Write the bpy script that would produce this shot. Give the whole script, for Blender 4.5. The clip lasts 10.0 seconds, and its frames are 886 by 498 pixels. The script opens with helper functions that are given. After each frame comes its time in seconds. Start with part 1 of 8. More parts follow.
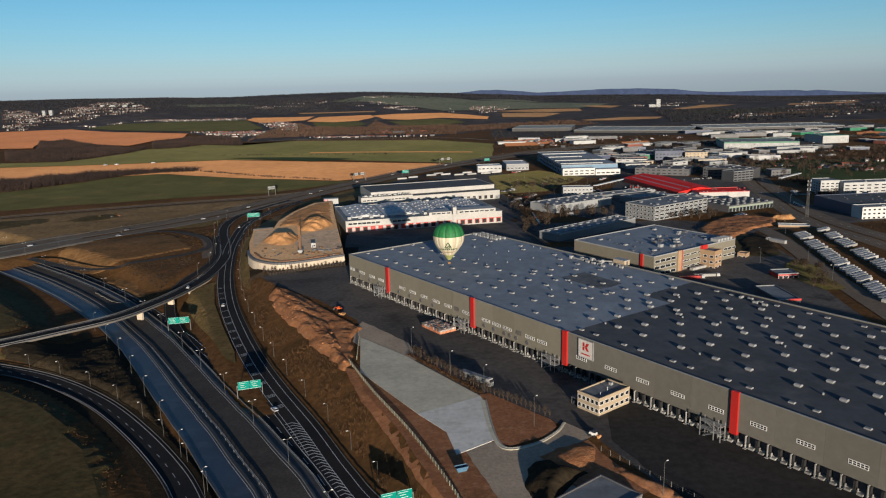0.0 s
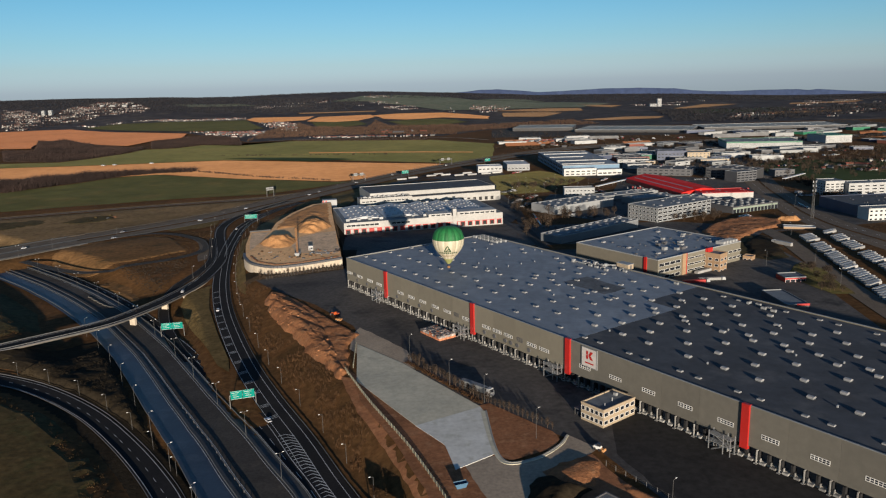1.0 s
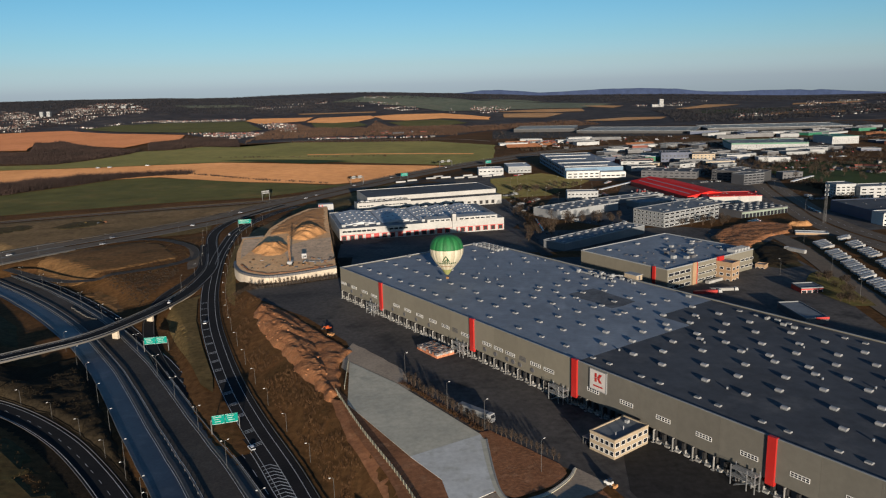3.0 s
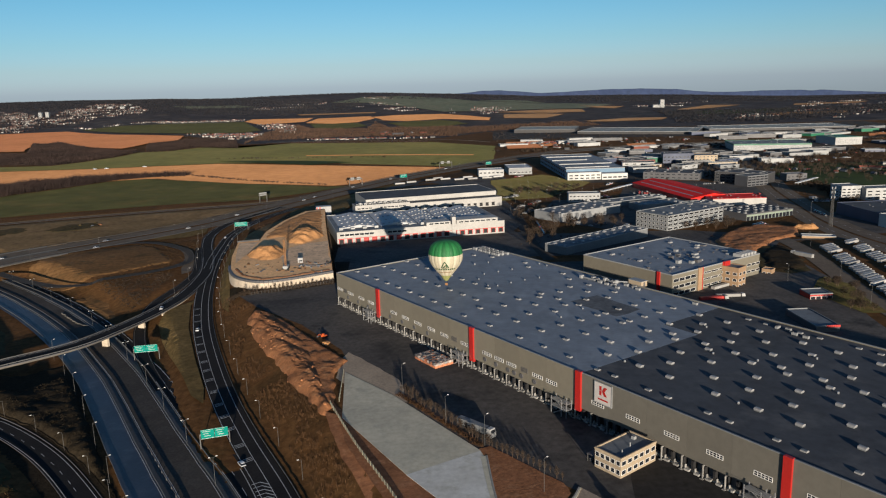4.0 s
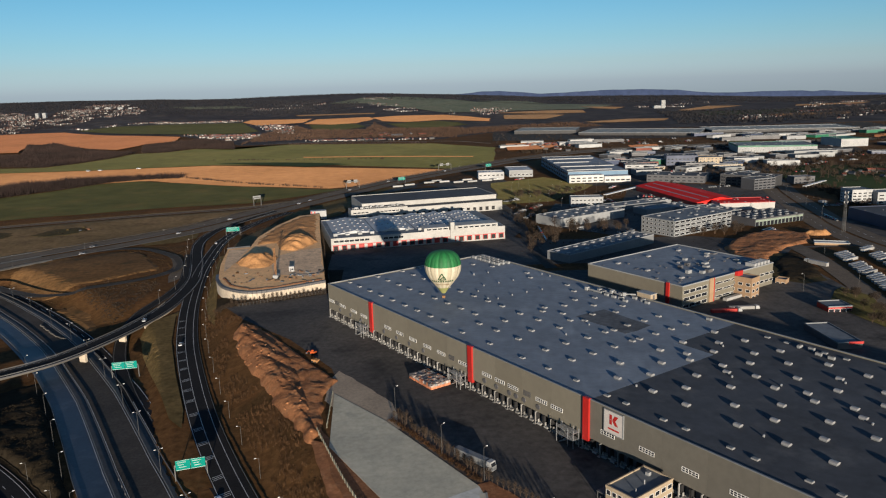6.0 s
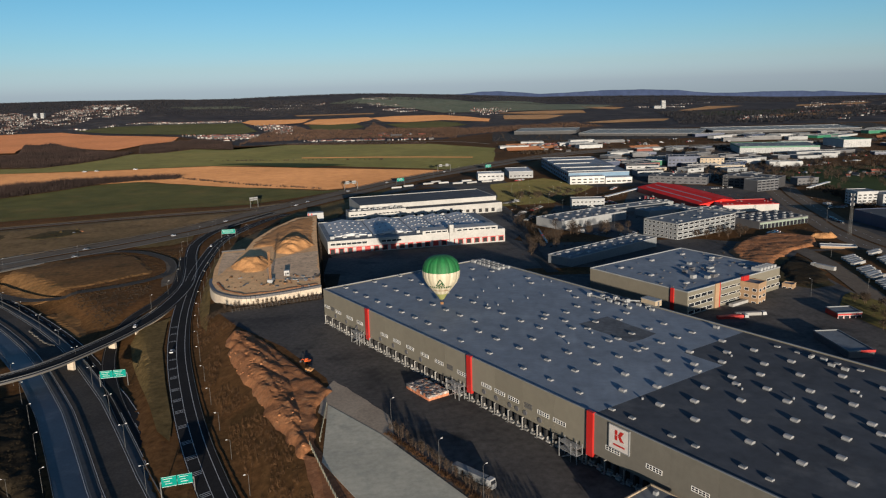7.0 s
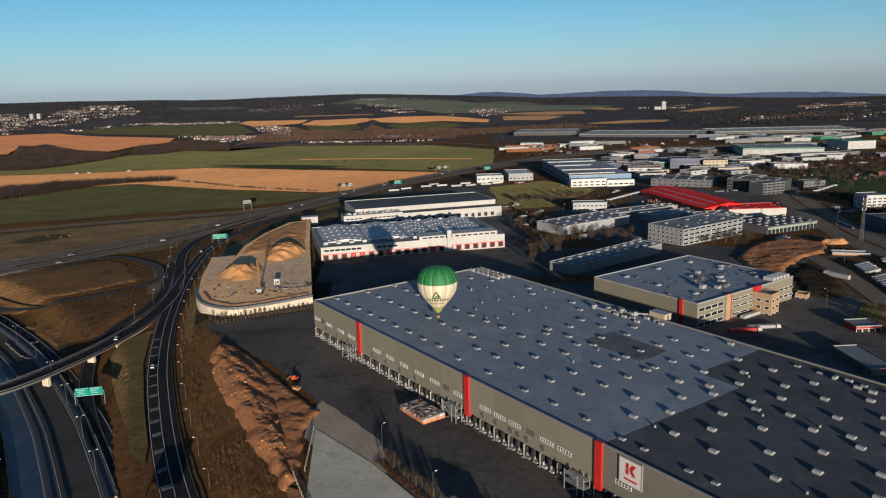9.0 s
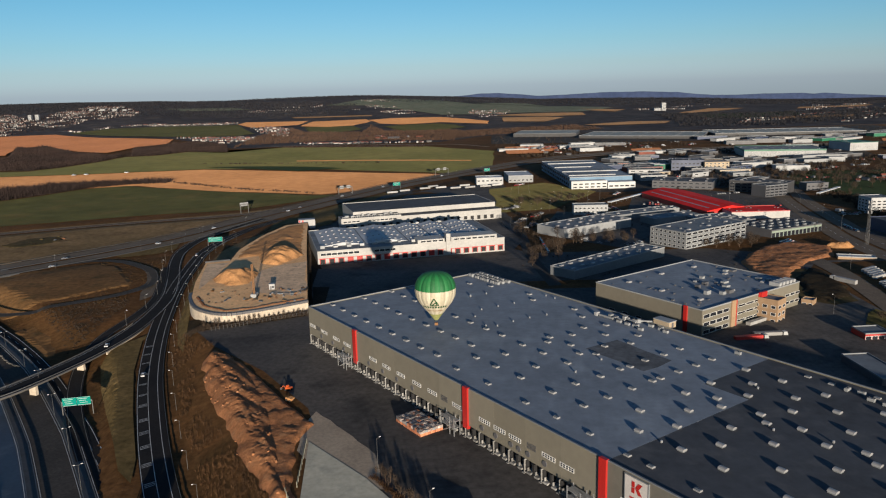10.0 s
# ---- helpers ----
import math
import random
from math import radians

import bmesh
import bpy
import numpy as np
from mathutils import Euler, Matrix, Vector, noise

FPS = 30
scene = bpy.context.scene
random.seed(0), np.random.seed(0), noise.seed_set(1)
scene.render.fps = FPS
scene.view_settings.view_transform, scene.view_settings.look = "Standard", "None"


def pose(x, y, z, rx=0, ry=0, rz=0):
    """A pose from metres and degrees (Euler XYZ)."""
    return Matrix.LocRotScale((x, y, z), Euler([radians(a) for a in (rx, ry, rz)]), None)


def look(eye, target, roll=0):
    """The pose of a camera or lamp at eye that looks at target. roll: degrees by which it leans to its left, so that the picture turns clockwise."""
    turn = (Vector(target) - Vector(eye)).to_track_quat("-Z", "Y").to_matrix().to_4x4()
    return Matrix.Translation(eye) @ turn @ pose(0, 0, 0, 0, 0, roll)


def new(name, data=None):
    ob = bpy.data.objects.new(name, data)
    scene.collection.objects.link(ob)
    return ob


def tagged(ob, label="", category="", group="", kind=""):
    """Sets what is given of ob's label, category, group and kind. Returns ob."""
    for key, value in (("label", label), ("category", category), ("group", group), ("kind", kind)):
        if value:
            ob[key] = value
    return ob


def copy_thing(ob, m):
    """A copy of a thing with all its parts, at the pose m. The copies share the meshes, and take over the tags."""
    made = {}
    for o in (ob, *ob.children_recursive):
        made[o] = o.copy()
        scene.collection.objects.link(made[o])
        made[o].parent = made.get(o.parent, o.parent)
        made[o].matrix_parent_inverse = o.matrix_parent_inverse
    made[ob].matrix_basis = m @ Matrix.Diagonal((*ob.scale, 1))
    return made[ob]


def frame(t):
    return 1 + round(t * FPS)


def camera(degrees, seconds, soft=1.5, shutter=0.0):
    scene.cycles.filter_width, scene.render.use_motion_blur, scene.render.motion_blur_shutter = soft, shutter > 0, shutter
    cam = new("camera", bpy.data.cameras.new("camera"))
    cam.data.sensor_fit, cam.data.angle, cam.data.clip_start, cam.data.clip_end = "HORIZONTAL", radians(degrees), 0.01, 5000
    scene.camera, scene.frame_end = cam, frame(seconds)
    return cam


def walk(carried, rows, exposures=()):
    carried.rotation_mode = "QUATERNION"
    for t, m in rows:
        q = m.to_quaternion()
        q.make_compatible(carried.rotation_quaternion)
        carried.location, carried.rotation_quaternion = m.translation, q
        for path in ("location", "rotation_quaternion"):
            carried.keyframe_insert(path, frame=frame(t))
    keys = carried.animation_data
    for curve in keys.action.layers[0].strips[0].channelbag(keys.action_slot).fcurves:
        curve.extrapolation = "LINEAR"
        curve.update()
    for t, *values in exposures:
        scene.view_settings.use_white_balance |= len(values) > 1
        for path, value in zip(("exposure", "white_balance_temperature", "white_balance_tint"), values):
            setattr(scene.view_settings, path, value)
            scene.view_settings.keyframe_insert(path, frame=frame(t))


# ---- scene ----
cam = camera(61.24, 10.0, soft=1.2)
# seconds, eye x y z, yaw, pitch, lean
ROWS = [
    (0, 0.01, -0.06, 118.74, -0.003, -12.452, -1.508),
    (0.5, 0.41, 4.76, 118.79, 0.025, -12.476, -1.539),
    (1, 0.80, 9.82, 118.85, 0.051, -12.485, -1.566),
    (1.5, 1.20, 15.07, 118.91, 0.075, -12.484, -1.590),
    (2, 1.59, 20.47, 118.96, 0.096, -12.474, -1.609),
    (2.5, 1.98, 25.99, 119.00, 0.114, -12.460, -1.625),
    (4, 3.11, 42.91, 119.07, 0.147, -12.409, -1.649),
    (4.5, 3.48, 48.57, 119.07, 0.151, -12.395, -1.651),
    (5, 3.84, 54.21, 119.06, 0.150, -12.383, -1.649),
    (5.5, 4.19, 59.80, 119.04, 0.147, -12.373, -1.645),
    (7, 5.22, 76.08, 118.91, 0.117, -12.356, -1.619),
    (7.5, 5.55, 81.30, 118.85, 0.102, -12.350, -1.609),
    (8, 5.88, 86.40, 118.78, 0.086, -12.341, -1.598),
    (8.5, 6.21, 91.36, 118.71, 0.069, -12.327, -1.587),
    (9, 6.54, 96.19, 118.65, 0.052, -12.305, -1.578),
    (9.5, 6.86, 100.89, 118.58, 0.036, -12.271, -1.570),
    (10, 7.20, 105.44, 118.53, 0.021, -12.221, -1.565),
]


def cam_pose(x, y, z, yaw, pitch, roll):
    """Camera pose from the eye, the turn to the left, the tilt up and the lean."""
    yw, pt = radians(yaw), radians(pitch)
    ahead = Vector((-math.sin(yw) * math.cos(pt), math.cos(yw) * math.cos(pt), math.sin(pt)))
    return look((x, y, z), Vector((x, y, z)) + ahead * 100, roll)


walk(cam, [(t, cam_pose(*r)) for t, *r in ROWS], exposures=[(0, 0.93, 6100, 10), (10, 0.93, 6100, 10)])

# ---- sky and sun: a low winter sun behind the camera ----
SUN_EL, SUN_AZ = radians(6.6), radians(169.6)
world = bpy.data.worlds.new("sky")
scene.world = world
world.use_nodes = True
wn = world.node_tree.nodes
sky = wn.new("ShaderNodeTexSky")
sky.sky_type, sky.sun_disc = "NISHITA", False
sky.sun_elevation, sky.sun_rotation = SUN_EL, SUN_AZ
sky.altitude, sky.air_density, sky.dust_density, sky.ozone_density = 300, 0.67, 0.6, 2.8
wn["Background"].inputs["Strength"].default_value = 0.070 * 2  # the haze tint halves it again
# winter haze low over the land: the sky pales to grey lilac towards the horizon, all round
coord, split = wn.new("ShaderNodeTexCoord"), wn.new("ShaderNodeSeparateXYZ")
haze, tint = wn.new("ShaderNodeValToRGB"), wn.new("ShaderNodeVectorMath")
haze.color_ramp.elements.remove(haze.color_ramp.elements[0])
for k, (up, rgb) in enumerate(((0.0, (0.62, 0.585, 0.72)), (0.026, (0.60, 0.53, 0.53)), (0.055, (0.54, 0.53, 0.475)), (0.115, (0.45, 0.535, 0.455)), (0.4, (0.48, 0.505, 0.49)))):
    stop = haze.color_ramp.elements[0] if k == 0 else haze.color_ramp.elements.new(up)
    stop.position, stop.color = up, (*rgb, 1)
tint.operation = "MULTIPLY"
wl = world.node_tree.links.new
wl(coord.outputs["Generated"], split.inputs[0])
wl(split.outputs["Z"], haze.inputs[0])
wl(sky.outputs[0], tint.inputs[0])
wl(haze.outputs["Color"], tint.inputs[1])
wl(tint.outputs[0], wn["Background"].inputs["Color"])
sun_data = bpy.data.lights.new("sun", "SUN")
sun_data.energy, sun_data.angle, sun_data.color = 5.0, radians(0.55), (1.0, 0.83, 0.63)
sun = new("sun", sun_data)
to_sun = Vector((math.sin(SUN_AZ) * math.cos(SUN_EL), math.cos(SUN_AZ) * math.cos(SUN_EL), math.sin(SUN_EL)))
sun.matrix_world = look(to_sun * 900 + Vector((0, 300, 0)), (0, 300, 0))


# ---- materials ----
def mat(name, c1, c2=None, rough=0.85, big=0.05, small=2.0, mixs=0.35, metal=0.0, bump=0.0, bscale=3.0, per_object=0.0, spec=0.4, stretch=(1, 1, 1), c3=None):
    """A surface with variation at two scales: stains of about 1/big metres, grain of about 1/small metres."""
    m = bpy.data.materials.new(name)
    m.use_nodes = True
    nt, nd = m.node_tree, m.node_tree.nodes
    b = nd["Principled BSDF"]
    lk = nt.links.new
    c2 = c2 or tuple(v * 0.75 for v in c1)
    geo = nd.new("ShaderNodeNewGeometry")
    mp = nd.new("ShaderNodeMapping")
    mp.inputs["Scale"].default_value = stretch
    lk(geo.outputs["Position"], mp.inputs["Vector"])

    def nz(scale, detail):
        n = nd.new("ShaderNodeTexNoise")
        n.inputs["Scale"].default_value, n.inputs["Detail"].default_value = scale, detail
        n.inputs["Roughness"].default_value = 0.62
        lk(mp.outputs[0], n.inputs["Vector"])
        return n

    def ramp(src, lo, hi):
        r = nd.new("ShaderNodeMapRange")
        r.inputs["From Min"].default_value, r.inputs["From Max"].default_value = lo, hi
        lk(src, r.inputs["Value"])
        return r.outputs[0]

    def mix(f, a, bb, kind="MIX"):
        x = nd.new("ShaderNodeMix")
        x.data_type, x.blend_type = "RGBA", kind
        for sock, v in ((x.inputs[0], f), (x.inputs[6], a), (x.inputs[7], bb)):
            if isinstance(v, (int, float)):
                sock.default_value = v
            elif isinstance(v, tuple):
                sock.default_value = (*v, 1)
            else:
                lk(v, sock)
        return x.outputs[2]

    nb, ns = nz(big, 6), nz(small, 5)
    col = mix(ramp(nb.outputs["Fac"], 0.34, 0.66), c1, c2)
    if c3:
        n3 = nz(big * 3.1, 4)
        col = mix(ramp(n3.outputs["Fac"], 0.52, 0.72), col, c3)
    g = nd.new("ShaderNodeMapRange")
    g.inputs["From Min"].default_value, g.inputs["From Max"].default_value = 0.25, 0.75
    g.inputs["To Min"].default_value, g.inputs["To Max"].default_value = 1 - mixs, 1 + mixs
    lk(ns.outputs["Fac"], g.inputs["Value"])
    hsv = nd.new("ShaderNodeHueSaturation")
    lk(col, hsv.inputs["Color"])
    val = g.outputs[0]
    if per_object:
        oi = nd.new("ShaderNodeObjectInfo")
        po = nd.new("ShaderNodeMapRange")
        po.inputs["To Min"].default_value, po.inputs["To Max"].default_value = 1 - per_object, 1 + per_object
        lk(oi.outputs["Random"], po.inputs["Value"])
        ml = nd.new("ShaderNodeMath")
        ml.operation = "MULTIPLY"
        lk(val, ml.inputs[0])
        lk(po.outputs[0], ml.inputs[1])
        val = ml.outputs[0]
    lk(val, hsv.inputs["Value"])
    lk(hsv.outputs[0], b.inputs["Base Color"])
    b.inputs["Metallic"].default_value = metal
    b.inputs["Specular IOR Level"].default_value = spec
    rr = nd.new("ShaderNodeMapRange")
    rr.inputs["To Min"].default_value, rr.inputs["To Max"].default_value = max(0.02, rough - 0.12), min(1, rough + 0.12)
    lk(nb.outputs["Fac"], rr.inputs["Value"])
    lk(rr.outputs[0], b.inputs["Roughness"])
    if bump:
        bn = nz(bscale, 5)
        bp = nd.new("ShaderNodeBump")
        bp.inputs["Strength"].default_value, bp.inputs["Distance"].default_value = 1.0, bump
        lk(bn.outputs["Fac"], bp.inputs["Height"])
        lk(bp.outputs[0], b.inputs["Normal"])
    return m


M = {
    "ground": mat("dry_grass", (0.122, 0.060, 0.023), (0.068, 0.039, 0.0165), 0.95, 0.016, 0.35, 0.45, bump=0.12, bscale=0.5, spec=0.03, c3=(0.128, 0.062, 0.025)),
    "field_green": mat("winter_wheat", (0.0240, 0.0248, 0.0097), (0.0184, 0.0198, 0.0079), 0.95, 0.006, 0.05, 0.3, bump=0.1, bscale=0.7, spec=0.05, c3=(0.033, 0.028, 0.0118)),
    "field_dark": mat("dark_crop", (0.052, 0.068, 0.022), (0.042, 0.058, 0.020), 0.95, 0.006, 0.05, 0.2, spec=0.05),
    "field_olive": mat("pasture", (0.052, 0.049, 0.0190), (0.037, 0.0385, 0.0148), 0.95, 0.005, 0.05, 0.25, spec=0.05),
    "field_tan": mat("ploughed_loam", (0.192, 0.098, 0.044), (0.156, 0.079, 0.035), 0.95, 0.006, 0.08, 0.22, bump=0.12, bscale=0.6, spec=0.05),
    "asphalt": mat("asphalt", (0.0175, 0.017, 0.0175), (0.026, 0.0245, 0.024), 0.95, 0.05, 1.2, 0.25, spec=0.04),
    "asphalt_worn": mat("worn_asphalt", (0.066, 0.059, 0.051), (0.047, 0.043, 0.038), 0.95, 0.06, 1.0, 0.25, spec=0.06),
    "asphalt_pale": mat("pale_worn_asphalt", (0.067, 0.060, 0.053), (0.050, 0.045, 0.040), 0.95, 0.06, 1.0, 0.3, spec=0.06, c3=(0.072, 0.063, 0.054)),
    # west carriageway: the blue of its sky-lit shade is mixed into this asphalt
    "asphalt_shaded": mat("worn_shade_blue_asphalt", (0.026, 0.031, 0.046), (0.019, 0.0225, 0.034), 0.5, 0.035, 0.8, 0.3, spec=0.4, c3=(0.050, 0.055, 0.070)),
    "yard": mat("yard_asphalt", (0.056, 0.052, 0.049), (0.100, 0.091, 0.082), 0.9, 0.016, 0.4, 0.35, c3=(0.034, 0.033, 0.032), spec=0.1),
    "yard_shading": mat("yard_shading_asphalt", (0.026, 0.0245, 0.0235), (0.036, 0.034, 0.032), 0.9, 0.03, 0.4, 0.35, c3=(0.020, 0.0195, 0.019), spec=0.1),
    "concrete": mat("pale_concrete", (0.49, 0.455, 0.345), (0.385, 0.362, 0.280), 0.85, 0.045, 0.5, 0.16, per_object=0.06, c3=(0.33, 0.318, 0.25)),
    "concrete_old": mat("weathered_bridge_concrete", (0.105, 0.096, 0.082), (0.075, 0.070, 0.061), 0.9, 0.1, 0.8, 0.25),
    "kerb": mat("kerb_concrete", (0.30, 0.285, 0.25), (0.22, 0.21, 0.185), 0.85, 0.2, 2.0, 0.2),
    "soil": mat("brown_soil", (0.275, 0.124, 0.060), (0.185, 0.086, 0.043), 0.95, 0.07, 0.6, 0.3, bump=0.12, bscale=1.0, spec=0.05, c3=(0.30, 0.155, 0.082)),
    "dirt": mat("orange_spoil", (0.33, 0.148, 0.066), (0.225, 0.100, 0.046), 0.95, 0.07, 0.7, 0.35, bump=0.35, bscale=1.1, spec=0.05, c3=(0.26, 0.142, 0.075)),
    "sand": mat("yellow_sand", (0.46, 0.240, 0.100), (0.35, 0.180, 0.078), 0.95, 0.12, 0.9, 0.28, bump=0.3, bscale=0.9, spec=0.05),
    "sand_pale": mat("compacted_sand", (0.82, 0.50, 0.245), (0.64, 0.385, 0.19), 0.95, 0.06, 0.5, 0.25, spec=0.05, c3=(0.52, 0.345, 0.185)),
    "gravel": mat("grey_trodden_gravel", (0.66, 0.465, 0.295), (0.52, 0.37, 0.24), 0.95, 0.08, 0.6, 0.25, spec=0.05, c3=(0.33, 0.25, 0.175)),
    "meadow_rough": mat("rough_brown_meadow", (0.192, 0.104, 0.042), (0.124, 0.068, 0.028), 0.95, 0.022, 0.3, 0.4, bump=0.12, bscale=0.5, spec=0.04, c3=(0.074, 0.052, 0.024)),
    "meadow": mat("dry_meadow", (0.235, 0.150, 0.069), (0.155, 0.104, 0.048), 0.95, 0.02, 0.3, 0.4, bump=0.12, bscale=0.5, spec=0.05, c3=(0.125, 0.080, 0.038)),
    "turf": mat("dark_turf", (0.088, 0.060, 0.025), (0.053, 0.042, 0.018), 0.95, 0.03, 0.3, 0.45, bump=0.12, bscale=0.5, spec=0.05, c3=(0.062, 0.055, 0.022)),
    "drive": mat("pale_gravelled_asphalt", (0.34, 0.275, 0.200), (0.26, 0.210, 0.155), 0.9, 0.06, 0.8, 0.25, spec=0.2),
    "roof_pale": mat("pale_roof_sheet", (0.35, 0.36, 0.37), (0.28, 0.288, 0.30), 0.6, 0.05, 0.4, 0.12),
    "roof_sage": mat("grey_green_roof_sheet", (0.235, 0.245, 0.22), (0.19, 0.20, 0.18), 0.7, 0.02, 0.3, 0.15, c3=(0.27, 0.275, 0.25), spec=0.2),
    "wood_dark": mat("dense_bare_wood", (0.046, 0.032, 0.028), (0.028, 0.022, 0.021), 0.95, 0.01, 0.08, 0.3, spec=0.02),
    # far woods: a cool cast of distance haze is put into the colour
    "wood_hazed": mat("hazed_bare_wood", (0.025, 0.0245, 0.028), (0.017, 0.019, 0.023), 0.95, 0.006, 0.08, 0.3, spec=0.02, c3=(0.032, 0.028, 0.029)),
    # far pasture, muted and blued to paint in the haze over it
    "field_frost": mat("hazed_pasture", (0.165, 0.175, 0.115), (0.125, 0.140, 0.095), 0.95, 0.004, 0.04, 0.3, spec=0.05, c3=(0.19, 0.175, 0.12)),
    "field_dull": mat("dull_stubble", (0.1008, 0.063, 0.035), (0.0756, 0.0476, 0.0266), 0.95, 0.006, 0.08, 0.25, spec=0.05),
    "hill": mat("wooded_hill", (0.070, 0.063, 0.062), (0.044, 0.042, 0.045), 0.95, 0.0035, 0.03, 0.4, spec=0.02, c3=(0.108, 0.090, 0.073)),
    "stripe_green": mat("dark_green_balloon_cloth", (0.006, 0.085, 0.022), (0.006, 0.070, 0.018), 0.7, 0.3, 1.0, 0.06),
    "stripe_cream": mat("shaded_cream_balloon_cloth", (0.33, 0.298, 0.216), (0.298, 0.27, 0.196), 0.7, 0.3, 1.0, 0.06),
    "field_brown": mat("red_brown_ploughed_loam", (0.172, 0.075, 0.036), (0.138, 0.061, 0.029), 0.95, 0.006, 0.08, 0.22, bump=0.12, bscale=0.6, spec=0.05),
    "crate_orange": mat("orange_crates", (0.40, 0.15, 0.075), (0.30, 0.12, 0.065), 0.6, 0.5, 1.5, 0.25, per_object=0.35),
    "post": mat("dock_bumper_post", (0.23, 0.226, 0.215), (0.17, 0.167, 0.16), 0.7, 0.3, 1.0, 0.2, per_object=0.35),
    "lawn": mat("winter_lawn", (0.060, 0.054, 0.020), (0.047, 0.043, 0.016), 0.95, 0.02, 0.3, 0.35, spec=0.05, c3=(0.0693, 0.04956, 0.02184)),
    "concrete_new": mat("fresh_concrete", (0.58, 0.575, 0.53), (0.48, 0.472, 0.425), 0.85, 0.05, 0.5, 0.14, c3=(0.36, 0.35, 0.285)),
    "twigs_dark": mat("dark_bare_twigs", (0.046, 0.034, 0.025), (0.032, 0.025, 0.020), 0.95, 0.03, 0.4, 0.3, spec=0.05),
    "white_clean": mat("clean_white_panel", (0.29, 0.285, 0.272), (0.24, 0.236, 0.225), 0.6, 0.08, 0.7, 0.14),
    # near-black ground colour; on the gate mound and dug slope it paints shade
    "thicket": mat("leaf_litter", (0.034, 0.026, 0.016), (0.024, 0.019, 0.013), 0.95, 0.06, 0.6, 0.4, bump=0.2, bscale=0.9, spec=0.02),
    "roof_patch": mat("worn_roof_patch", (0.105, 0.112, 0.122), (0.066, 0.071, 0.078), 0.85, 0.12, 0.5, 0.3, spec=0.2),
    "line_worn": mat("worn_road_paint", (0.17, 0.16, 0.14), (0.11, 0.102, 0.09), 0.8, 0.05, 1.0, 0.35),
    "asphalt_grey": mat("grey_road_asphalt", (0.148, 0.119, 0.090), (0.118, 0.096, 0.073), 0.95, 0.05, 0.8, 0.25, spec=0.04, c3=(0.165, 0.133, 0.101)),
    "verge": mat("olive_verge_grass", (0.146, 0.101, 0.041), (0.098, 0.070, 0.029), 0.95, 0.03, 0.35, 0.4, bump=0.12, bscale=0.5, spec=0.03, c3=(0.175, 0.118, 0.050)),
    "tan": mat("orange_tan_render", (0.255, 0.168, 0.098), (0.205, 0.136, 0.081), 0.8, 0.1, 1.0, 0.1),
    "line": mat("road_paint", (0.54, 0.54, 0.52), (0.38, 0.38, 0.37), 0.7, 0.3, 2.0, 0.25),
    "clad": mat("taupe_cladding", (0.140, 0.128, 0.100), (0.126, 0.116, 0.091), 0.55, 0.04, 0.4, 0.08, per_object=0.08, spec=0.4),
    "clad_darker": mat("grey_taupe_cladding", (0.104, 0.098, 0.083), (0.092, 0.087, 0.075), 0.6, 0.04, 0.4, 0.1, per_object=0.06, spec=0.3),
    "clad_dark": mat("dark_plinth", (0.040, 0.040, 0.042), None, 0.7, 0.2, 1.0, 0.2),
    "roof_light": mat("grey_membrane", (0.166, 0.192, 0.226), (0.136, 0.158, 0.188), 0.75, 0.02, 0.25, 0.18, c3=(0.196, 0.225, 0.258), spec=0.3),
    "roof_dark": mat("dark_membrane", (0.060, 0.065, 0.074), (0.045, 0.049, 0.056), 0.85, 0.03, 0.25, 0.2, spec=0.2, c3=(0.080, 0.083, 0.088)),
    "roof_mid": mat("weathered_membrane", (0.120, 0.136, 0.150), (0.086, 0.098, 0.110), 0.75, 0.05, 0.3, 0.2, c3=(0.155, 0.168, 0.18)),
    "red": mat("red_panel", (0.31, 0.013, 0.010), (0.27, 0.013, 0.010), 0.5, 0.1, 1.0, 0.1),
    "red_roof": mat("red_roof_sheet", (0.58, 0.018, 0.013), (0.48, 0.016, 0.012), 0.8, 0.03, 0.3, 0.16, spec=0.1),
    "white": mat("white_panel", (0.285, 0.29, 0.292), (0.225, 0.23, 0.232), 0.6, 0.08, 0.7, 0.14),
    "lgrey": mat("light_grey_panel", (0.218, 0.226, 0.230), (0.176, 0.183, 0.188), 0.6, 0.08, 0.7, 0.12),
    "mgrey": mat("mid_grey_panel", (0.152, 0.160, 0.166), (0.118, 0.125, 0.131), 0.6, 0.06, 0.7, 0.12),
    "dgrey": mat("dark_grey_panel", (0.075, 0.075, 0.080), (0.060, 0.060, 0.065), 0.6, 0.06, 0.7, 0.1),
    "navy": mat("navy_panel", (0.022, 0.034, 0.075), (0.018, 0.028, 0.060), 0.5, 0.06, 0.7, 0.1),
    "blue": mat("blue_panel", (0.055, 0.125, 0.20), (0.045, 0.10, 0.165), 0.55, 0.06, 0.7, 0.1),
    "cream": mat("cream_render", (0.29, 0.232, 0.160), (0.24, 0.192, 0.134), 0.8, 0.1, 1.0, 0.1),
    "greenp": mat("green_panel", (0.018, 0.115, 0.062), (0.014, 0.09, 0.05), 0.6, 0.06, 0.7, 0.12),
    "pale_green": mat("pale_green_panel", (0.185, 0.225, 0.18), (0.15, 0.18, 0.145), 0.6, 0.06, 0.7, 0.08),
    "white_front": mat("bright_white_render", (0.40, 0.40, 0.388), (0.33, 0.33, 0.32), 0.7, 0.08, 0.7, 0.12),
    "glass": mat("window_glass", (0.012, 0.014, 0.018), (0.018, 0.020, 0.025), 0.15, 0.3, 1.0, 0.2, spec=0.5),
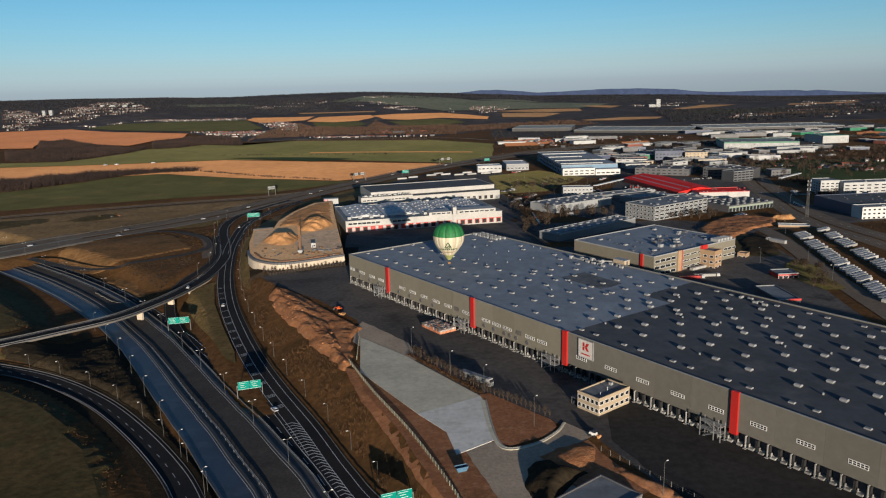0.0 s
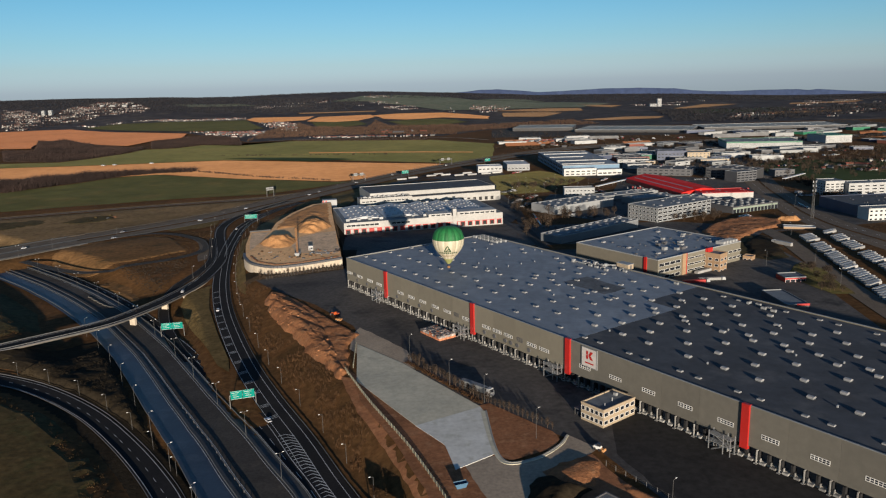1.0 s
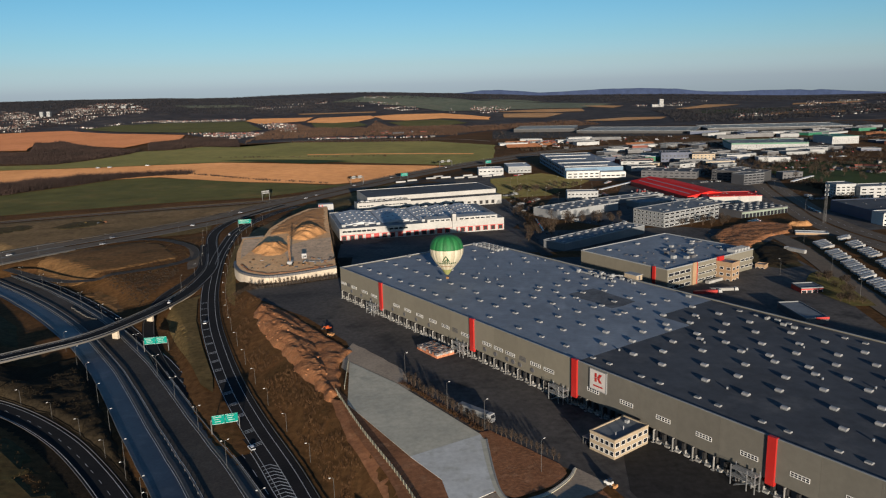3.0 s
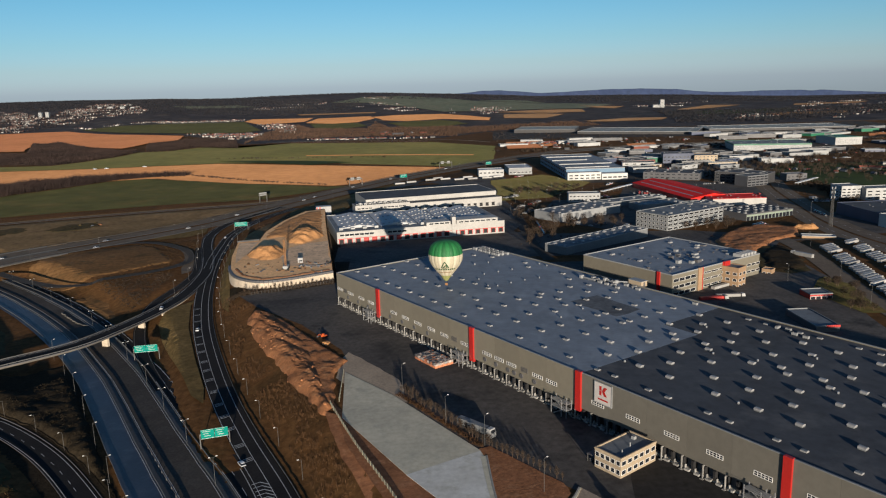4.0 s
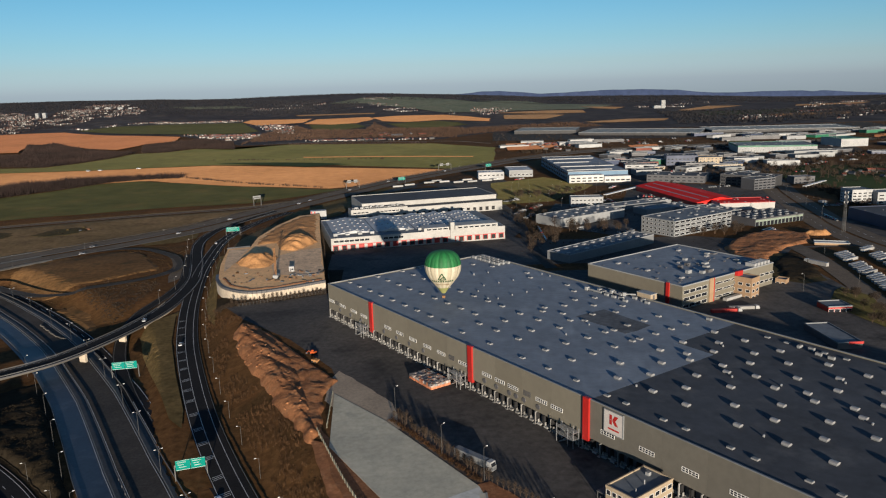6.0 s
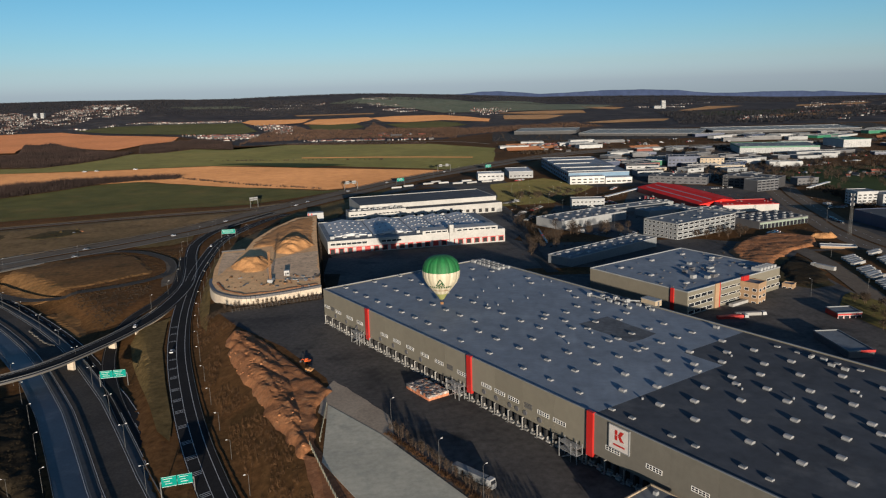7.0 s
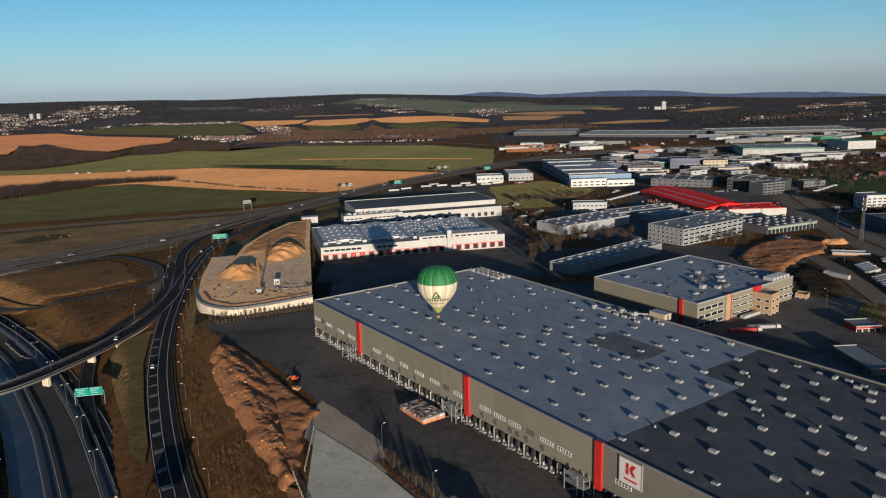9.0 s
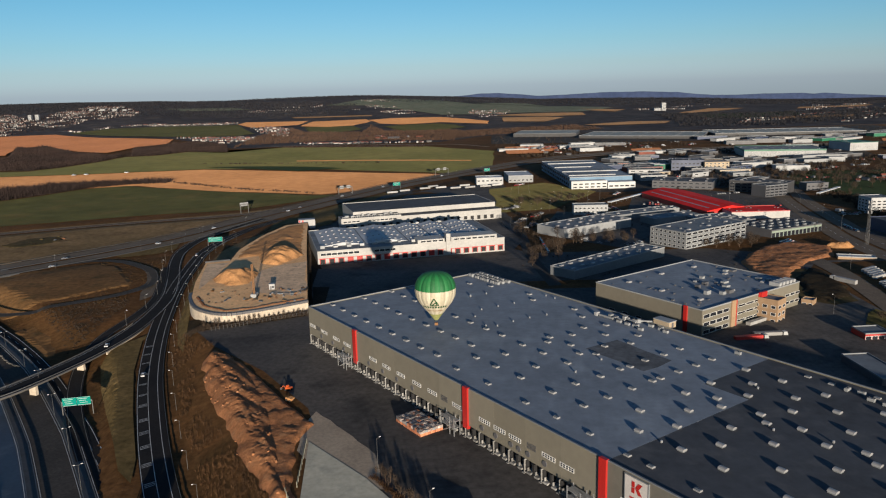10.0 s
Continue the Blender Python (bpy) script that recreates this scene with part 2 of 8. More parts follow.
    "frame_w": mat("white_frame", (0.62, 0.62, 0.60), None, 0.5, 0.5, 2.0, 0.05),
    "dark": mat("dark_opening", (0.012, 0.012, 0.013), None, 0.8, 0.5, 2.0, 0.2),
    "dome": mat("skylight_plastic", (0.24, 0.24, 0.242), (0.185, 0.185, 0.19), 0.45, 0.3, 1.0, 0.12, spec=0.4),
    "metal": mat("galvanised_steel", (0.42, 0.43, 0.44), (0.33, 0.34, 0.35), 0.45, 0.4, 2.0, 0.12, metal=0.7),
    "pole": mat("grey_steel_pole", (0.11, 0.11, 0.107), (0.085, 0.085, 0.083), 0.6, 0.4, 2.0, 0.12, metal=0.2),
    "sign": mat("green_sign_sheet", (0.0, 0.155, 0.125), (0.0, 0.14, 0.112), 0.6, 0.3, 2.0, 0.06, spec=0.1),
    "gabion": mat("pale_retaining_wall", (0.42, 0.36, 0.28), (0.33, 0.28, 0.22), 0.9, 0.15, 0.8, 0.2, bump=0.2, bscale=1.2),
    "fence": mat("weathered_fence", (0.24, 0.228, 0.165), (0.17, 0.162, 0.120), 0.8, 0.15, 1.0, 0.2, per_object=0.12),
    "bark": mat("bark", (0.085, 0.058, 0.040), (0.060, 0.042, 0.030), 0.95, 0.3, 2.0, 0.25, spec=0.1),
    "twigs": mat("bare_twigs", (0.082, 0.044, 0.022), (0.050, 0.030, 0.017), 0.95, 0.03, 0.4, 0.3, spec=0.03),
    "wood_far": mat("bare_wood", (0.078, 0.048, 0.034), (0.050, 0.034, 0.026), 0.95, 0.01, 0.08, 0.3, spec=0.05),
    "scrub": mat("dry_scrub", (0.080, 0.046, 0.021), (0.048, 0.031, 0.015), 0.95, 0.05, 0.5, 0.3, spec=0.03),
    "evergreen": mat("evergreen", (0.024, 0.034, 0.018), (0.018, 0.025, 0.014), 0.95, 0.05, 0.5, 0.3, spec=0.1),
    "tile_red": mat("roof_tile", (0.16, 0.046, 0.030), (0.11, 0.036, 0.025), 0.85, 0.02, 0.2, 0.3, per_object=0.2),
    "house_dull": mat("weathered_house_render", (0.10, 0.096, 0.09), (0.045, 0.044, 0.043), 0.85, 0.03, 0.1, 0.4),
    # blue base colour takes the place of distance haze
    "far_hill": mat("haze_blue_hills", (0.034, 0.048, 0.095), (0.026, 0.038, 0.078), 0.95, 0.004, 0.03, 0.25, spec=0.0),
    "sign_white": mat("sign_board_white", (0.40, 0.375, 0.36), (0.36, 0.34, 0.325), 0.6, 0.3, 1.0, 0.05),
    "house": mat("house_render", (0.42, 0.41, 0.39), (0.16, 0.155, 0.145), 0.85, 0.03, 0.1, 0.4),
    "truck": mat("trailer_tarpaulin", (0.29, 0.29, 0.285), (0.22, 0.215, 0.205), 0.5, 0.2, 1.0, 0.12, per_object=0.3),
    "tyre": mat("rubber", (0.015, 0.015, 0.015), None, 0.85, 1.0, 4.0, 0.2),
    "b_green": mat("green_balloon_cloth", (0.011, 0.122, 0.032), (0.011, 0.102, 0.027), 0.7, 0.3, 1.0, 0.06),
    "b_cream": mat("cream_balloon_cloth", (0.41, 0.375, 0.285), (0.37, 0.34, 0.258), 0.7, 0.3, 1.0, 0.06),
    "skirt": mat("olive_balloon_cloth", (0.20, 0.21, 0.075), (0.17, 0.18, 0.065), 0.7, 0.3, 1.0, 0.1),
    "b_dark": mat("dark_green_print", (0.010, 0.055, 0.018), None, 0.7, 0.5, 2.0, 0.1),
    "wicker": mat("wicker", (0.20, 0.10, 0.04), None, 0.9, 0.5, 6.0, 0.3),
    "orange": mat("orange_machine_paint", (0.55, 0.10, 0.02), None, 0.5, 0.5, 2.0, 0.1),
    "crate": mat("plastic_crates", (0.34, 0.31, 0.29), (0.24, 0.17, 0.14), 0.6, 0.5, 1.5, 0.3, per_object=0.5),
    "palegrey": mat("pale_car_paint", (0.50, 0.51, 0.53), None, 0.3, 0.5, 2.0, 0.05, per_object=0.3),
}


# rough clods and stubble throw low sunlight back towards the sun
for key in ("field_tan", "field_brown", "field_dull", "field_olive", "field_green", "lawn"):
    M[key].node_tree.nodes["Principled BSDF"].inputs["Diffuse Roughness"].default_value = 1.0


# ---- mesh tools ----
class MB:
    """Gathers corners and faces of one mesh."""

    def __init__(self):
        self.v, self.f = [], []

    def add(self, vs, fs):
        n = len(self.v)
        self.v += [tuple(q) for q in vs]
        self.f += [tuple(i + n for i in q) for q in fs]
        return self

    def box(self, x0, y0, z0, x1, y1, z1, c=0.0):
        """A box; c cuts its upper edges off."""
        if c:
            vs = [(x0, y0, z0), (x1, y0, z0), (x1, y1, z0), (x0, y1, z0), (x0, y0, z1 - c), (x1, y0, z1 - c), (x1, y1, z1 - c), (x0, y1, z1 - c),
                  (x0 + c, y0 + c, z1), (x1 - c, y0 + c, z1), (x1 - c, y1 - c, z1), (x0 + c, y1 - c, z1)]
            return self.add(vs, [(3, 2, 1, 0), (0, 1, 5, 4), (1, 2, 6, 5), (2, 3, 7, 6), (3, 0, 4, 7), (4, 5, 9, 8), (5, 6, 10, 9), (6, 7, 11, 10), (7, 4, 8, 11), (8, 9, 10, 11)])
        vs = [(x0, y0, z0), (x1, y0, z0), (x1, y1, z0), (x0, y1, z0), (x0, y0, z1), (x1, y0, z1), (x1, y1, z1), (x0, y1, z1)]
        return self.add(vs, [(3, 2, 1, 0), (4, 5, 6, 7), (0, 1, 5, 4), (1, 2, 6, 5), (2, 3, 7, 6), (3, 0, 4, 7)])

    def prism(self, poly, z0, z1):
        """An upright block on a plan outline given anticlockwise."""
        n = len(poly)
        vs = [(x, y, z0) for x, y in poly] + [(x, y, z1) for x, y in poly]
        return self.add(vs, [tuple(range(n))[::-1], tuple(range(n, 2 * n))] + [(i, (i + 1) % n, n + (i + 1) % n, n + i) for i in range(n)])

    def tube(self, a, b, r0, r1=None, k=6):
        a, b = Vector(a), Vector(b)
        r1 = r0 if r1 is None else r1
        q = (b - a).to_track_quat("Z", "Y").to_matrix()
        vs = []
        for o, r in ((a, r0), (b, r1)):
            vs += [o + q @ Vector((r * math.cos(6.2832 * i / k), r * math.sin(6.2832 * i / k), 0)) for i in range(k)]
        return self.add(vs, [tuple(range(k))[::-1], tuple(range(k, 2 * k))] + [(i, (i + 1) % k, k + (i + 1) % k, k + i) for i in range(k)])

    def lathe(self, prof, k=24, cx=0, cy=0):
        """A turned shape from (radius, height) pairs, bottom to top."""
        vs, fs = [], []
        for r, z in prof:
            vs += [(cx + r * math.cos(6.2832 * i / k), cy + r * math.sin(6.2832 * i / k), z) for i in range(k)]
        for j in range(len(prof) - 1):
            fs += [(j * k + i, j * k + (i + 1) % k, (j + 1) * k + (i + 1) % k, (j + 1) * k + i) for i in range(k)]
        return self.add(vs, fs)

    def gable(self, x0, y0, x1, y1, z0, z1, over=0.3):
        """A gable roof with its ridge along x."""
        x0, y0, x1, y1, ym = x0 - over, y0 - over, x1 + over, y1 + over, (y0 + y1) / 2
        vs = [(x0, y0, z0), (x1, y0, z0), (x1, y1, z0), (x0, y1, z0), (x0, ym, z1), (x1, ym, z1)]
        return self.add(vs, [(3, 2, 1, 0), (0, 1, 5, 4), (2, 3, 4, 5), (1, 2, 5), (3, 0, 4)])

    def mesh(self, name, material, smooth=False):
        me = bpy.data.meshes.new(name)
        me.from_pydata(self.v, [], self.f)
        me.materials.append(material)
        if smooth:
            me.polygons.foreach_set("use_smooth", [True] * len(me.polygons))
        me.update()
        return me


def part(name, mb, material, parent, label="", smooth=False):
    """One mesh object under a thing or a part. mb: an MB or a ready mesh."""
    ob = new(name, mb.mesh(name, material, smooth) if isinstance(mb, MB) else mb)
    ob.parent = parent
    if label:
        tagged(ob, label)
    return ob


def thing(name, label, category, m=None, group="", kind=""):
    """An Empty that carries the parts of one thing."""
    ob = new(name)
    ob.empty_display_size = 1
    if m is not None:
        ob.matrix_basis = m
    return tagged(ob, label, category, group, kind)


def solid(name, mb, material, label, category, m=None, group="", kind="", smooth=False):
    """A thing that is one mesh."""
    ob = new(name, mb.mesh(name, material, smooth) if isinstance(mb, MB) else mb)
    if m is not None:
        ob.matrix_basis = m
    return tagged(ob, label, category, group, kind)


# ---- lie of the land ----
def lin(y, pts):
    return np.interp(y, [p[0] for p in pts], [p[1] for p in pts])


def smooth01(t):
    t = np.clip(t, 0, 1)
    return t * t * (3 - 2 * t)


EDGE = [(-500, 330), (60, 60), (198, 3), (244, -13), (277, -28), (309, -41), (345, -56), (400, -82), (470, -116), (525, -134), (610, -154), (712, -146), (760, -128), (820, -105), (925, -60), (1043, 5), (1170, 95), (1300, 200), (1500, 500), (1560, 900)]
FOOT = [(-500, 300), (60, 30), (224, -29), (262, -48), (301, -67), (336, -84), (378, -103), (432, -124), (486, -142), (536, -156), (595, -168), (696, -180), (743, -185), (816, -172), (925, -110), (1043, -48), (1170, 34), (1300, 130), (1500, 430), (1560, 830)]
CREST = [(-9000, 60), (-2650, 74), (-2450, 77), (-2142, 83), (-1664, 83), (-1461, 74), (-1223, 67), (-881, 69), (-608, 73), (-472, 75), (-267, 73), (73, 63), (243, 53), (413, 43), (584, 28), (754, 24), (1095, 14), (1538, 7), (1777, 0), (2119, -12), (2461, -20), (2693, -24), (9000, -28)]
# roads: (x, y, z) along the middle, half width, width of the blend to the land
MEDIAN = [(300, -500, -6.5), (150, -210, -6.5), (25, 40, -6.5), (-20, 140, -6.8), (-57.8, 213, -7.2), (-71.9, 239, -7.6), (-92, 277, -8.6), (-126, 330, -10.2), (-172, 398, -12.2), (-220, 464, -13), (-262, 513, -13.6), (-305, 553, -14), (-365, 602, -14), (-470, 680, -12), (-620, 780, -10)]
RAMP = [(20, 140, -7.0), (-24, 200, -7.2), (-39, 226, -7.4), (-56, 261, -7.6), (-76, 299, -7.7), (-93, 334, -7.7), (-111, 376, -7.7), (-131, 428, -7.6), (-148, 482, -7.5), (-161, 532, -7.6), (-174, 590, -7.8), (-184, 650, -8), (-190, 700, -8), (-188, 745, -8), (-178, 800, -8.2), (-160, 850, -8.3)]
DECK = [(-345, 322, -8.5), (-290, 338, -7.6), (-250, 355, -6.6), (-228, 369, -6.2), (-209, 385, -6), (-188, 406, -6), (-177, 430, -6.1), (-168, 464, -6.6), (-164, 505, -7.2), (-168, 560, -7.6), (-181, 610, -7.9), (-197, 660, -8), (-207, 705, -8), (-207, 755, -8), (-194, 805, -8.2), (-174, 860, -8.3)]
MAIN = [(-760, 250, -9), (-560, 420, -9), (-444, 524, -8.5), (-368, 600, -8), (-339, 640, -8), (-305, 677, -8), (-266, 719, -8), (-229, 771, -8.2), (-194, 843, -8.4), (-130, 962, -8.5), (-50, 1105, -8.5), (48, 1235, -8.5), (110, 1310, -8.5), (165, 1372, -8.5), (245, 1440, -8.5), (360, 1488, -8.5), (527, 1520, -8.5), (760, 1545, -8.5), (1100, 1570, -8.5)]
LOOP = [(-330, 372, -9.5), (-262, 356, -9.6), (-215.6, 339.7, -9.8), (-181.5, 323, -10), (-148, 297, -10), (-120, 267.3, -10), (-95, 235, -9.6), (-80, 210, -9), (-58, 170, -8)]
SIDE = [(-900, 560, -9), (-640, 700, -9), (-474, 792, -9), (-383, 833, -9), (-292, 867, -9), (-218, 889, -8.8), (-168, 920, -8.6)]


LINK = [(-118, 345, -10.6), (-138, 378, -11.4), (-156, 412, -12), (-168, 440, -12), (-176, 467, -11), (-178.5, 492, -9.3), (-176, 512, -8.3), (-173.6, 530, -7.7), (-175, 560, -7.65), (-185, 600, -7.9), (-200, 650, -7.95)]


def spline(pts, step=4.0):
    """Points along a smooth curve through pts."""
    p = [np.array(q, float) for q in pts]
    p = [2 * p[0] - p[1], *p, 2 * p[-1] - p[-2]]
    out = []
    for a, b, c, d in zip(p, p[1:], p[2:], p[3:]):
        n = max(2, int(np.linalg.norm(c - b) / step))
        for k in range(n):
            t = k / n
            out.append(0.5 * (2 * b + (c - a) * t + (2 * a - 5 * b + 4 * c - d) * t * t + (3 * b - a - 3 * c + d) * t ** 3))
    return np.array(out + [p[-2]])


def beside(line, y0, y1, offs):
    """The line moved sideways to its right by metres given at some y, within a stretch."""
    d = np.gradient(line[:, :2], axis=0)
    d /= np.linalg.norm(d, axis=1)[:, None]
    o = np.where((line[:, 1] > y0) & (line[:, 1] < y1), lin(line[:, 1], offs), 0)
    out = line.copy()
    out[:, :2] += np.stack([d[:, 1], -d[:, 0]], 1) * o[:, None]
    return out


SHIFT = [(200, 0), (218, 0.3), (248, -1.7), (278, -3.8), (306, -3.8), (340, -2.4), (372, -1.2), (420, -1.7), (448, -2.7), (479, -4.8), (514, -6.6), (560, -5.5), (640, 0)]
med = beside(spline(MEDIAN, 3), 200, 640, SHIFT)
CUTS = [(med[::3], 30, 20), (spline(LINK, 10), 4.5, 7), (spline(RAMP, 10), 10.5, 7), (spline(DECK[:4], 10), 6, 10), (spline(DECK[8:], 10), 6, 6), (spline(MAIN, 14), 24, 25), (spline(LOOP, 10), 7, 12), (spline(SIDE, 14), 8, 14)]


def land(x, y, roads=True):
    """Height of the ground, for arrays of x and y."""
    x, y = np.asarray(x, float), np.asarray(y, float)
    e, f = lin(y, EDGE), lin(y, FOOT)
    east = lin(y, [(-9000, 0), (540, 0), (680, -3), (1000, -5), (1800, -7), (2400, -9), (9000, -9)])
    west = lin(y, [(-9000, -8), (500, -8.2), (900, -9), (9000, -9)])
    h = west + (east - west) * smooth01((x - f) / np.maximum(e - f, 1))
    crest = lin(x * 4600 / np.maximum(y, 1500), CREST)
    h = h + (crest + 9) * smooth01((y - 2500) / 2150) * (y > 2500)
    h = h + 7 * np.sin(x / 310 + 1) * np.sin(y / 420) * smooth01((y - 1900) / 900)
    # low mounds inside the interchange
    for mx, my, r, up in ((-215, 560, 60, 1.0), (-250, 620, 50, 1.5), (-120, 380, 26, 1.2), (-260, 300, 50, 2.5), (-235, 250, 60, 3)):
        h = h + up * np.exp(-((x - mx) ** 2 + (y - my) ** 2) / (r * r))
    if roads:
        for line, half, soft in CUTS:
            box = (x > line[:, 0].min() - 60) & (x < line[:, 0].max() + 60) & (y > line[:, 1].min() - 60) & (y < line[:, 1].max() + 60)
            if not box.any():
                continue
            px, py = x[box], y[box]
            best, zr = np.full(px.shape, 1e9), np.zeros(px.shape)
            for a, b in zip(line, line[1:]):
                ab = b[:2] - a[:2]
                t = np.clip(((px - a[0]) * ab[0] + (py - a[1]) * ab[1]) / (ab @ ab), 0, 1)
                d = np.hypot(px - a[0] - t * ab[0], py - a[1] - t * ab[1])
                near = d < best
                best, zr = np.where(near, d, best), np.where(near, a[2] + t * (b[2] - a[2]), zr)
            w = 1 - smooth01((best - half) / soft)
            h[box] = h[box] * (1 - w) + (zr - 0.6) * w
    return h


def land1(x, y):
    return float(land(np.array([x], float), np.array([y], float))[0])


def graded(stops):
    out = []
    for (a, b, s) in stops:
        out += list(np.arange(a, b, s))
    return np.array(out + [stops[-1][1]])


gx = graded([(-6000, -3000, 300), (-3000, -1000, 80), (-1000, -420, 20), (-420, 120, 4), (120, 500, 20), (500, 1500, 60), (1500, 3000, 100), (3000, 6000, 300)])
gy = graded([(-4000, -400, 300), (-400, -60, 30), (-60, 190, 6), (190, 640, 4), (640, 1000, 8), (1000, 1600, 20), (1600, 2600, 50), (2600, 4980, 70)])
XX, YY = np.meshgrid(gx, gy)
ZZ = land(XX.ravel(), YY.ravel())
fine = 0.25 * np.array([noise.noise((x / 9, y / 9, 0)) + 0.6 * noise.noise((x / 3.7, y / 3.7, 5)) for x, y in zip(XX.ravel(), YY.ravel())])
off_road = np.abs(land(XX.ravel(), YY.ravel(), False) - ZZ) < 0.15
nx, ny = len(gx), len(gy)
idx = np.arange(nx * ny).reshape(ny, nx)
quads = np.stack([idx[:-1, :-1], idx[:-1, 1:], idx[1:, 1:], idx[1:, :-1]], -1).reshape(-1, 4)
west_of = XX.ravel() < lin(YY.ravel(), EDGE) - 4
ZZ = ZZ + np.where(off_road & west_of & (YY.ravel() < 1000), fine, 0)
gm = bpy.data.meshes.new("ground")
gm.from_pydata(np.stack([XX.ravel(), YY.ravel(), ZZ], 1).tolist(), [], quads.tolist())
gm.materials.append(M["ground"])
gm.polygons.foreach_set("use_smooth", [True] * len(gm.polygons))
solid("ground", gm, None, "dry brown winter grassland and distant wooded hills", "ground", kind="structure")


def inside(px, py, poly):
    c = np.zeros(np.shape(px), bool)
    for (x0, y0), (x1, y1) in zip(poly, poly[1:] + poly[:1]):
        if y0 != y1:
            c ^= ((y0 > py) != (y1 > py)) & (px < (x1 - x0) * (py - y0) / (y1 - y0) + x0)
    return c


def sheet(name, poly, material, label, category, up=0.1, cut=0, flat=None, thick=0.0, wobble=0.0, seg=60, tuck=True):
    """A patch of ground laid over the land along a plan outline."""
    if wobble:
        out = []
        for (x0, y0), (x1, y1) in zip(poly, poly[1:] + poly[:1]):
            n = max(2, int(math.hypot(x1 - x0, y1 - y0) / (wobble * 6)))
            for k in range(n):
                x, y = x0 + (x1 - x0) * k / n, y0 + (y1 - y0) * k / n
                q = wobble * noise.noise((x / wobble / 8, y / wobble / 8, 3))
                out.append((x + q, y + wobble * noise.noise((x / wobble / 8, y / wobble / 8, 9))))
        poly = out
    bm = bmesh.new()
    f = bm.faces.new([bm.verts.new((x, y, 0)) for x, y in poly])
    bmesh.ops.triangulate(bm, faces=[f])
    for _ in range(cut):
        long = [e for e in bm.edges if e.calc_length() > seg]
        if not long:
            break
        bmesh.ops.subdivide_edges(bm, edges=long, cuts=1)
        bmesh.ops.triangulate(bm, faces=[q for q in bm.faces if len(q.verts) > 3])
    bm.normal_update()
    co = np.array([v.co[:2] for v in bm.verts])
    z = land(co[:, 0], co[:, 1]) if flat is None else np.full(len(co), flat)
    for v, h in zip(bm.verts, z):
        v.co.z = h + up
    if tuck and name.startswith("ground_") and flat is None and cut > 3:
        for v in [v for v in bm.verts if v.is_boundary]:
            v.co.z -= up + 0.3
    for q in bm.faces:
        if q.normal.z < 0:
            q.normal_flip()
    me = bpy.data.meshes.new(name)
    if thick:
        r = bmesh.ops.extrude_face_region(bm, geom=list(bm.faces))
        for v in [g for g in r["geom"] if isinstance(g, bmesh.types.BMVert)]:
            v.co.z -= thick
        bmesh.ops.recalc_face_normals(bm, faces=bm.faces)
    bm.to_mesh(me)
    bm.free()
    me.materials.append(material)
    return solid(name, me, None, label, category, kind="structure")


def ribbon(line, lo, hi, up=0.0, dash=None, thick=0.0):
    """A strip along a curve between two offsets to its right; dash: (on, off) in metres."""
    d = np.gradient(line[:, :2], axis=0)
    d /= np.linalg.norm(d, axis=1)[:, None]
    n = np.stack([d[:, 1], -d[:, 0]], 1)
    lo, hi = np.broadcast_to(lo, len(line)), np.broadcast_to(hi, len(line))
    a, b = line[:, :2] + n * lo[:, None], line[:, :2] + n * hi[:, None]
    s = np.r_[0, np.cumsum(np.linalg.norm(np.diff(line[:, :2], axis=0), axis=1))]
    mb = MB()
    if thick and not dash:
        # one closed bar along the whole curve
        vs = []
        for i in range(len(line)):
            z = line[i, 2] + up
            vs += [(*a[i], z), (*b[i], z), (*b[i], z - thick), (*a[i], z - thick)]
        fs = [(4 * i + k, 4 * i + (k + 1) % 4, 4 * i + 4 + (k + 1) % 4, 4 * i + 4 + k) for i in range(len(line) - 1) for k in range(4)]
        return mb.add(vs, fs + [(3, 2, 1, 0), tuple(4 * len(line) - 4 + k for k in range(4))])
    for i in range(len(line) - 1):
        if dash and (s[i] % sum(dash)) > dash[0]:
            continue
        mb.add([(*a[i], line[i, 2] + up), (*b[i], line[i, 2] + up), (*b[i + 1], line[i + 1, 2] + up), (*a[i + 1], line[i + 1, 2] + up)], [(0, 1, 2, 3)])
    return mb


# ---- roads ----
def road(name, line, strips, label):
    """A carriageway: strips of (part name, from, to, material, lift, dash)."""
    ob = thing(name, label, "road", kind="structure")
    for nm, lo, hi, mt, up, dash in strips:
        part(nm, ribbon(line, lo, hi, up, dash), M[mt], ob)
    return ob


dn = np.interp(med[:, 1], [200, 218, 240, 265, 290, 320, 345, 380, 700], [20.8, 20.8, 22.2, 24.2, 25.2, 25.4, 24.6, 23.8, 23.8])
gr_ = np.interp(med[:, 1], [213, 250, 345], [12.9, 13.0, 12.9])
dl = np.interp(med[:, 1], [213, 240, 265, 290, 345, 380], [17.3, 17.6, 17.4, 17.0, 17.0, 17.6])
wl_lo = np.interp(med[:, 1], [400, 450, 520], [-12.5, -14.5, -14.2])
road("road_highway_west", med, [("carriageway", wl_lo, -2.6, "asphalt_shaded", 0, None), ("edge_line", -3.2, -3.0, "line", 0.06, None)], "smooth asphalt carriageway, blue shade painted into its colour")
road("road_highway_middle", med, [("carriageway", 1.0, gr_, "asphalt_pale", 0, None), ("edge_line", 1.3, 1.5, "line", 0.06, None), ("edge_line", gr_ - 0.5, gr_ - 0.3, "line", 0.06, None)], "worn grey carriageway without traffic")
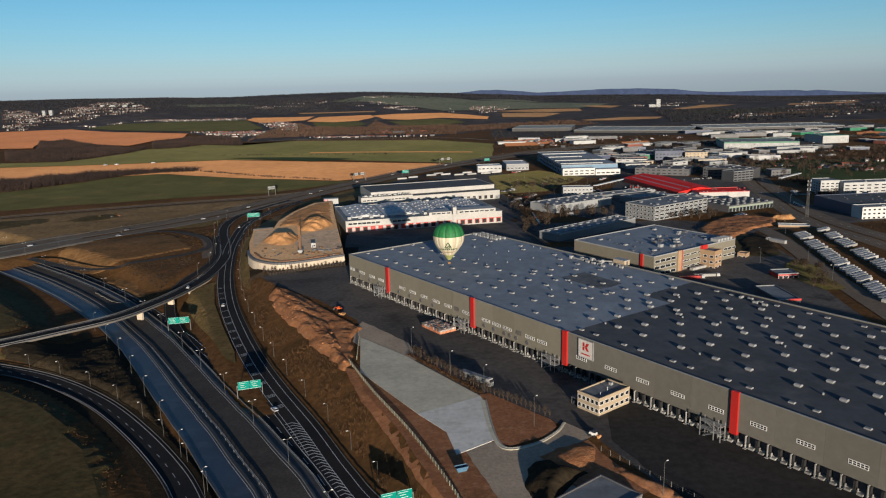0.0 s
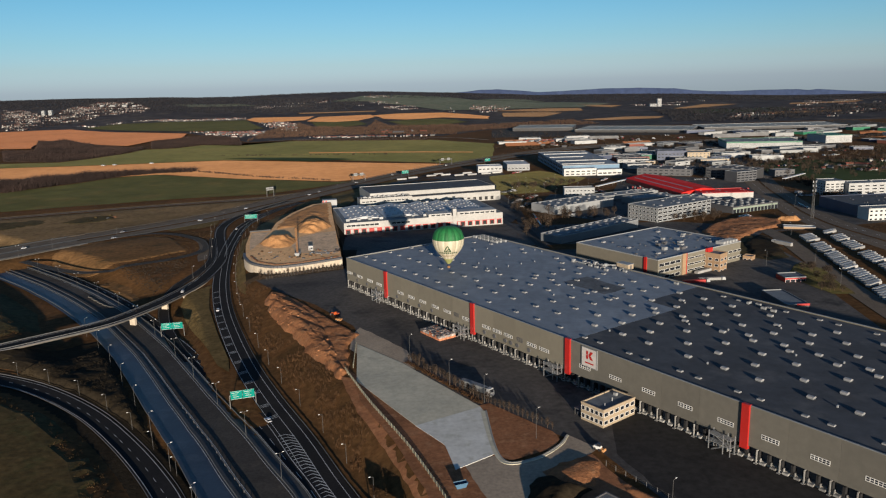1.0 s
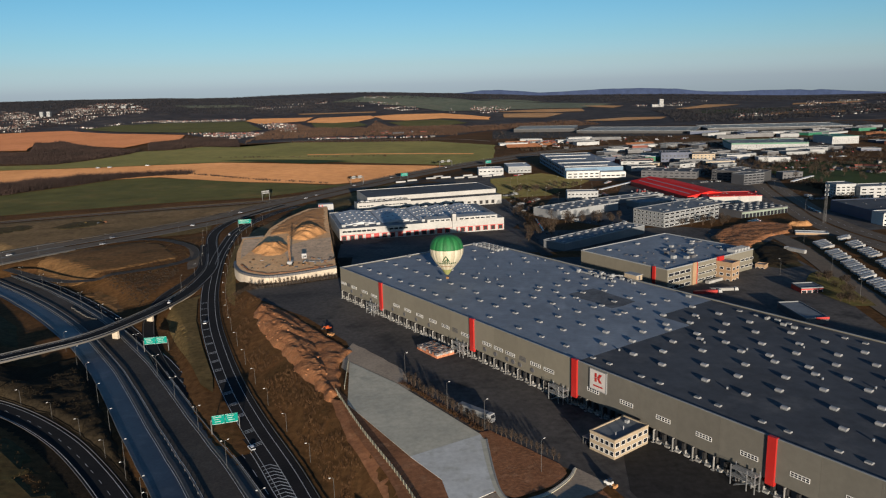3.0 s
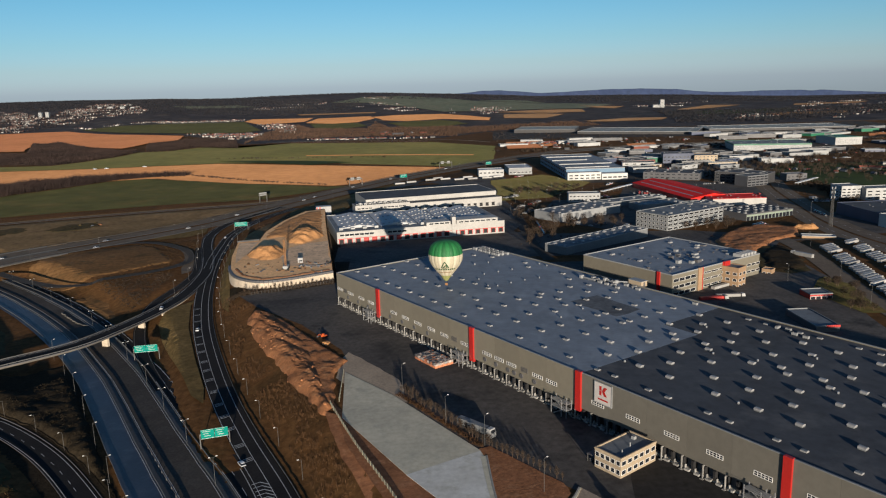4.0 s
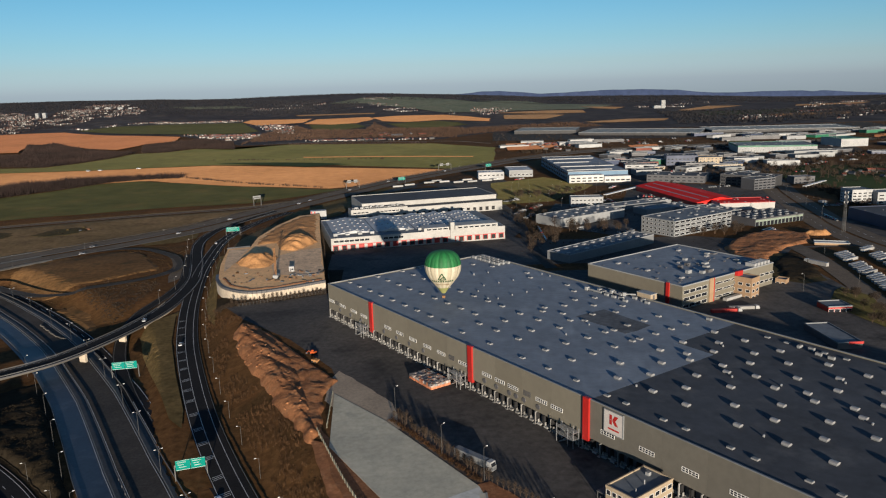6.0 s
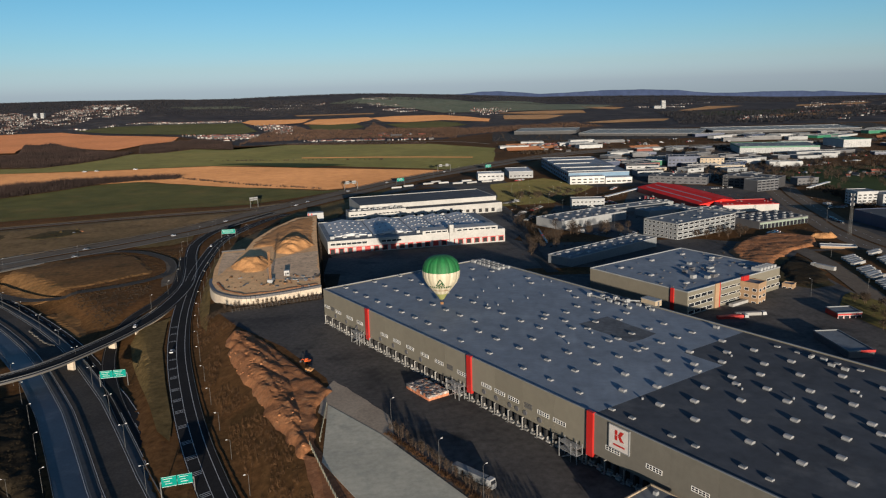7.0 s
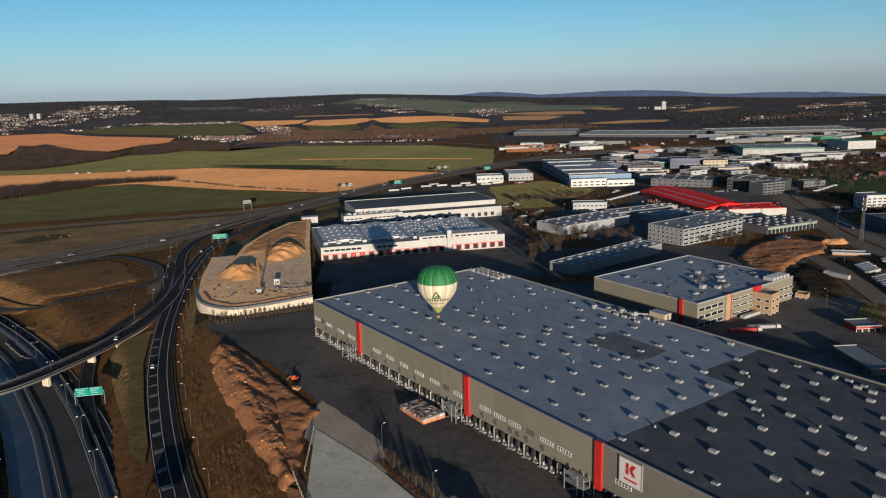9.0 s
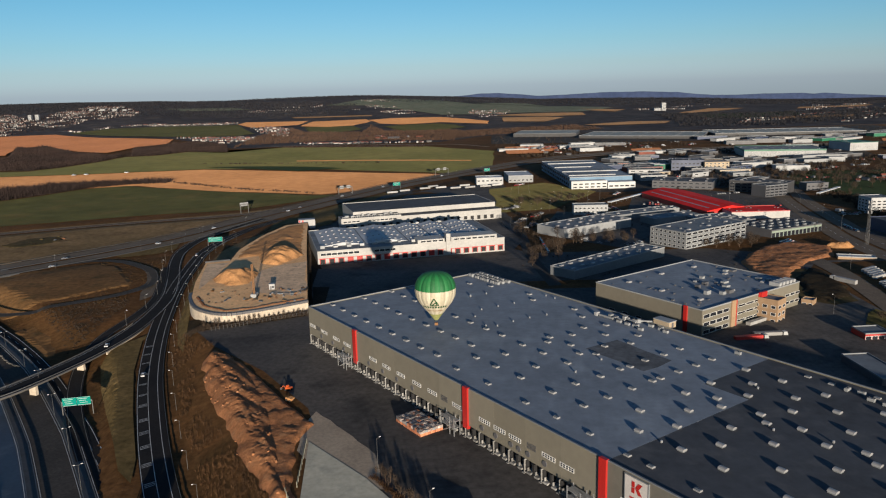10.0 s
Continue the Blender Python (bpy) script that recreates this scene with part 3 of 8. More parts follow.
road("road_highway_east", med, [("carriageway", dl, dn, "asphalt", 0.02, None), ("edge_line", dl + 0.3, dl + 0.5, "line", 0.08, None), ("edge_line", dn - 0.9, dn - 0.65, "line", 0.08, None), ("lane_dashes", (dl + dn) / 2 - 0.4, (dl + dn) / 2 - 0.22, "line", 0.08, (6, 9))], "dark asphalt carriageway with dashed lanes")
road("road_central_reserve", med, [("paving", -2.6, 1.0, "clad_dark", 0.01, None)], "dark central reserve between carriageways")
road("road_verge", med, [("paving", gr_, dl, "clad_dark", 0.01, None)], "dark paved strip between two guard rails")
rmp = spline(RAMP, 3)
road("road_slip", rmp, [("carriageway", -2.8, 8.0, "asphalt", 0.03, None), ("edge_line", 5.75, 5.95, "line", 0.1, None), ("edge_line", 1.75, 1.95, "line", 0.1, None), ("edge_line", -2.5, -2.32, "line", 0.1, None)], "dark slip road with white edge lines")
dck = spline(DECK, 3)
road("road_flyover", dck, [("carriageway", -4.8, 4.8, "asphalt", 0.05, None), ("edge_line", 3.6, 3.8, "line", 0.11, None), ("edge_line", -3.8, -3.6, "line", 0.11, None)], "grey flyover carriageway with white edge lines")
mn = spline(MAIN, 8)
road("road_motorway", mn, [("carriageway", -21, -2.5, "asphalt_grey", 0.02, None), ("carriageway", 2.5, 21, "asphalt_grey", 0.02, None), ("edge_line", -20, -19.75, "line_worn", 0.12, None), ("edge_line", 19.75, 20, "line_worn", 0.12, None), ("edge_line", -4.4, -4.15, "line_worn", 0.12, None), ("edge_line", 4.15, 4.4, "line_worn", 0.12, None), ("lane_dashes", -12.2, -11.9, "line_worn", 0.12, (9, 12)), ("lane_dashes", 11.9, 12.2, "line_worn", 0.12, (9, 12))], "wide grey motorway with two carriageways")
lp = spline(LOOP, 3)
road("road_loop", lp, [("carriageway", -4.6, 4.6, "asphalt", 0.03, None), ("edge_line", 3.7, 3.9, "line", 0.1, None), ("edge_line", -3.9, -3.7, "line", 0.1, None), ("lane_dashes", -0.08, 0.08, "line", 0.1, (3, 6))], "curved loop road with dashed centre line")
sd = spline(SIDE, 8)
road("road_side", sd, [("carriageway", -2.6, 2.6, "asphalt_grey", 0.03, None), ("edge_line", 2.2, 2.5, "line_worn", 0.12, None), ("verge", 3.4, 4.8, "drive", 0.0, None), ("verge", -6.8, -5.2, "drive", 0.0, None)], "narrow grey country road along the fields")

# ---- fields ----
FIELDS = [
    ("field_green", "field_green", "green winter wheat field beside the motorway", [(-720, 760), (-497, 836), (-330, 902), (-215, 925), (-150, 990), (-118, 1028), (-150, 1026), (-200, 1052), (-274, 1082), (-340, 1118), (-400, 1150), (-445, 1182), (-497, 1150), (-532, 1083), (-559, 1044), (-590, 998), (-720, 980), (-1000, 900)]),
    ("field_ploughed", "field_tan", "ochre ploughed field", [(-900, 1060), (-668, 1100), (-590, 1140), (-430, 1180), (-390, 1150), (-300, 1098), (-142, 1034), (-95, 1060), (10, 1222), (-135, 1279), (-396, 1386), (-592, 1356), (-791, 1348), (-1100, 1330)]),
    ("field_green", "field_olive", "olive green field", [(-800, 1352), (-592, 1362), (-400, 1393), (-202, 1345), (18, 1232), (88, 1310), (115, 1602), (-25, 1765), (-358, 1847), (-462, 1742), (-560, 1792), (-600, 1712), (-660, 1698), (-670, 1590), (-694, 1492), (-722, 1436), (-850, 1440)]),
    ("field_strip", "field_dark", "dark green strip of crop", [(-410, 1425), (-297, 1412), (-195, 1372), (-150, 1340), (-219, 1318), (-303, 1360)]),
    ("field_strip", "field_tan", "pale stubble strip between greens", [(-262, 1502), (-120, 1478), (60, 1425), (60, 1411), (-120, 1462), (-258, 1486)]),
    ("field_ploughed", "field_brown", "red brown ploughed field below the town", [(-1620, 2300), (-1640, 2600), (-1388, 2667), (-1292, 2673), (-1032, 2412), (-738, 2222), (-698, 2055), (-744, 1977), (-747, 1807), (-856, 1885), (-1018, 2073), (-1083, 2050), (-972, 1803), (-1054, 1809), (-1250, 1780)]),
    ("field_green", "field_green", "green field below the town", [(-1278, 2729), (-1205, 2894), (-1044, 2952), (-757, 2982), (-560, 2413), (-578, 2308), (-734, 2314), (-979, 2458)]),
    ("field_stubble", "field_tan", "pale stubble field behind the village", [(-765, 3012), (-756, 3113), (-504, 3052), (-505, 2864), (-619, 2804), (-658, 2793)]),
    ("field_stubble", "field_tan", "pale stubble field behind the wood", [(-492, 2785), (-475, 3010), (-275, 3005), (-244, 2902), (-291, 2731), (-377, 2701)]),
    ("field_stubble", "field_tan", "wide pale stubble field", [(-261, 2973), (-175, 3006), (11, 2980), (106, 2880), (178, 2765), (166, 2647), (10, 2762), (-119, 2713), (-204, 2784)]),
    ("field_stubble", "field_dull", "narrow distant stubble strip", [(-615, 3286), (-268, 3191), (-264, 3150), (-592, 3224)]),
    ("field_green", "field_green", "green field between woods", [(-461, 2725), (-288, 2704), (-241, 2528), (-314, 2368), (-393, 2427)]),
    ("field_green", "field_green", "green field between woods", [(-184, 2649), (-118, 2689), (0, 2716), (60, 2640), (90, 2520), (20, 2420), (-105, 2396)]),
    ("field_green", "field_frost", "pale green pasture on the hillside", [(-541, 3804), (-402, 4100), (-180, 4180), (20, 3990), (178, 3720), (457, 3690), (623, 3700), (821, 3651), (597, 3260), (413, 3200), (235, 3100), (100, 3080), (12, 3090), (-94, 3306), (-352, 3722)]),
    ("field_green", "field_frost", "pale green pasture on the ridge", [(170, 3800), (438, 3961), (522, 3740), (300, 3730)]),
    ("field_green", "field_dark", "dark green crop beyond the logistics park", [(988, 2998), (1393, 3070), (1293, 2765), (989, 2602), (896, 2721)]),
    ("field_stubble", "field_dull", "dull stubble beyond the logistics park", [(1105, 2620), (1400, 2662), (1310, 2480), (1032, 2440)]),
    ("field_stubble", "field_dull", "dull stubble field on the ridge", [(1582, 3440), (1922, 3457), (1789, 3298), (1521, 3320)]),
    ("field_green", "field_frost", "pale pasture on the wooded hillside", [(-1327, 3795), (-1010, 3856), (-901, 3740), (-1199, 3676)]),
    ("field_stubble", "field_dull", "pale stubble field below the hill village", [(211, 3007), (430, 3154), (588, 3192), (566, 3010), (420, 2960)]),
    ("field_stubble", "field_dull", "pale stubble field below the hill village", [(231, 2727), (240, 2900), (400, 2930), (467, 2881), (366, 2681)]),
    ("field_stubble", "field_dull", "brown field behind the logistics park", [(455, 2467), (622, 2560), (745, 2520), (690, 2400), (536, 2390), (473, 2420)]),
    ("field_stubble", "field_dull", "distant pale stubble field", [(630, 3491), (833, 3480), (738, 3282), (655, 3351)]),
    ("field_stubble", "field_dull", "distant pale stubble field", [(972, 3178), (1213, 3503), (1356, 3471), (1175, 3286), (984, 3106)]),
    ("field_ploughed", "field_brown", "brown ploughed field beside the halls", [(894, 1618), (976, 1680), (1300, 1640), (1200, 1480), (857, 1474), (838, 1506)]),
    ("field_earth", "field_brown", "bare red earth on a building site beside the motorway", [(138, 1666), (214, 1683), (239, 1573), (197, 1508), (130, 1505)]),
    ("field_earth", "field_brown", "bare red earth between the depots", [(375, 1567), (436, 1575), (417, 1483), (361, 1480)]),
    ("field_green", "lawn", "grass field beside white halls", [(60, 830), (66, 905), (64, 1010), (140, 1060), (186, 966), (150, 900), (120, 845)]),
    ("field_green", "field_dark", "dark green grass field behind the offices", [(424, 1043), (494, 1110), (760, 1080), (800, 860), (560, 800), (462, 806), (440, 869), (428, 960)]),
]
for nm, mt, lab, poly in FIELDS:
    sheet(nm, poly, M[mt], lab, "field", up=0.8 if nm == "field_strip" else 0.3 if poly[0][1] < 1650 else 2.2, cut=5, wobble=5 if poly[0][1] < 1900 else 8)

# ---- warehouse yard and building plot ----
D_ANG = -55.377
sheet("pavement_yard", [(-70, 495), (-122, 474), (-104, 447), (-72, 412), (-46, 372), (-38, 345), (-18, 318), (13, 270), (16, 272), (36, 249), (50, 235), (64, 200), (100, 120), (170, 90), (280, 220), (60, 470), (40, 560), (-40, 590), (-78, 600)], M["yard"], "dark patched asphalt yard round the warehouse", "yard", flat=0, up=0.05)
# the near yard's shading, laid in as a darker sheet
sheet("pavement_yard_new", [(60, 262), (84, 278), (200, 100), (170, 88), (100, 118), (66, 198), (55, 232)], M["yard_shading"], "loading yard asphalt painted darker for its shading", "yard", flat=0, up=0.07, wobble=1.0)
WH = pose(-57.7, 448.2, 0, 0, 0, D_ANG)


def wl(s, c):
    """Plan place from metres along and across the warehouse."""
    q = WH @ Vector((s, c, 0))
    return (q.x, q.y)


sheet("pavement_slab", [(-41, 344), (-36.5, 299), (-10.7, 256), (-8, 252), (14, 267), (12.9, 271), (-18.7, 318)], M["concrete"], "pale fresh concrete slab", "pavement", flat=0, up=0.25, thick=0.5)
sheet("pavement_slab", [(-10.9, 256.2), (-0.5, 241), (2.7, 224.4), (16.8, 234.7), (13.0, 270.6)], M["concrete_new"], "pale fresher concrete slab", "pavement", flat=0, up=0.262, thick=0.5)
sheet("ground_soil", [(13, 272.5), (16.5, 273.5), (37, 249), (38.5, 243), (34, 236), (21.2, 229.5), (14.5, 233), (10, 262), (10, 270)], M["soil"], "bare reddish brown soil", "soil", flat=0, up=0.2, wobble=0.6)
sheet("ground_soil", [(-44, 318), (-36, 302), (-26, 282), (-16, 267), (-6, 254), (3, 240), (6, 226), (14, 198), (6, 190), (-2, 199), (-17, 243), (-32, 277)], M["soil"], "bare brown soil beside the slab", "soil", flat=0, up=0.17, wobble=0.6)
sheet("ground_soil", [(29.6, 222.2), (47.1, 232.2), (49.6, 224.1), (60, 200), (45, 190), (34.3, 210)], M["soil"], "brown soil patch by the yard entrance", "soil", flat=0, up=0.22, wobble=0.8)
sheet("pavement_drive", [(2.7, 224), (16.8, 234.5), (18, 231.5), (21, 227.5), (30, 231), (38, 239), (42, 246), (50, 236), (46, 232), (30, 222), (34, 210), (45, 190), (10, 190)], M["drive"], "pale grey driveway beside the slab", "pavement", flat=0, up=0.12)


# ---- warehouse ----
wh = thing("warehouse", "huge taupe clad warehouse with red pylons and dock doors", "warehouse", WH)
LEN, WID, TOP = 400.0, 104.0, 18.0
bay = 15.7
pylons = [45.6, 125.0, 188.2, 267.3, 346.0]
for k in range(26):
    s0, s1 = k * bay - 0.6 + 0.6 * (k == 0), min((k + 1) * bay - 0.6, LEN)
    if s1 <= s0:
        break
    # panels from 186 m on are darker
    part("wall_panel", MB().box(s0 + 0.02, 0, 4.6, s1 - 0.02, 0.5, TOP - 0.02, 0.0), M["clad" if s0 < 186 else "clad_darker"], wh)
part("wall_side", MB().box(-0.3, 0.02, -0.5, 0.25, WID, TOP - 0.02), M["clad"], wh)
part("wall_side", MB().box(LEN - 0.25, 0.02, -0.5, LEN + 0.2, WID, TOP - 0.02), M["clad"], wh)
part("wall_rear", MB().box(0.3, WID - 0.4, -0.5, LEN - 0.3, WID, TOP - 0.02), M["clad"], wh)
part("dock_recess", MB().box(0.3, 1.8, -0.3, LEN - 0.3, 2.2, 4.6), M["dark"], wh)
part("dock_floor", MB().box(0.3, 0.5, -0.3, LEN - 0.3, 1.8, 1.15), M["kerb"], wh)
part("dock_soffit", MB().box(0.3, 0.5, 4.3, LEN - 0.3, 1.8, 4.6), M["clad_dark"], wh)
part("roof", MB().prism([(0.25, 0.5), (189.2, 0.5), (189.2, 66), (172.5, 66), (172.5, WID - 0.4), (0.25, WID - 0.4)], TOP - 0.9, TOP - 0.4), M["roof_light"], wh, "light blue grey roof membrane")
part("roof", MB().prism([(189.2, 0.5), (LEN - 0.3, 0.5), (LEN - 0.3, WID - 0.4), (172.5, WID - 0.4), (172.5, 66), (189.2, 66)], TOP - 0.9, TOP - 0.41), M["roof_dark"], wh, "dark grey roof membrane")
part("roof_patch", MB().prism([(122.6, 60.3), (130, 59.4), (141, 59.8), (152.2, 58.9), (152.8, 66), (151.6, 75.3), (138, 75.9), (123.3, 77.2), (122.9, 69)], TOP - 0.4, TOP - 0.385), M["roof_patch"], wh, "dark repaired roof patch")
for y0, y1 in ((-0.05, 0.55), (WID - 0.55, WID + 0.1)):
    part("parapet", MB().box(-0.3, y0, TOP - 0.02, LEN + 0.2, y1, TOP + 0.22, 0.05), M["mgrey"], wh)
for x0, x1 in ((-0.35, 0.3), (LEN - 0.3, LEN + 0.25)):
    part("parapet", MB().box(x0, 0.56, TOP - 0.02, x1, WID - 0.56, TOP + 0.22, 0.05), M["lgrey"], wh)
for s in pylons:
    part("red_pylon", MB().box(s - 0.8, -0.7, 3.4, s + 1.9, 0.55, TOP + 0.4, 0.06), M["red"], wh, "bright red pylon")
post_me = MB().box(-0.16, -0.5, 0.2, 0.16, 0.5, 4.5).box(-0.55, -1.1, -0.2, 0.55, 0.3, 0.2).mesh("dock_post", M["post"])
door_me = MB().box(-1.45, 1.62, 1.15, 1.45, 1.8, 4.2).mesh("dock_door", M["dgrey"])
pad_me = MB().box(-1.75, -0.25, 1.15, -1.4, 1.6, 4.2).box(1.4, -0.25, 1.15, 1.75, 1.6, 4.2).mesh("dock_shelter", M["dark"])
plate_me = MB().box(-0.9, -0.75, 0.35, 0.9, 0.5, 0.95, 0.04).box(-0.95, -0.3, 0.95, -0.7, 0.3, 2.1).mesh("dock_leveller", M["post"])
for k in range(51):
    s = 1.2 + 7.75 * k
    if s > LEN - 2 or 206 < s < 222:
        continue
    ob = part("dock_post", post_me, None, wh)
    ob.location = (s, 0, 0)
    for j in (2.1, 5.7):
        for nm, me in (("dock_door", door_me), ("dock_shelter", pad_me), ("dock_leveller", plate_me)):
            ob = part(nm, me, None, wh)
            ob.location = (s + j, 0, 0)
win_frame = MB()
win_frame.box(-2.9, -0.1, -0.75, 2.9, 0.04, -0.6).box(-2.9, -0.1, 0.6, 2.9, 0.04, 0.75).box(-2.75, -0.09, -0.06, 2.75, 0.03, 0.06)
for j in range(6):
    win_frame.box(-2.9 + j * 1.132, -0.1, -0.6, -2.9 + j * 1.132 + 0.14, 0.04, 0.6)
wf_me = win_frame.mesh("window_frame", M["frame_w"])
pane_me = MB().box(-2.8, -0.03, -0.62, 2.8, 0.0, 0.62).mesh("pane", M["glass"])
for s in [3.5, 15.8, 27.8, 38.1, 61.0, 71.8, 82.8, 94.2, 104.7, 120.1, 135.6, 143.5, 151.2, 166.7, 174.5] + [182.2 + bay * k for k in range(1, 14)]:
    if s > LEN - 6:
        continue
    if any(abs(s - q) < 4.5 for q in pylons):
        s += 6.0
    w = part("window", wf_me, None, wh)
    w.location = (s, 0, 9.4 if abs(s - 200) > 6 else 8.9)
    part("pane", pane_me, None, w)
vent_me = MB()
vent_me.v = [(0.95 * math.cos(a * math.pi / 6), y, 0.95 * math.sin(a * math.pi / 6)) for y in (-0.3, 0.02) for a in range(12)]
vent_me.f = [tuple(range(12))[::-1]] + [(i, (i + 1) % 12, 12 + (i + 1) % 12, 12 + i) for i in range(12)]
vent_me = vent_me.mesh("wall_vent", M["dgrey"])
for s in (12.7, 24.2, 35.1, 57.4, 68.7, 79.7, 91, 134.3, 141.6, 149.3, 153.1, 157.5, 165.1):
    part("wall_vent", vent_me, None, wh).location = (s, 0, 6.6)
for s in (9.5, 112.3, 159.1):
    g = MB()
    for j in range(7):
        g.box(s - 2, -0.12, 8.6 + j * 0.3, s + 2, 0.02, 8.75 + j * 0.3)
    part("louvre", g, M["dgrey"], wh)
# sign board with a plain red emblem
sign = part("sign_board", MB().box(196.7, -0.45, 9.9, 204.4, -0.02, 17.4, 0.0), M["sign_white"], wh, "white square sign board with a red emblem")
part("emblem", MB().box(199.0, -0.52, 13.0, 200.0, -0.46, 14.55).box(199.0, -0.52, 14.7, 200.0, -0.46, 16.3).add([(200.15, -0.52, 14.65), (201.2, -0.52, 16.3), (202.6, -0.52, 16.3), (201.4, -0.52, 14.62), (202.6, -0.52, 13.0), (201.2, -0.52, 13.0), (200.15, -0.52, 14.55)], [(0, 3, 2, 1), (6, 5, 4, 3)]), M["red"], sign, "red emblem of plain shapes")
part("caption_bar", MB().box(198.4, -0.52, 11.2, 202.9, -0.46, 11.75), M["red"], sign, "plain red bar")
part("sign_edge", MB().box(196.5, -0.5, 9.7, 196.8, -0.01, 17.6).box(204.3, -0.5, 9.7, 204.6, -0.01, 17.6).box(196.8, -0.5, 17.3, 204.3, -0.01, 17.6).box(196.8, -0.5, 9.7, 204.3, -0.01, 10.0), M["mgrey"], sign)


# steel stair towers before the pylons
def stair_tower(s, first=None):
    m = WH @ pose(s, -0.95, 0)
    if first:
        return copy_thing(first, m)
    t = thing("stair_tower", "galvanised steel stair tower with open landings", "stair tower", m, "stair towers on the warehouse front")
    for x, y in ((-5.5, -0.1), (-5.5, -2.6), (-0.2, -0.1), (-0.2, -2.6), (2.4, -0.1), (2.4, -2.6)):
        part("post", MB().box(x - 0.12, y - 0.12, 0, x + 0.12, y + 0.12, 6.6), M["metal"], t)
    for z in (3.0, 5.4):
        part("landing", MB().box(-5.6, -2.8, z, 2.6, 0.0, z + 0.18), M["metal"], t)
        for y in (-2.75,):
            r = MB()
            for zz in (0.6, 1.1):
                r.box(-5.6, y, z + zz, 2.6, y + 0.08, z + zz + 0.08)
            part("rail", r, M["metal"], t)
    for a, b, z0, z1 in ((-4.5, 1.0, 0, 3.0), (1.5, -3.5, 3.1, 5.4)):
        f = part("flight", MB().add([(a, -2.56, z0 - 0.05), (b, -2.56, z1 - 0.05), (b, -2.56, z1 + 0.15), (a, -2.56, z0 + 0.15), (a, -2.5, z0 - 0.05), (b, -2.5, z1 - 0.05), (b, -2.5, z1 + 0.15), (a, -2.5, z0 + 0.15)], [(0, 1, 2, 3), (7, 6, 5, 4), (0, 4, 5, 1), (1, 5, 6, 2), (2, 6, 7, 3), (3, 7, 4, 0)]), M["metal"], t)
        for j in range(10):
            x0, x1 = a + (b - a) * j / 10, a + (b - a) * (j + 0.9) / 10
            z = z0 + (z1 - z0) * (j + 1) / 10
            part("step", MB().box(min(x0, x1), -2.5, z - 0.1, max(x0, x1), -1.3, z), M["metal"], f)
    return t


st = stair_tower(pylons[0] - 4.5)
for q in pylons[1:4]:
    stair_tower(q - 4.5, st)


# ---- skylights and vents on the roof ----
def skylight(m, first=None):
    if first:
        return copy_thing(first, m)
    t = thing("skylight", "white plastic barrel roof light on a raised kerb", "skylight", m, "skylights on the warehouse roof")
    part("kerb", MB().box(-1.05, -0.7, 0, 1.05, 0.7, 0.4), M["mgrey"], t)
    arc = [(-0.8 * math.cos(k * math.pi / 6), 0.4 + 0.55 * math.sin(k * math.pi / 6)) for k in range(7)]
    vs = [(x, y, z) for x in (-1.15, 1.15) for y, z in arc]
    part("dome", MB().add(vs, [(k, k + 7, k + 8, k + 1) for k in range(6)] + [tuple(range(7)), tuple(range(13, 6, -1)), (0, 6, 13, 7)]), M["dome"], t)
    return t


def flat_skylight(m, first=None):
    if first:
        return copy_thing(first, m)
    t = thing("skylight", "flat grey glazed roof light with a pale metal kerb", "skylight", m, "skylights on the warehouse roof")
    part("kerb", MB().box(-1.15, -0.8, 0, 1.15, 0.8, 0.5), M["dome"], t)
    part("pane", MB().add([(-1.1, -0.75, 0.5), (1.1, -0.75, 0.5), (1.1, 0.75, 0.5), (-1.1, 0.75, 0.5), (-1.0, 0, 0.68), (1.0, 0, 0.68)], [(0, 1, 5, 4), (2, 3, 4, 5), (1, 2, 5), (3, 0, 4), (3, 2, 1, 0)]), M["roof_mid"], t, "grey wired glass")
    return t


RZ = TOP - 0.41
first, first_flat = None, None
# the old west end, the middle bays and the newer bays each keep their own spacing
ROW_A, ROW_B = (20.9, 43.6, 58.4, 77.8), (32.0, 54.0, 67.7, 87.4)
spots_ = [(s0 + 11.05 * j, c) for s0, c in ((4.2, 10.6), (3.6, 28), (2.0, 45)) for j in range(9)]
spots_ += [(2.4, 56), (15.5, 84.4), (26.5, 89.6), (59.2, 89.4), (50.3, 94.7), (82.7, 93.6), (93.1, 88.1)]
spots_ += [(s, c) for c in ROW_A for s in (104.2, 116.2, 129.8, 146.2, 160.2)] + [(s, c) for c in ROW_B for s in (108, 125.4, 145.8, 160.2)]
for k in range(5):
    spots_ += [(183 + 47.0 * k + d, c) for c in ROW_A for d in (0, 15.2, 28.6)] + [(174 + 47.0 * k + d, c) for c in ROW_B for d in (0, 13.8, 29.0)]
small_spots = [(s, 8.4) for s in (109, 127.2, 147.1, 161.2, 175.1)] + [(190.6 + 23.1 * k + d, c) for k in range(9) for d in (0, 8.1) for c in (7.1, 98.1)]
for n, (s, c) in enumerate(spots_ + small_spots):
    if s > LEN - 6 or (c > 95 and s > 370):
        continue
    m = WH @ pose(s + random.uniform(-0.2, 0.2), c + random.uniform(-0.2, 0.2), RZ)
    if n < len(spots_) and s > 170:
        sk = skylight(m @ Matrix.Diagonal((1.0, 1.12, 1.0, 1)), first)
        first = first or sk
    else:
        k = 1.0 if n < len(spots_) else 0.85
        sk = flat_skylight(m @ Matrix.Diagonal((k, k, k, 1)), first_flat)
        first_flat = first_flat or sk


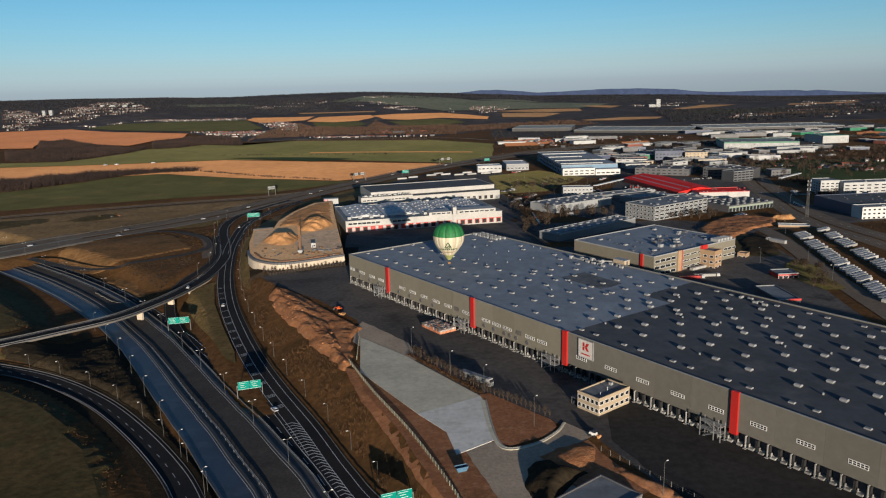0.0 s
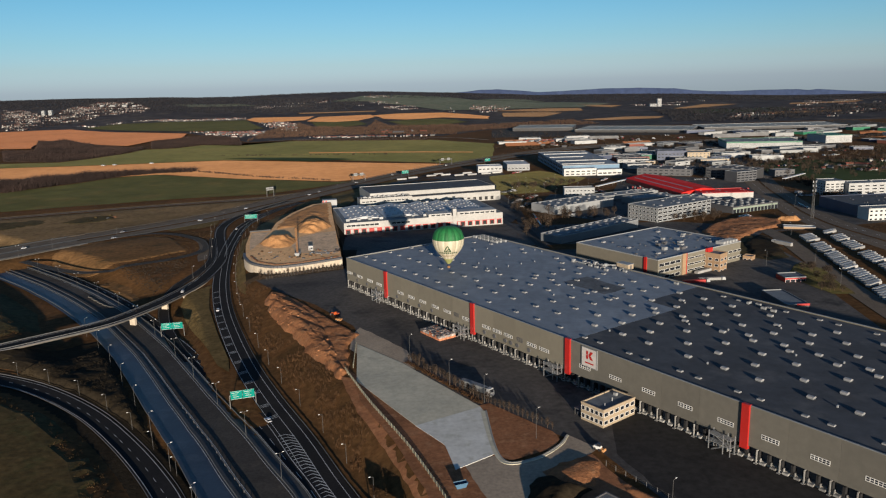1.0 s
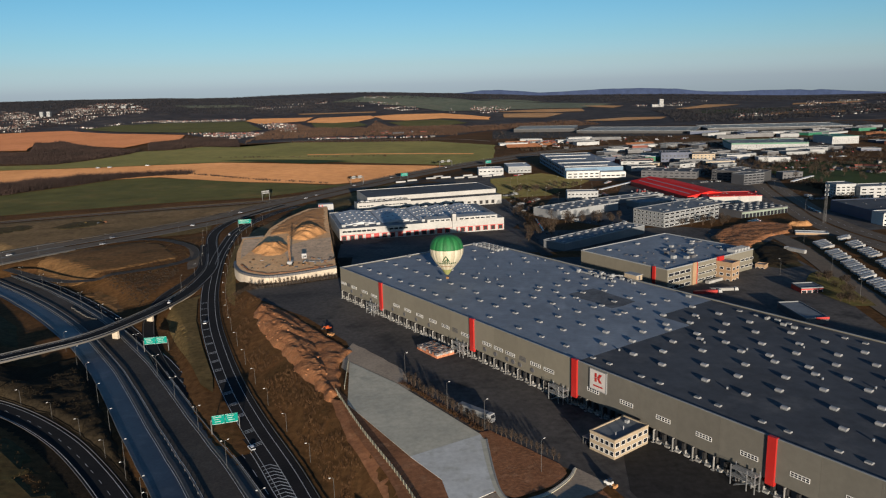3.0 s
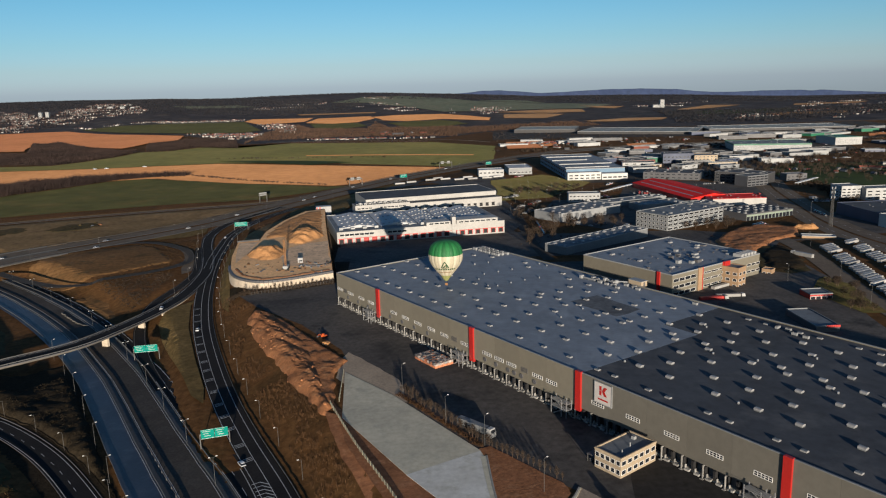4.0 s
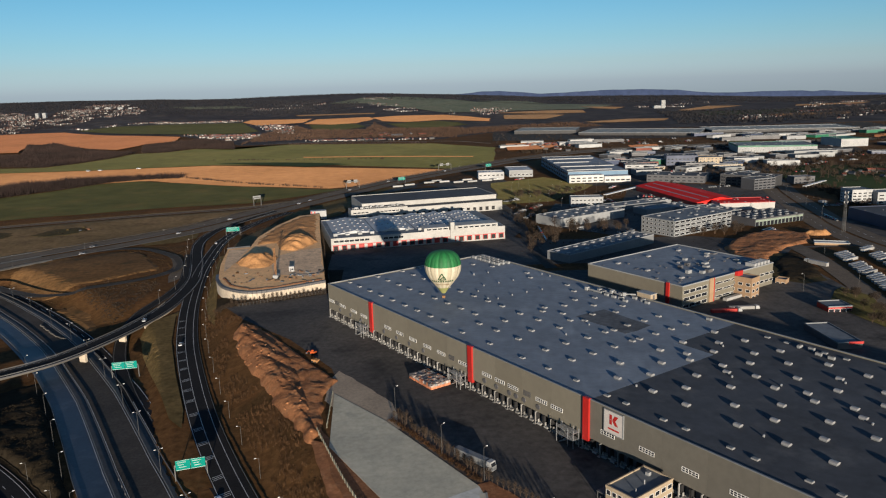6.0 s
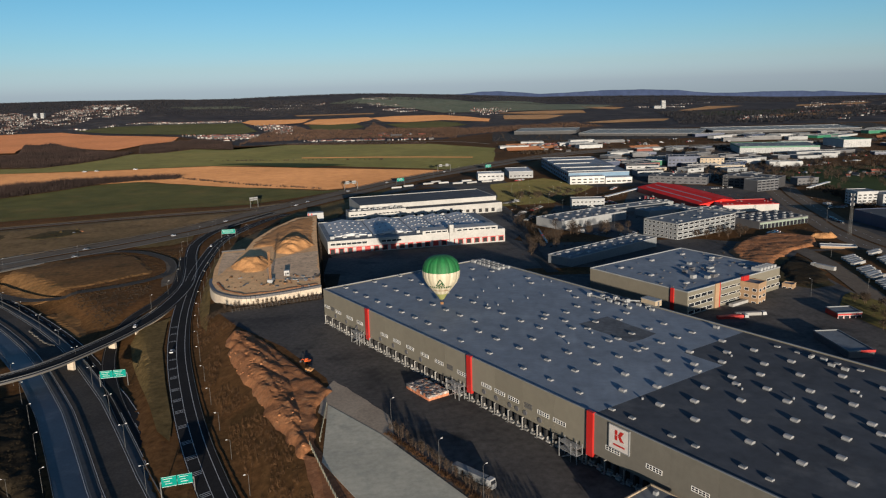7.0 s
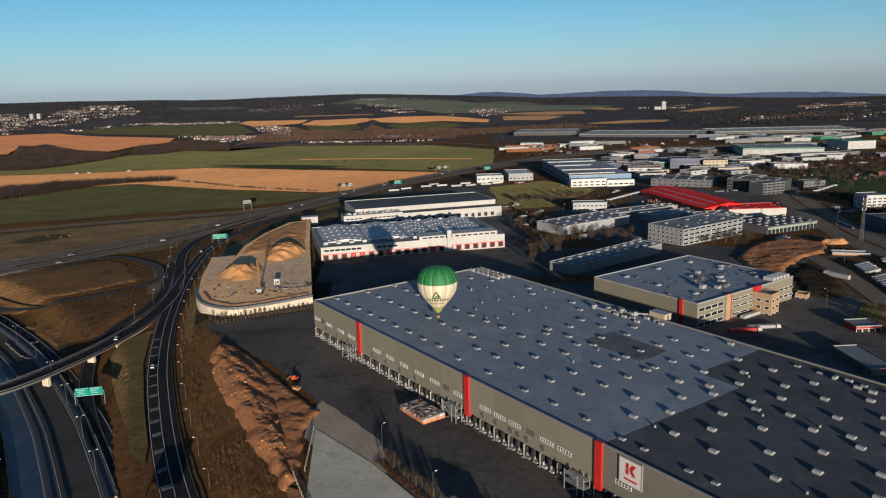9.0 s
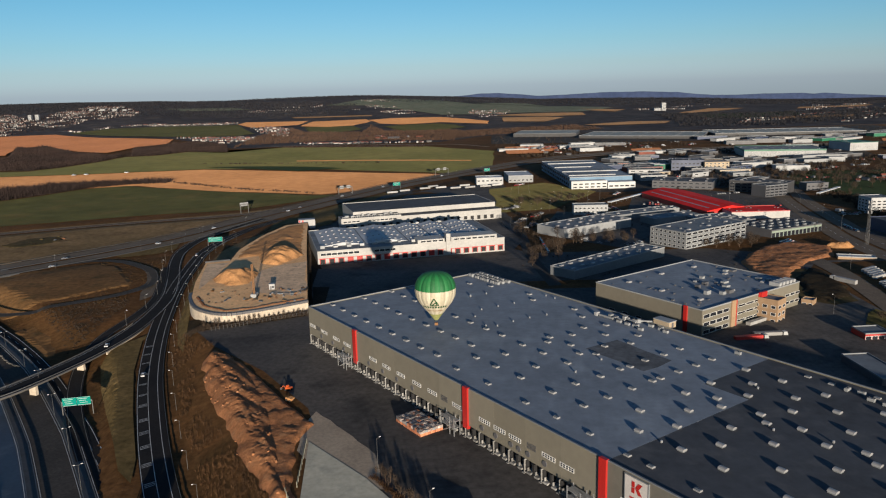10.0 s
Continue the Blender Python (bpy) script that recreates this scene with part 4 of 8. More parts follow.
def roof_vent(m, first=None):
    if first:
        return copy_thing(first, m)
    t = thing("roof_vent", "small galvanised roof ventilator", "roof vent", m, "ventilators on the warehouse roof")
    part("shaft", MB().box(-0.45, -0.45, 0, 0.45, 0.45, 0.9), M["lgrey"], t)
    part("cowl", MB().lathe([(0.7, 0.9), (0.75, 1.2), (0.5, 1.5), (0.05, 1.6)], 10), M["metal"], t)
    return t


first = None
vents = [(34.9, 70.2), (36.0, 79.2), (56.0, 60.7), (56.9, 69.8), (57.8, 78.8), (62.8, 51.8), (79.0, 60.3), (79.5, 69.3), (80.9, 78.2), (76.1, 47.5), (79.3, 51.2), (58.0, 98.8), (64.1, 98.9), (138.1, 39.4), (135.1, 55.7)]
for k in range(5):
    vents += [(191.5 + 47.0 * k, 20.5), (206.5 + 47.0 * k, 52), (221 + 47.0 * k, 58), (186 + 47.0 * k, 76)]
for s, c in vents:
    if s < LEN - 8:
        v = roof_vent(WH @ pose(s, c, RZ) @ Matrix.Scale(0.72, 4), first)
        first = first or v


def chiller(m, first=None):
    if first:
        return copy_thing(first, m)
    t = thing("roof_chiller", "pale metal rooftop cooling unit with fans", "cooling unit", m, "cooling units on the warehouse roof")
    part("casing", MB().box(-1.9, -1.0, 0.3, 1.9, 1.0, 1.9, 0.06), M["lgrey"], t)
    for x in (-1.0, 1.0):
        part("fan", MB().lathe([(0.75, 1.9), (0.78, 2.1), (0.6, 2.12), (0.58, 1.95)], 12, x, 0), M["dgrey"], t)
    for x in (-1.6, 1.6):
        part("leg", MB().box(x - 0.1, -0.9, 0, x + 0.1, 0.9, 0.3), M["metal"], t)
    return t


first = None
for i, (s0, c0, n, m_) in enumerate(((4, 94.5, 6, 3), (104, 95, 7, 2), (150, 97, 5, 1), (205, 95, 5, 1))):
    for a in range(n):
        for b in range(m_):
            if i and random.random() < 0.35:
                continue
            c = chiller(WH @ pose(s0 + a * 4.4 + random.uniform(-0.5, 0.5), c0 + b * 3.2 + (random.uniform(-2.5, 2.5) if i else 0), RZ, 0, 0, random.choice((0, 0, 90)) if i else 0) @ Matrix.Scale(0.7 if i else 0.85, 4), first)
            first = first or c
sh = thing("roof_plant_room", "small cream plant room standing on the roof", "plant room", WH @ pose(123, 106, RZ))
part("wall", MB().box(-3.6, -2.2, 0, 4.5, 2.2, 2.6), M["cream"], sh)
part("roof", MB().box(-3.8, -2.4, 2.6, 4.7, 2.4, 2.85, 0.05), M["lgrey"], sh)
part("door", MB().box(4.5, -0.5, 0.1, 4.56, 0.6, 2.2), M["dgrey"], sh)
dr_ = random.Random(8)
for k in range(4):
    du = thing("roof_duct", "pale sheet metal duct lying on the roof", "duct", WH @ pose(96 + k * 6.2, 95 + k * 2.2, RZ, 0, 0, dr_.uniform(-12, 40)), "roof ducts")
    part("duct", MB().tube((0, 0, 0.7), (dr_.uniform(5, 9), 0, 0.7), 0.42, k=8), M["lgrey"], du)
    for x in (0.8, 4.0):
        part("stand", MB().box(x - 0.1, -0.4, 0, x + 0.1, 0.4, 0.4), M["dgrey"], du)
    part("fan_box", MB().box(-1.5, -0.9, 0, 0, 0.9, 1.6, 0.1), M[("white", "lgrey")[k % 2]], du)


# ---- buildings ----
def windows_on(ob, wdt, y, rows, cols, w, h, z0, dz, x0=None, dx=None, side="front", depth=0.0, mat_frame="frame_w", glass="glass"):
    """Rows of framed panes on one face of a building."""
    fr = MB().box(-w / 2 - 0.12, -0.07, -0.12, w / 2 + 0.12, 0.03, 0).box(-w / 2 - 0.12, -0.07, h, w / 2 + 0.12, 0.03, h + 0.12).box(-w / 2 - 0.12, -0.07, 0, -w / 2, 0.03, h).box(w / 2, -0.07, 0, w / 2 + 0.12, 0.03, h).mesh("window", M[mat_frame])
    pn = MB().box(-w / 2, -0.025, 0, w / 2, 0.02, h).mesh("pane", M[glass])
    dx = dx or wdt / cols
    x0 = dx / 2 if x0 is None else x0
    for r in range(rows):
        for c in range(cols):
            o = part("window", fr, None, ob)
            x, z = x0 + dx * c, z0 + dz * r
            o.matrix_basis = {"front": pose(x, y, z), "right": pose(y, x, z, 0, 0, 90), "left": pose(y, x, z, 0, 0, -90)}[side]
            part("pane", pn, None, o)


HALLS = []


def hall(name, label, x, y, z, ang, L, D, H, wall="lgrey", roof="roof_mid", par="lgrey", docks=0, dock_mat="red", band=None, wins=None, side_wins=None, lights=0, group="", sky_mat="dome", stripe=None, category="building"):
    """A flat-roofed hall; its front runs from its left corner along +x."""
    fr_mat = "mgrey" if wall in ("clad_dark", "dgrey", "navy") else "frame_w"
    HALLS.append((x, y, radians(ang), L, D))
    ob = thing(name, label, category, pose(x, y, z, 0, 0, ang), group)
    part("wall", MB().box(0, 0, -2.5, L, D, H - 0.6), M[wall], ob)
    part("roof", MB().box(0.35, 0.35, H - 0.62, L - 0.35, D - 0.35, H - 0.45), M[roof], ob)
    for a in ((-0.1, -0.1, L + 0.1, 0.35), (-0.1, D - 0.35, L + 0.1, D + 0.1), (-0.1, 0.35, 0.35, D - 0.35), (L - 0.35, 0.35, L + 0.1, D - 0.35)):
        part("parapet", MB().box(a[0], a[1], H - 0.6, a[2], a[3], H), M[par], ob)
    if stripe:
        part("stripe", MB().box(-0.15, -0.15, stripe[1], L + 0.15, D + 0.15, stripe[2]), M[stripe[0]], ob)
    if docks:
        dm = MB().box(-1.6, -0.12, 0.2, 1.6, 0.05, 3.6).mesh("dock_door", M["dark"])
        fm = MB().box(-2.1, -0.35, 0.1, -1.6, 0.05, 4.0).box(1.6, -0.35, 0.1, 2.1, 0.05, 4.0).box(-1.6, -0.35, 3.6, 1.6, 0.05, 4.0).mesh("dock_frame", M[dock_mat])
        for k in range(docks):
            for nm, me in (("dock_door", dm), ("dock_frame", fm)):
                part(nm, me, None, ob).location = ((k + 0.5) * L / docks, 0, 0)
    if band:
        for z0, h in band:
            windows_on(ob, L, 0, 1, max(3, int(L / 9)), L / max(3, int(L / 9)) * 0.86, h, z0, 0)
    if wins:
        rows, cols, w, h, z0, dz = wins
        windows_on(ob, L, 0, rows, cols, w, h, z0, dz, mat_frame=fr_mat)
    if side_wins:
        rows, cols, w, h, z0, dz, sd_ = side_wins
        windows_on(ob, D, 0 if sd_ == "left" else L, rows, cols, w, h, z0, dz, side=sd_, mat_frame=fr_mat)
    if L * D > 500 and name not in ("office_block", "distribution_hall"):
        # vents and seams on the roof
        rr = random.Random(int(x * 3 + y * 5))
        um = MB()
        for _ in range(int(min(40, L * D / 150))):
            a, b, w, d = rr.uniform(2, L - 3), rr.uniform(2, D - 3), rr.uniform(0.4, 1.8), rr.uniform(0.4, 1.3)
            um.box(a - w / 2, b - d / 2, H - 0.46, a + w / 2, b + d / 2, H - 0.45 + rr.uniform(0.15, 0.8))
        tagged(part("roof_fitting", um, M[rr.choice(("lgrey", "mgrey", "dgrey"))], ob), kind="stuff")
    if lights:
        lm = MB().box(-1.4, -0.9, 0, 1.4, 0.9, 0.8, 0.25).mesh("roof_light", M[sky_mat])
        rnd = random.Random(int(x * 7 + y))
        nx_ = max(2, int(math.sqrt(lights * L / max(D, 1))))
        ny_ = max(1, lights // nx_)
        for a in range(nx_):
            for b in range(ny_):
                part("roof_light", lm, None, ob).location = ((a + 0.5) * L / nx_ + rnd.uniform(-1, 1), (b + 0.5) * D / ny_ + rnd.uniform(-1, 1), H - 0.45)
    return ob


hall("office_block", "small two storey cream gatehouse office with flat roof", 48.4, 258.6, 0, -52.2, 10.2, 17.2, 6.8, "cream", "roof_mid", "cream", wins=(2, 5, 1.35, 1.4, 1.1, 3.0), side_wins=(2, 6, 1.9, 1.3, 1.1, 3.0, "right"))
rv_ = thing("roof_hatch", "small white vent stack on the gatehouse roof", "vent", pose(48.4, 258.6, 6.35, 0, 0, -52.2))
part("hatch", MB().box(3.4, 13.4, 0, 4.6, 14.6, 1.0, 0.1), M["lgrey"], rv_)
part("pipe", MB().tube((6.5, 9, 0), (6.5, 9, 1.4), 0.18), M["metal"], rv_)
part("pipe", MB().tube((7.4, 4, 0), (7.4, 4, 1.0), 0.15), M["metal"], rv_)
ob_ = thing("entrance_canopy", "dark flat canopy and bins before the gatehouse office", "canopy", pose(48.4, 258.6, 0, 0, 0, -52.2))
part("roof", MB().box(-4.2, 1.0, 2.5, -0.15, 9.0, 2.7), M["dgrey"], ob_)
for y in (1.2, 8.8):
    part("post", MB().box(-4.0, y - 0.08, 0, -3.84, y + 0.08, 2.5), M["pole"], ob_)
for k in range(6):
    part("bin", MB().box(-3.4 + 0.3 * (k % 2), 1.6 + k * 1.2, 0.02, -2.5 + 0.3 * (k % 2), 2.4 + k * 1.2, 1.1, 0.08), M[("dgrey", "mgrey", "lgrey")[k % 3]], ob_)
dh = hall("distribution_hall", "long white hall with red framed dock doors and pitched grey roofs", -81, 618, -1.5, 14, 138, 84, 9.6, "white_clean", "roof_mid", "white_clean", docks=21)
windows_on(dh, 30, 0, 1, 7, 3.6, 1.6, 6.2, 3, x0=4, dx=3.9)
windows_on(dh, 16, 0, 1, 4, 3.6, 1.6, 6.2, 3, x0=42, dx=3.9)
part("upper_storey", MB().box(72, -0.3, 9.6, 92, 14, 12.2).box(97, -0.3, 9.6, 132, 14, 12.6), M["white_clean"], dh)
windows_on(dh, 40, -0.36, 1, 4, 3.6, 1.2, 10.3, 3, x0=76, dx=4.4)
windows_on(dh, 40, -0.36, 1, 7, 3.6, 1.2, 10.3, 3, x0=101, dx=4.6)
for k in (3, 4, 7, 12):
    part("door_panel", MB().box(-1.45, -0.2, 0.3, 1.45, -0.13, 3.4), M["red"], dh, "red dock door").location = ((k + 0.5) * 138 / 21, 0, 0)
part("pylon", MB().box(93.0, -1.2, 0, 96.2, 4, 15.6, 0.1), M["white_clean"], dh)
part("red_base", MB().box(0.3, -0.06, 3.98, 137.7, -0.02, 4.3), M["red"], dh)
for x0, x1 in ((4, 36), (37, 68), (69, 88), (89, 108), (109, 130)):
    xm = (x0 + x1) / 2
    part("pitched_roof", MB().add([(x0, 16, 9.3), (x1, 16, 9.3), (x1, 80, 9.3), (x0, 80, 9.3), (xm, 16, 11.6), (xm, 80, 11.6)], [(0, 4, 5, 3), (1, 2, 5, 4), (0, 1, 4), (2, 3, 5), (3, 2, 1, 0)]), M["roof_pale"], dh)
    for a in range(3):
        for b in range(4):
            for s_ in (-1, 1):
                part("roof_light", MB().box(-0.8, -0.8, 0, 0.8, 0.8, 0.6, 0.2), M["dome"], dh).location = (xm + s_ * (a + 0.6) * (x1 - x0) / 7, 22 + b * 15, 11.55 - (a + 0.6) * 0.66)
for k in range(14):
    part("roof_unit", MB().box(0, 0, 0, random.uniform(2, 5), random.uniform(1.5, 3), random.uniform(1, 2.2), 0.1), M["white" if k % 2 else "lgrey"], dh).location = (3 + k * 9.5, random.uniform(9, 13) if k < 8 else 82, 9.2)
h2 = hall("distribution_hall", "white hall with charcoal roof behind its loading wing", -73.5, 774.1, -3, 16.7, 137, 58, 13, "white_clean", "roof_dark", "white_clean")
part("loading_wing", MB().box(41, -14, -2.5, 138, -0.15, 8.6), M["white_clean"], h2, "low white loading wing")
part("wing_roof", MB().box(41.4, -13.6, 8.6, 137.6, -0.2, 8.75), M["roof_dark"], h2)
part("end_block", MB().box(-13.5, -16, -2.5, 40.8, -0.15, 10.2), M["white_clean"], h2, "white office block at the end of the hall")
part("end_roof", MB().box(-13.1, -15.6, 10.2, 40.4, -0.2, 10.35), M["roof_dark"], h2)
windows_on(h2, 16, -16, 1, 4, 3.2, 1.2, 6.4, 3, x0=-10, dx=3.8)
windows_on(h2, 30, -16, 1, 7, 3.2, 1.2, 6.4, 3, x0=12, dx=3.8)
dm_ = MB().box(-1.6, -0.12, 0.2, 1.6, 0.05, 3.8).mesh("dock_door", M["dark"])
for k in range(22):
    if k != 8:
        part("dock_door", dm_, None, h2).location = (-8 + k * 6.5, -16.02 if k < 8 else -14.02, 0)
rl_ = MB().box(-0.06, -0.06, 0, 0.06, 0.06, 1.2).mesh("rail_post", M["frame_w"])
for k in range(28):
    part("rail_post", rl_, None, h2).location = (-12 + k * 1.9, -15.2, 10.35)
part("roof_rail", MB().box(-12, -15.26, 11.45, 39.4, -15.14, 11.57), M["frame_w"], h2)
for k in range(9):
    part("roof_unit", MB().box(0, 0, 0, random.uniform(1.5, 4), random.uniform(1.5, 3), random.uniform(0.8, 1.6), 0.1), M["white" if k % 2 else "lgrey"], h2).location = (-9 + k * 5.2, random.uniform(-13, -5), 10.35)
oh = hall("office_hall", "taupe production hall with blue grey roof and red accents", 128, 442, -2, 34.4, 81.5, 68, 15, "clad", "roof_light", "lgrey", lights=10)
windows_on(oh, 22, 0, 3, 4, 4.4, 1.7, 2.6, 3.9, x0=3.4, dx=5.0)
windows_on(oh, 30, 0, 3, 4, 6.0, 0.9, 3.4, 3.8, x0=31, dx=6.9)
windows_on(oh, 16, 0, 2, 3, 3.6, 1.2, 4.4, 4.2, x0=71, dx=4.6)
for s_, w_, mt_ in ((24.0, 3.4, "tan"), (26.1, 0.7, "red"), (45.0, 0.8, "red")):
    part("pilaster", MB().box(s_ - w_ / 2, -0.6, -2, s_ + w_ / 2, -0.02, 15.3), M[mt_], oh)
part("red_box", MB().box(45.4, -1.2, 10.2, 50.6, -0.02, 15.5, 0.05), M["red"], oh, "red sign box")
part("red_pilaster", MB().box(-0.7, 8.2, 0, -0.02, 10.2, 15.2), M["red"], oh)
windows_on(oh, 40, 0, 1, 5, 3.4, 1.2, 1.6, 3, x0=20, dx=9, side="left")
for k in range(5):
    part("roof_hood", MB().box(64 + k * 3.2, 0.6, 14.5, 66 + k * 3.2, 6.5, 16.6, 0.15), M["white"], oh)
for k in range(12):
    part("roof_unit", MB().box(0, 0, 0, random.uniform(1.5, 4), random.uniform(1.5, 3.5), random.uniform(0.8, 2.0), 0.08), M["lgrey" if k % 3 else "dgrey"], oh).location = (random.uniform(24, 74), random.uniform(6, 40), 14.55)
hall("office_annex", "orange tan office annex of three storeys", 171.5, 459.5, -2, 42, 9, 13, 13.2, "tan", "roof_mid", "tan", wins=(3, 2, 2.4, 1.4, 1.4, 3.6), side_wins=(3, 3, 2.2, 1.4, 1.4, 3.6, "left"))
hall("low_hall", "low grey hall with roof lights", 88, 554, -1, 39.5, 95, 20, 6.5, "mgrey", "roof_mid", "lgrey", lights=24)
hall("low_hall", "low pale hall behind bare trees", 104, 694, -2.5, 33.7, 78, 32, 7, "lgrey", "roof_mid", "lgrey", lights=20)
hall("small_office", "small white two storey office", 132, 806, -3.3, -2.7, 32, 14, 9, "lgrey", "roof_mid", "lgrey", wins=(2, 8, 2.2, 1.4, 1.5, 3.6))
hall("grey_office", "grey four storey office block with ribbon windows", 183.5, 637, -3, 34, 72, 33, 13.6, "mgrey", "roof_mid", "mgrey", wins=(4, 11, 5.2, 1.5, 1.6, 3.2), side_wins=(4, 8, 2.0, 1.5, 1.6, 3.2, "left"), lights=6)
hall("red_hall", "white hall with flat red sheet roof", 264, 760, -4, 0.5, 52, 30, 7.4, "white_clean", "red_roof", "red")
rh = thing("red_hall", "long hall under a pitched bright red sheet roof", "building", pose(249, 780, -4, 0, 0, 101))
part("wall", MB().box(0, -49, -2, 132, 0, 5), M["red"], rh)
part("roof", MB().add([(-0.8, 1, 5), (132.8, 1, 5), (132.8, -50, 5), (-0.8, -50, 5), (-0.8, -24.5, 9.2), (132.8, -24.5, 9.2)], [(1, 0, 4, 5), (3, 2, 5, 4), (0, 3, 4), (2, 1, 5), (0, 1, 2, 3)]), M["red_roof"], rh)
for y_ in (-7, -17):
    z_ = 5 + 4.2 * (1 - y_) / 25.5
    part("roof_strip", MB().add([(8, y_ + 0.9, z_ - 0.1), (124, y_ + 0.9, z_ - 0.1), (124, y_ - 0.9, z_ + 0.2), (8, y_ - 0.9, z_ + 0.2)], [(3, 2, 1, 0)]), M["lgrey"], rh)
gz = hall("glazed_hall", "low hall with dark sides and a pale green glazed front", 262, 674, -4.4, 25, 56, 34, 7.6, "dgrey", "roof_dark", "dgrey", lights=24, sky_mat="lgrey")
part("glazed_front", MB().box(0.3, -0.14, 0.2, 55.7, -0.01, 6.6), M["pale_green"], gz, "pale green glass front")
windows_on(gz, 56, -0.14, 1, 13, 3.4, 3.6, 1.4, 3, mat_frame="mgrey")
ph = hall("production_hall", "white fronted production hall with blue glazed side", 162, 1004, -5, 2, 76, 200, 13, "blue", "roof_light", "lgrey", side_wins=(2, 16, 8, 3.2, 2, 5.5, "left"))
part("front_block", MB().box(-1, -14, -2, 42, -0.15, 9.4), M["white_front"], ph, "bright white office front")
part("front_block", MB().box(42.2, -17, -2, 75, -0.15, 7.6), M["white_front"], ph, "lower bright white front wing")
part("front_roof", MB().box(-0.6, -13.6, 9.4, 41.6, -0.4, 9.6).box(42.6, -16.6, 7.6, 74.6, -0.4, 7.8), M["roof_pale"], ph)
for y0, x1 in ((16, 60), (58, 74), (110, 52), (160, 70)):
    part("roof_band", MB().box(2, y0, 12.5, x1, y0 + 3, 13.5), M["white"], ph, "white upstand on the roof")
    part("roof_bay", MB().box(6, y0 + 8, 12.5, x1 - 4, y0 + 30, 13.0), M["roof_mid"], ph, "darker roof bay")
windows_on(ph, 42, -14, 2, 6, 4.6, 1.6, 1.6, 3.6)
windows_on(ph, 33, -17, 1, 5, 4.8, 1.8, 2.2, 3, x0=46, dx=6.4)
hall("low_depot", "low white depot beside the motorway", 52, 1056, -5, 2, 34, 24, 9, "white", "roof_pale", "white", wins=(1, 6, 3.4, 1.8, 4, 3))
hall("low_depot", "pale grey depot with a long sheet roof", 94, 1070, -5, 2, 32, 50, 9, "mgrey", "roof_pale", "white", wins=(1, 6, 3.4, 1.8, 2, 3))
hall("green_hall", "large white hall with green roof edge", 499, 1321, -6, -10, 124, 80, 12, "lgrey", "roof_mid", "greenp", wins=(1, 26, 0.5, 8, 1.0, 3), stripe=("greenp", 9.6, 11.2))
hall("green_hall", "white corner hall with green roof", 700, 1376, -6, 5.3, 50, 60, 14, "white", "greenp", "greenp", wins=(1, 12, 0.5, 9, 1.2, 3))
hall("logistics_hall", "long dark green logistics hall far off", 190, 1990, -7, -14, 155, 130, 6.5, "clad_dark", "roof_sage", "mgrey")
hall("logistics_hall", "pale roofed logistics hall far off", 334, 1885, -7, -24.6, 276, 150, 4.6, "clad_dark", "roof_sage", "white", lights=30)
hall("logistics_hall", "long grey logistics hall far off", 640, 1840, -7, -6, 330, 130, 4.6, "clad_dark", "roof_sage", "white", lights=30)
hall("office_block", "tan office block among the workshops", 373, 1143, -5, -6, 33, 30, 12, "cream", "roof_mid", "cream", wins=(3, 6, 2.5, 1.4, 2, 3.4))
hall("dark_block", "dark navy workshop block", 332, 1160, -5, -10, 44, 30, 14, "navy", "roof_dark", "navy", wins=(2, 8, 3, 1.4, 3, 5))
hall("white_block", "low white workshop with flat roof", 432, 1163, -5, 8, 38, 24, 7, "white", "roof_mid", "white")
hall("white_block", "low white storage shed", 462, 1120, -5, -8, 44, 20, 7, "white", "roof_mid", "white")
hall("white_office", "white four storey office by the road", 396, 775, -4, 2, 20, 20, 14, "white", "roof_mid", "white", wins=(4, 4, 3.2, 1.3, 1.4, 2.8), side_wins=(4, 4, 2.6, 1.3, 1.4, 2.8, "left"))
hall("white_office", "long white office wing", 416.5, 768, -4, 3, 70, 20, 12, "white", "roof_mid", "white", wins=(3, 9, 4.6, 1.4, 1.6, 3.3))
hall("navy_hall", "dark navy cash and carry hall", 357, 634, -3, 4, 90, 66, 10, "navy", "roof_dark", "navy")
hall("white_office", "white three storey front block of the navy hall", 353, 618.5, -3, 4, 34, 15, 11.5, "white_front", "roof_mid", "white", wins=(3, 8, 2.2, 1.4, 1.6, 3.4))
hall("dark_office", "dark glazed office block", 330, 940, -5, -42, 60, 30, 13, "clad_dark", "roof_dark", "dgrey", wins=(3, 9, 5.2, 1.8, 1.4, 3.6), lights=6)
hall("banded_office", "four storey office with white floor bands", 348, 886, -5, 22, 30, 20, 13, "dgrey", "roof_dark", "mgrey", wins=(4, 5, 5.0, 1.5, 1.4, 3.0))
hall("small_house", "small dull grey office beside the lawn", 410, 925, -5, 8, 26, 14, 9, "dgrey", "roof_mid", "dgrey", wins=(2, 5, 2.4, 1.3, 1.4, 3.2))
hall("dark_block", "dark low workshop with flat roof", 256, 985, -5, -26, 68, 40, 9, "dgrey", "roof_dark", "dgrey", wins=(2, 10, 4, 1.2, 2, 4), lights=10)
hall("green_shed", "small bright green shed among the workshops", 312, 1175, -6, 10, 24, 16, 8, "greenp", "roof_pale", "white")
hall("red_block", "dull red brick workshop with flat roof", 268, 1150, -6, 12, 54, 22, 7, "tile_red", "roof_dark", "dgrey", wins=(1, 9, 3, 1.4, 3, 3))
hall("dark_block", "navy metal warehouse beside the main road", 226, 1160, -6, 12, 40, 26, 10, "navy", "roof_mid", "mgrey")
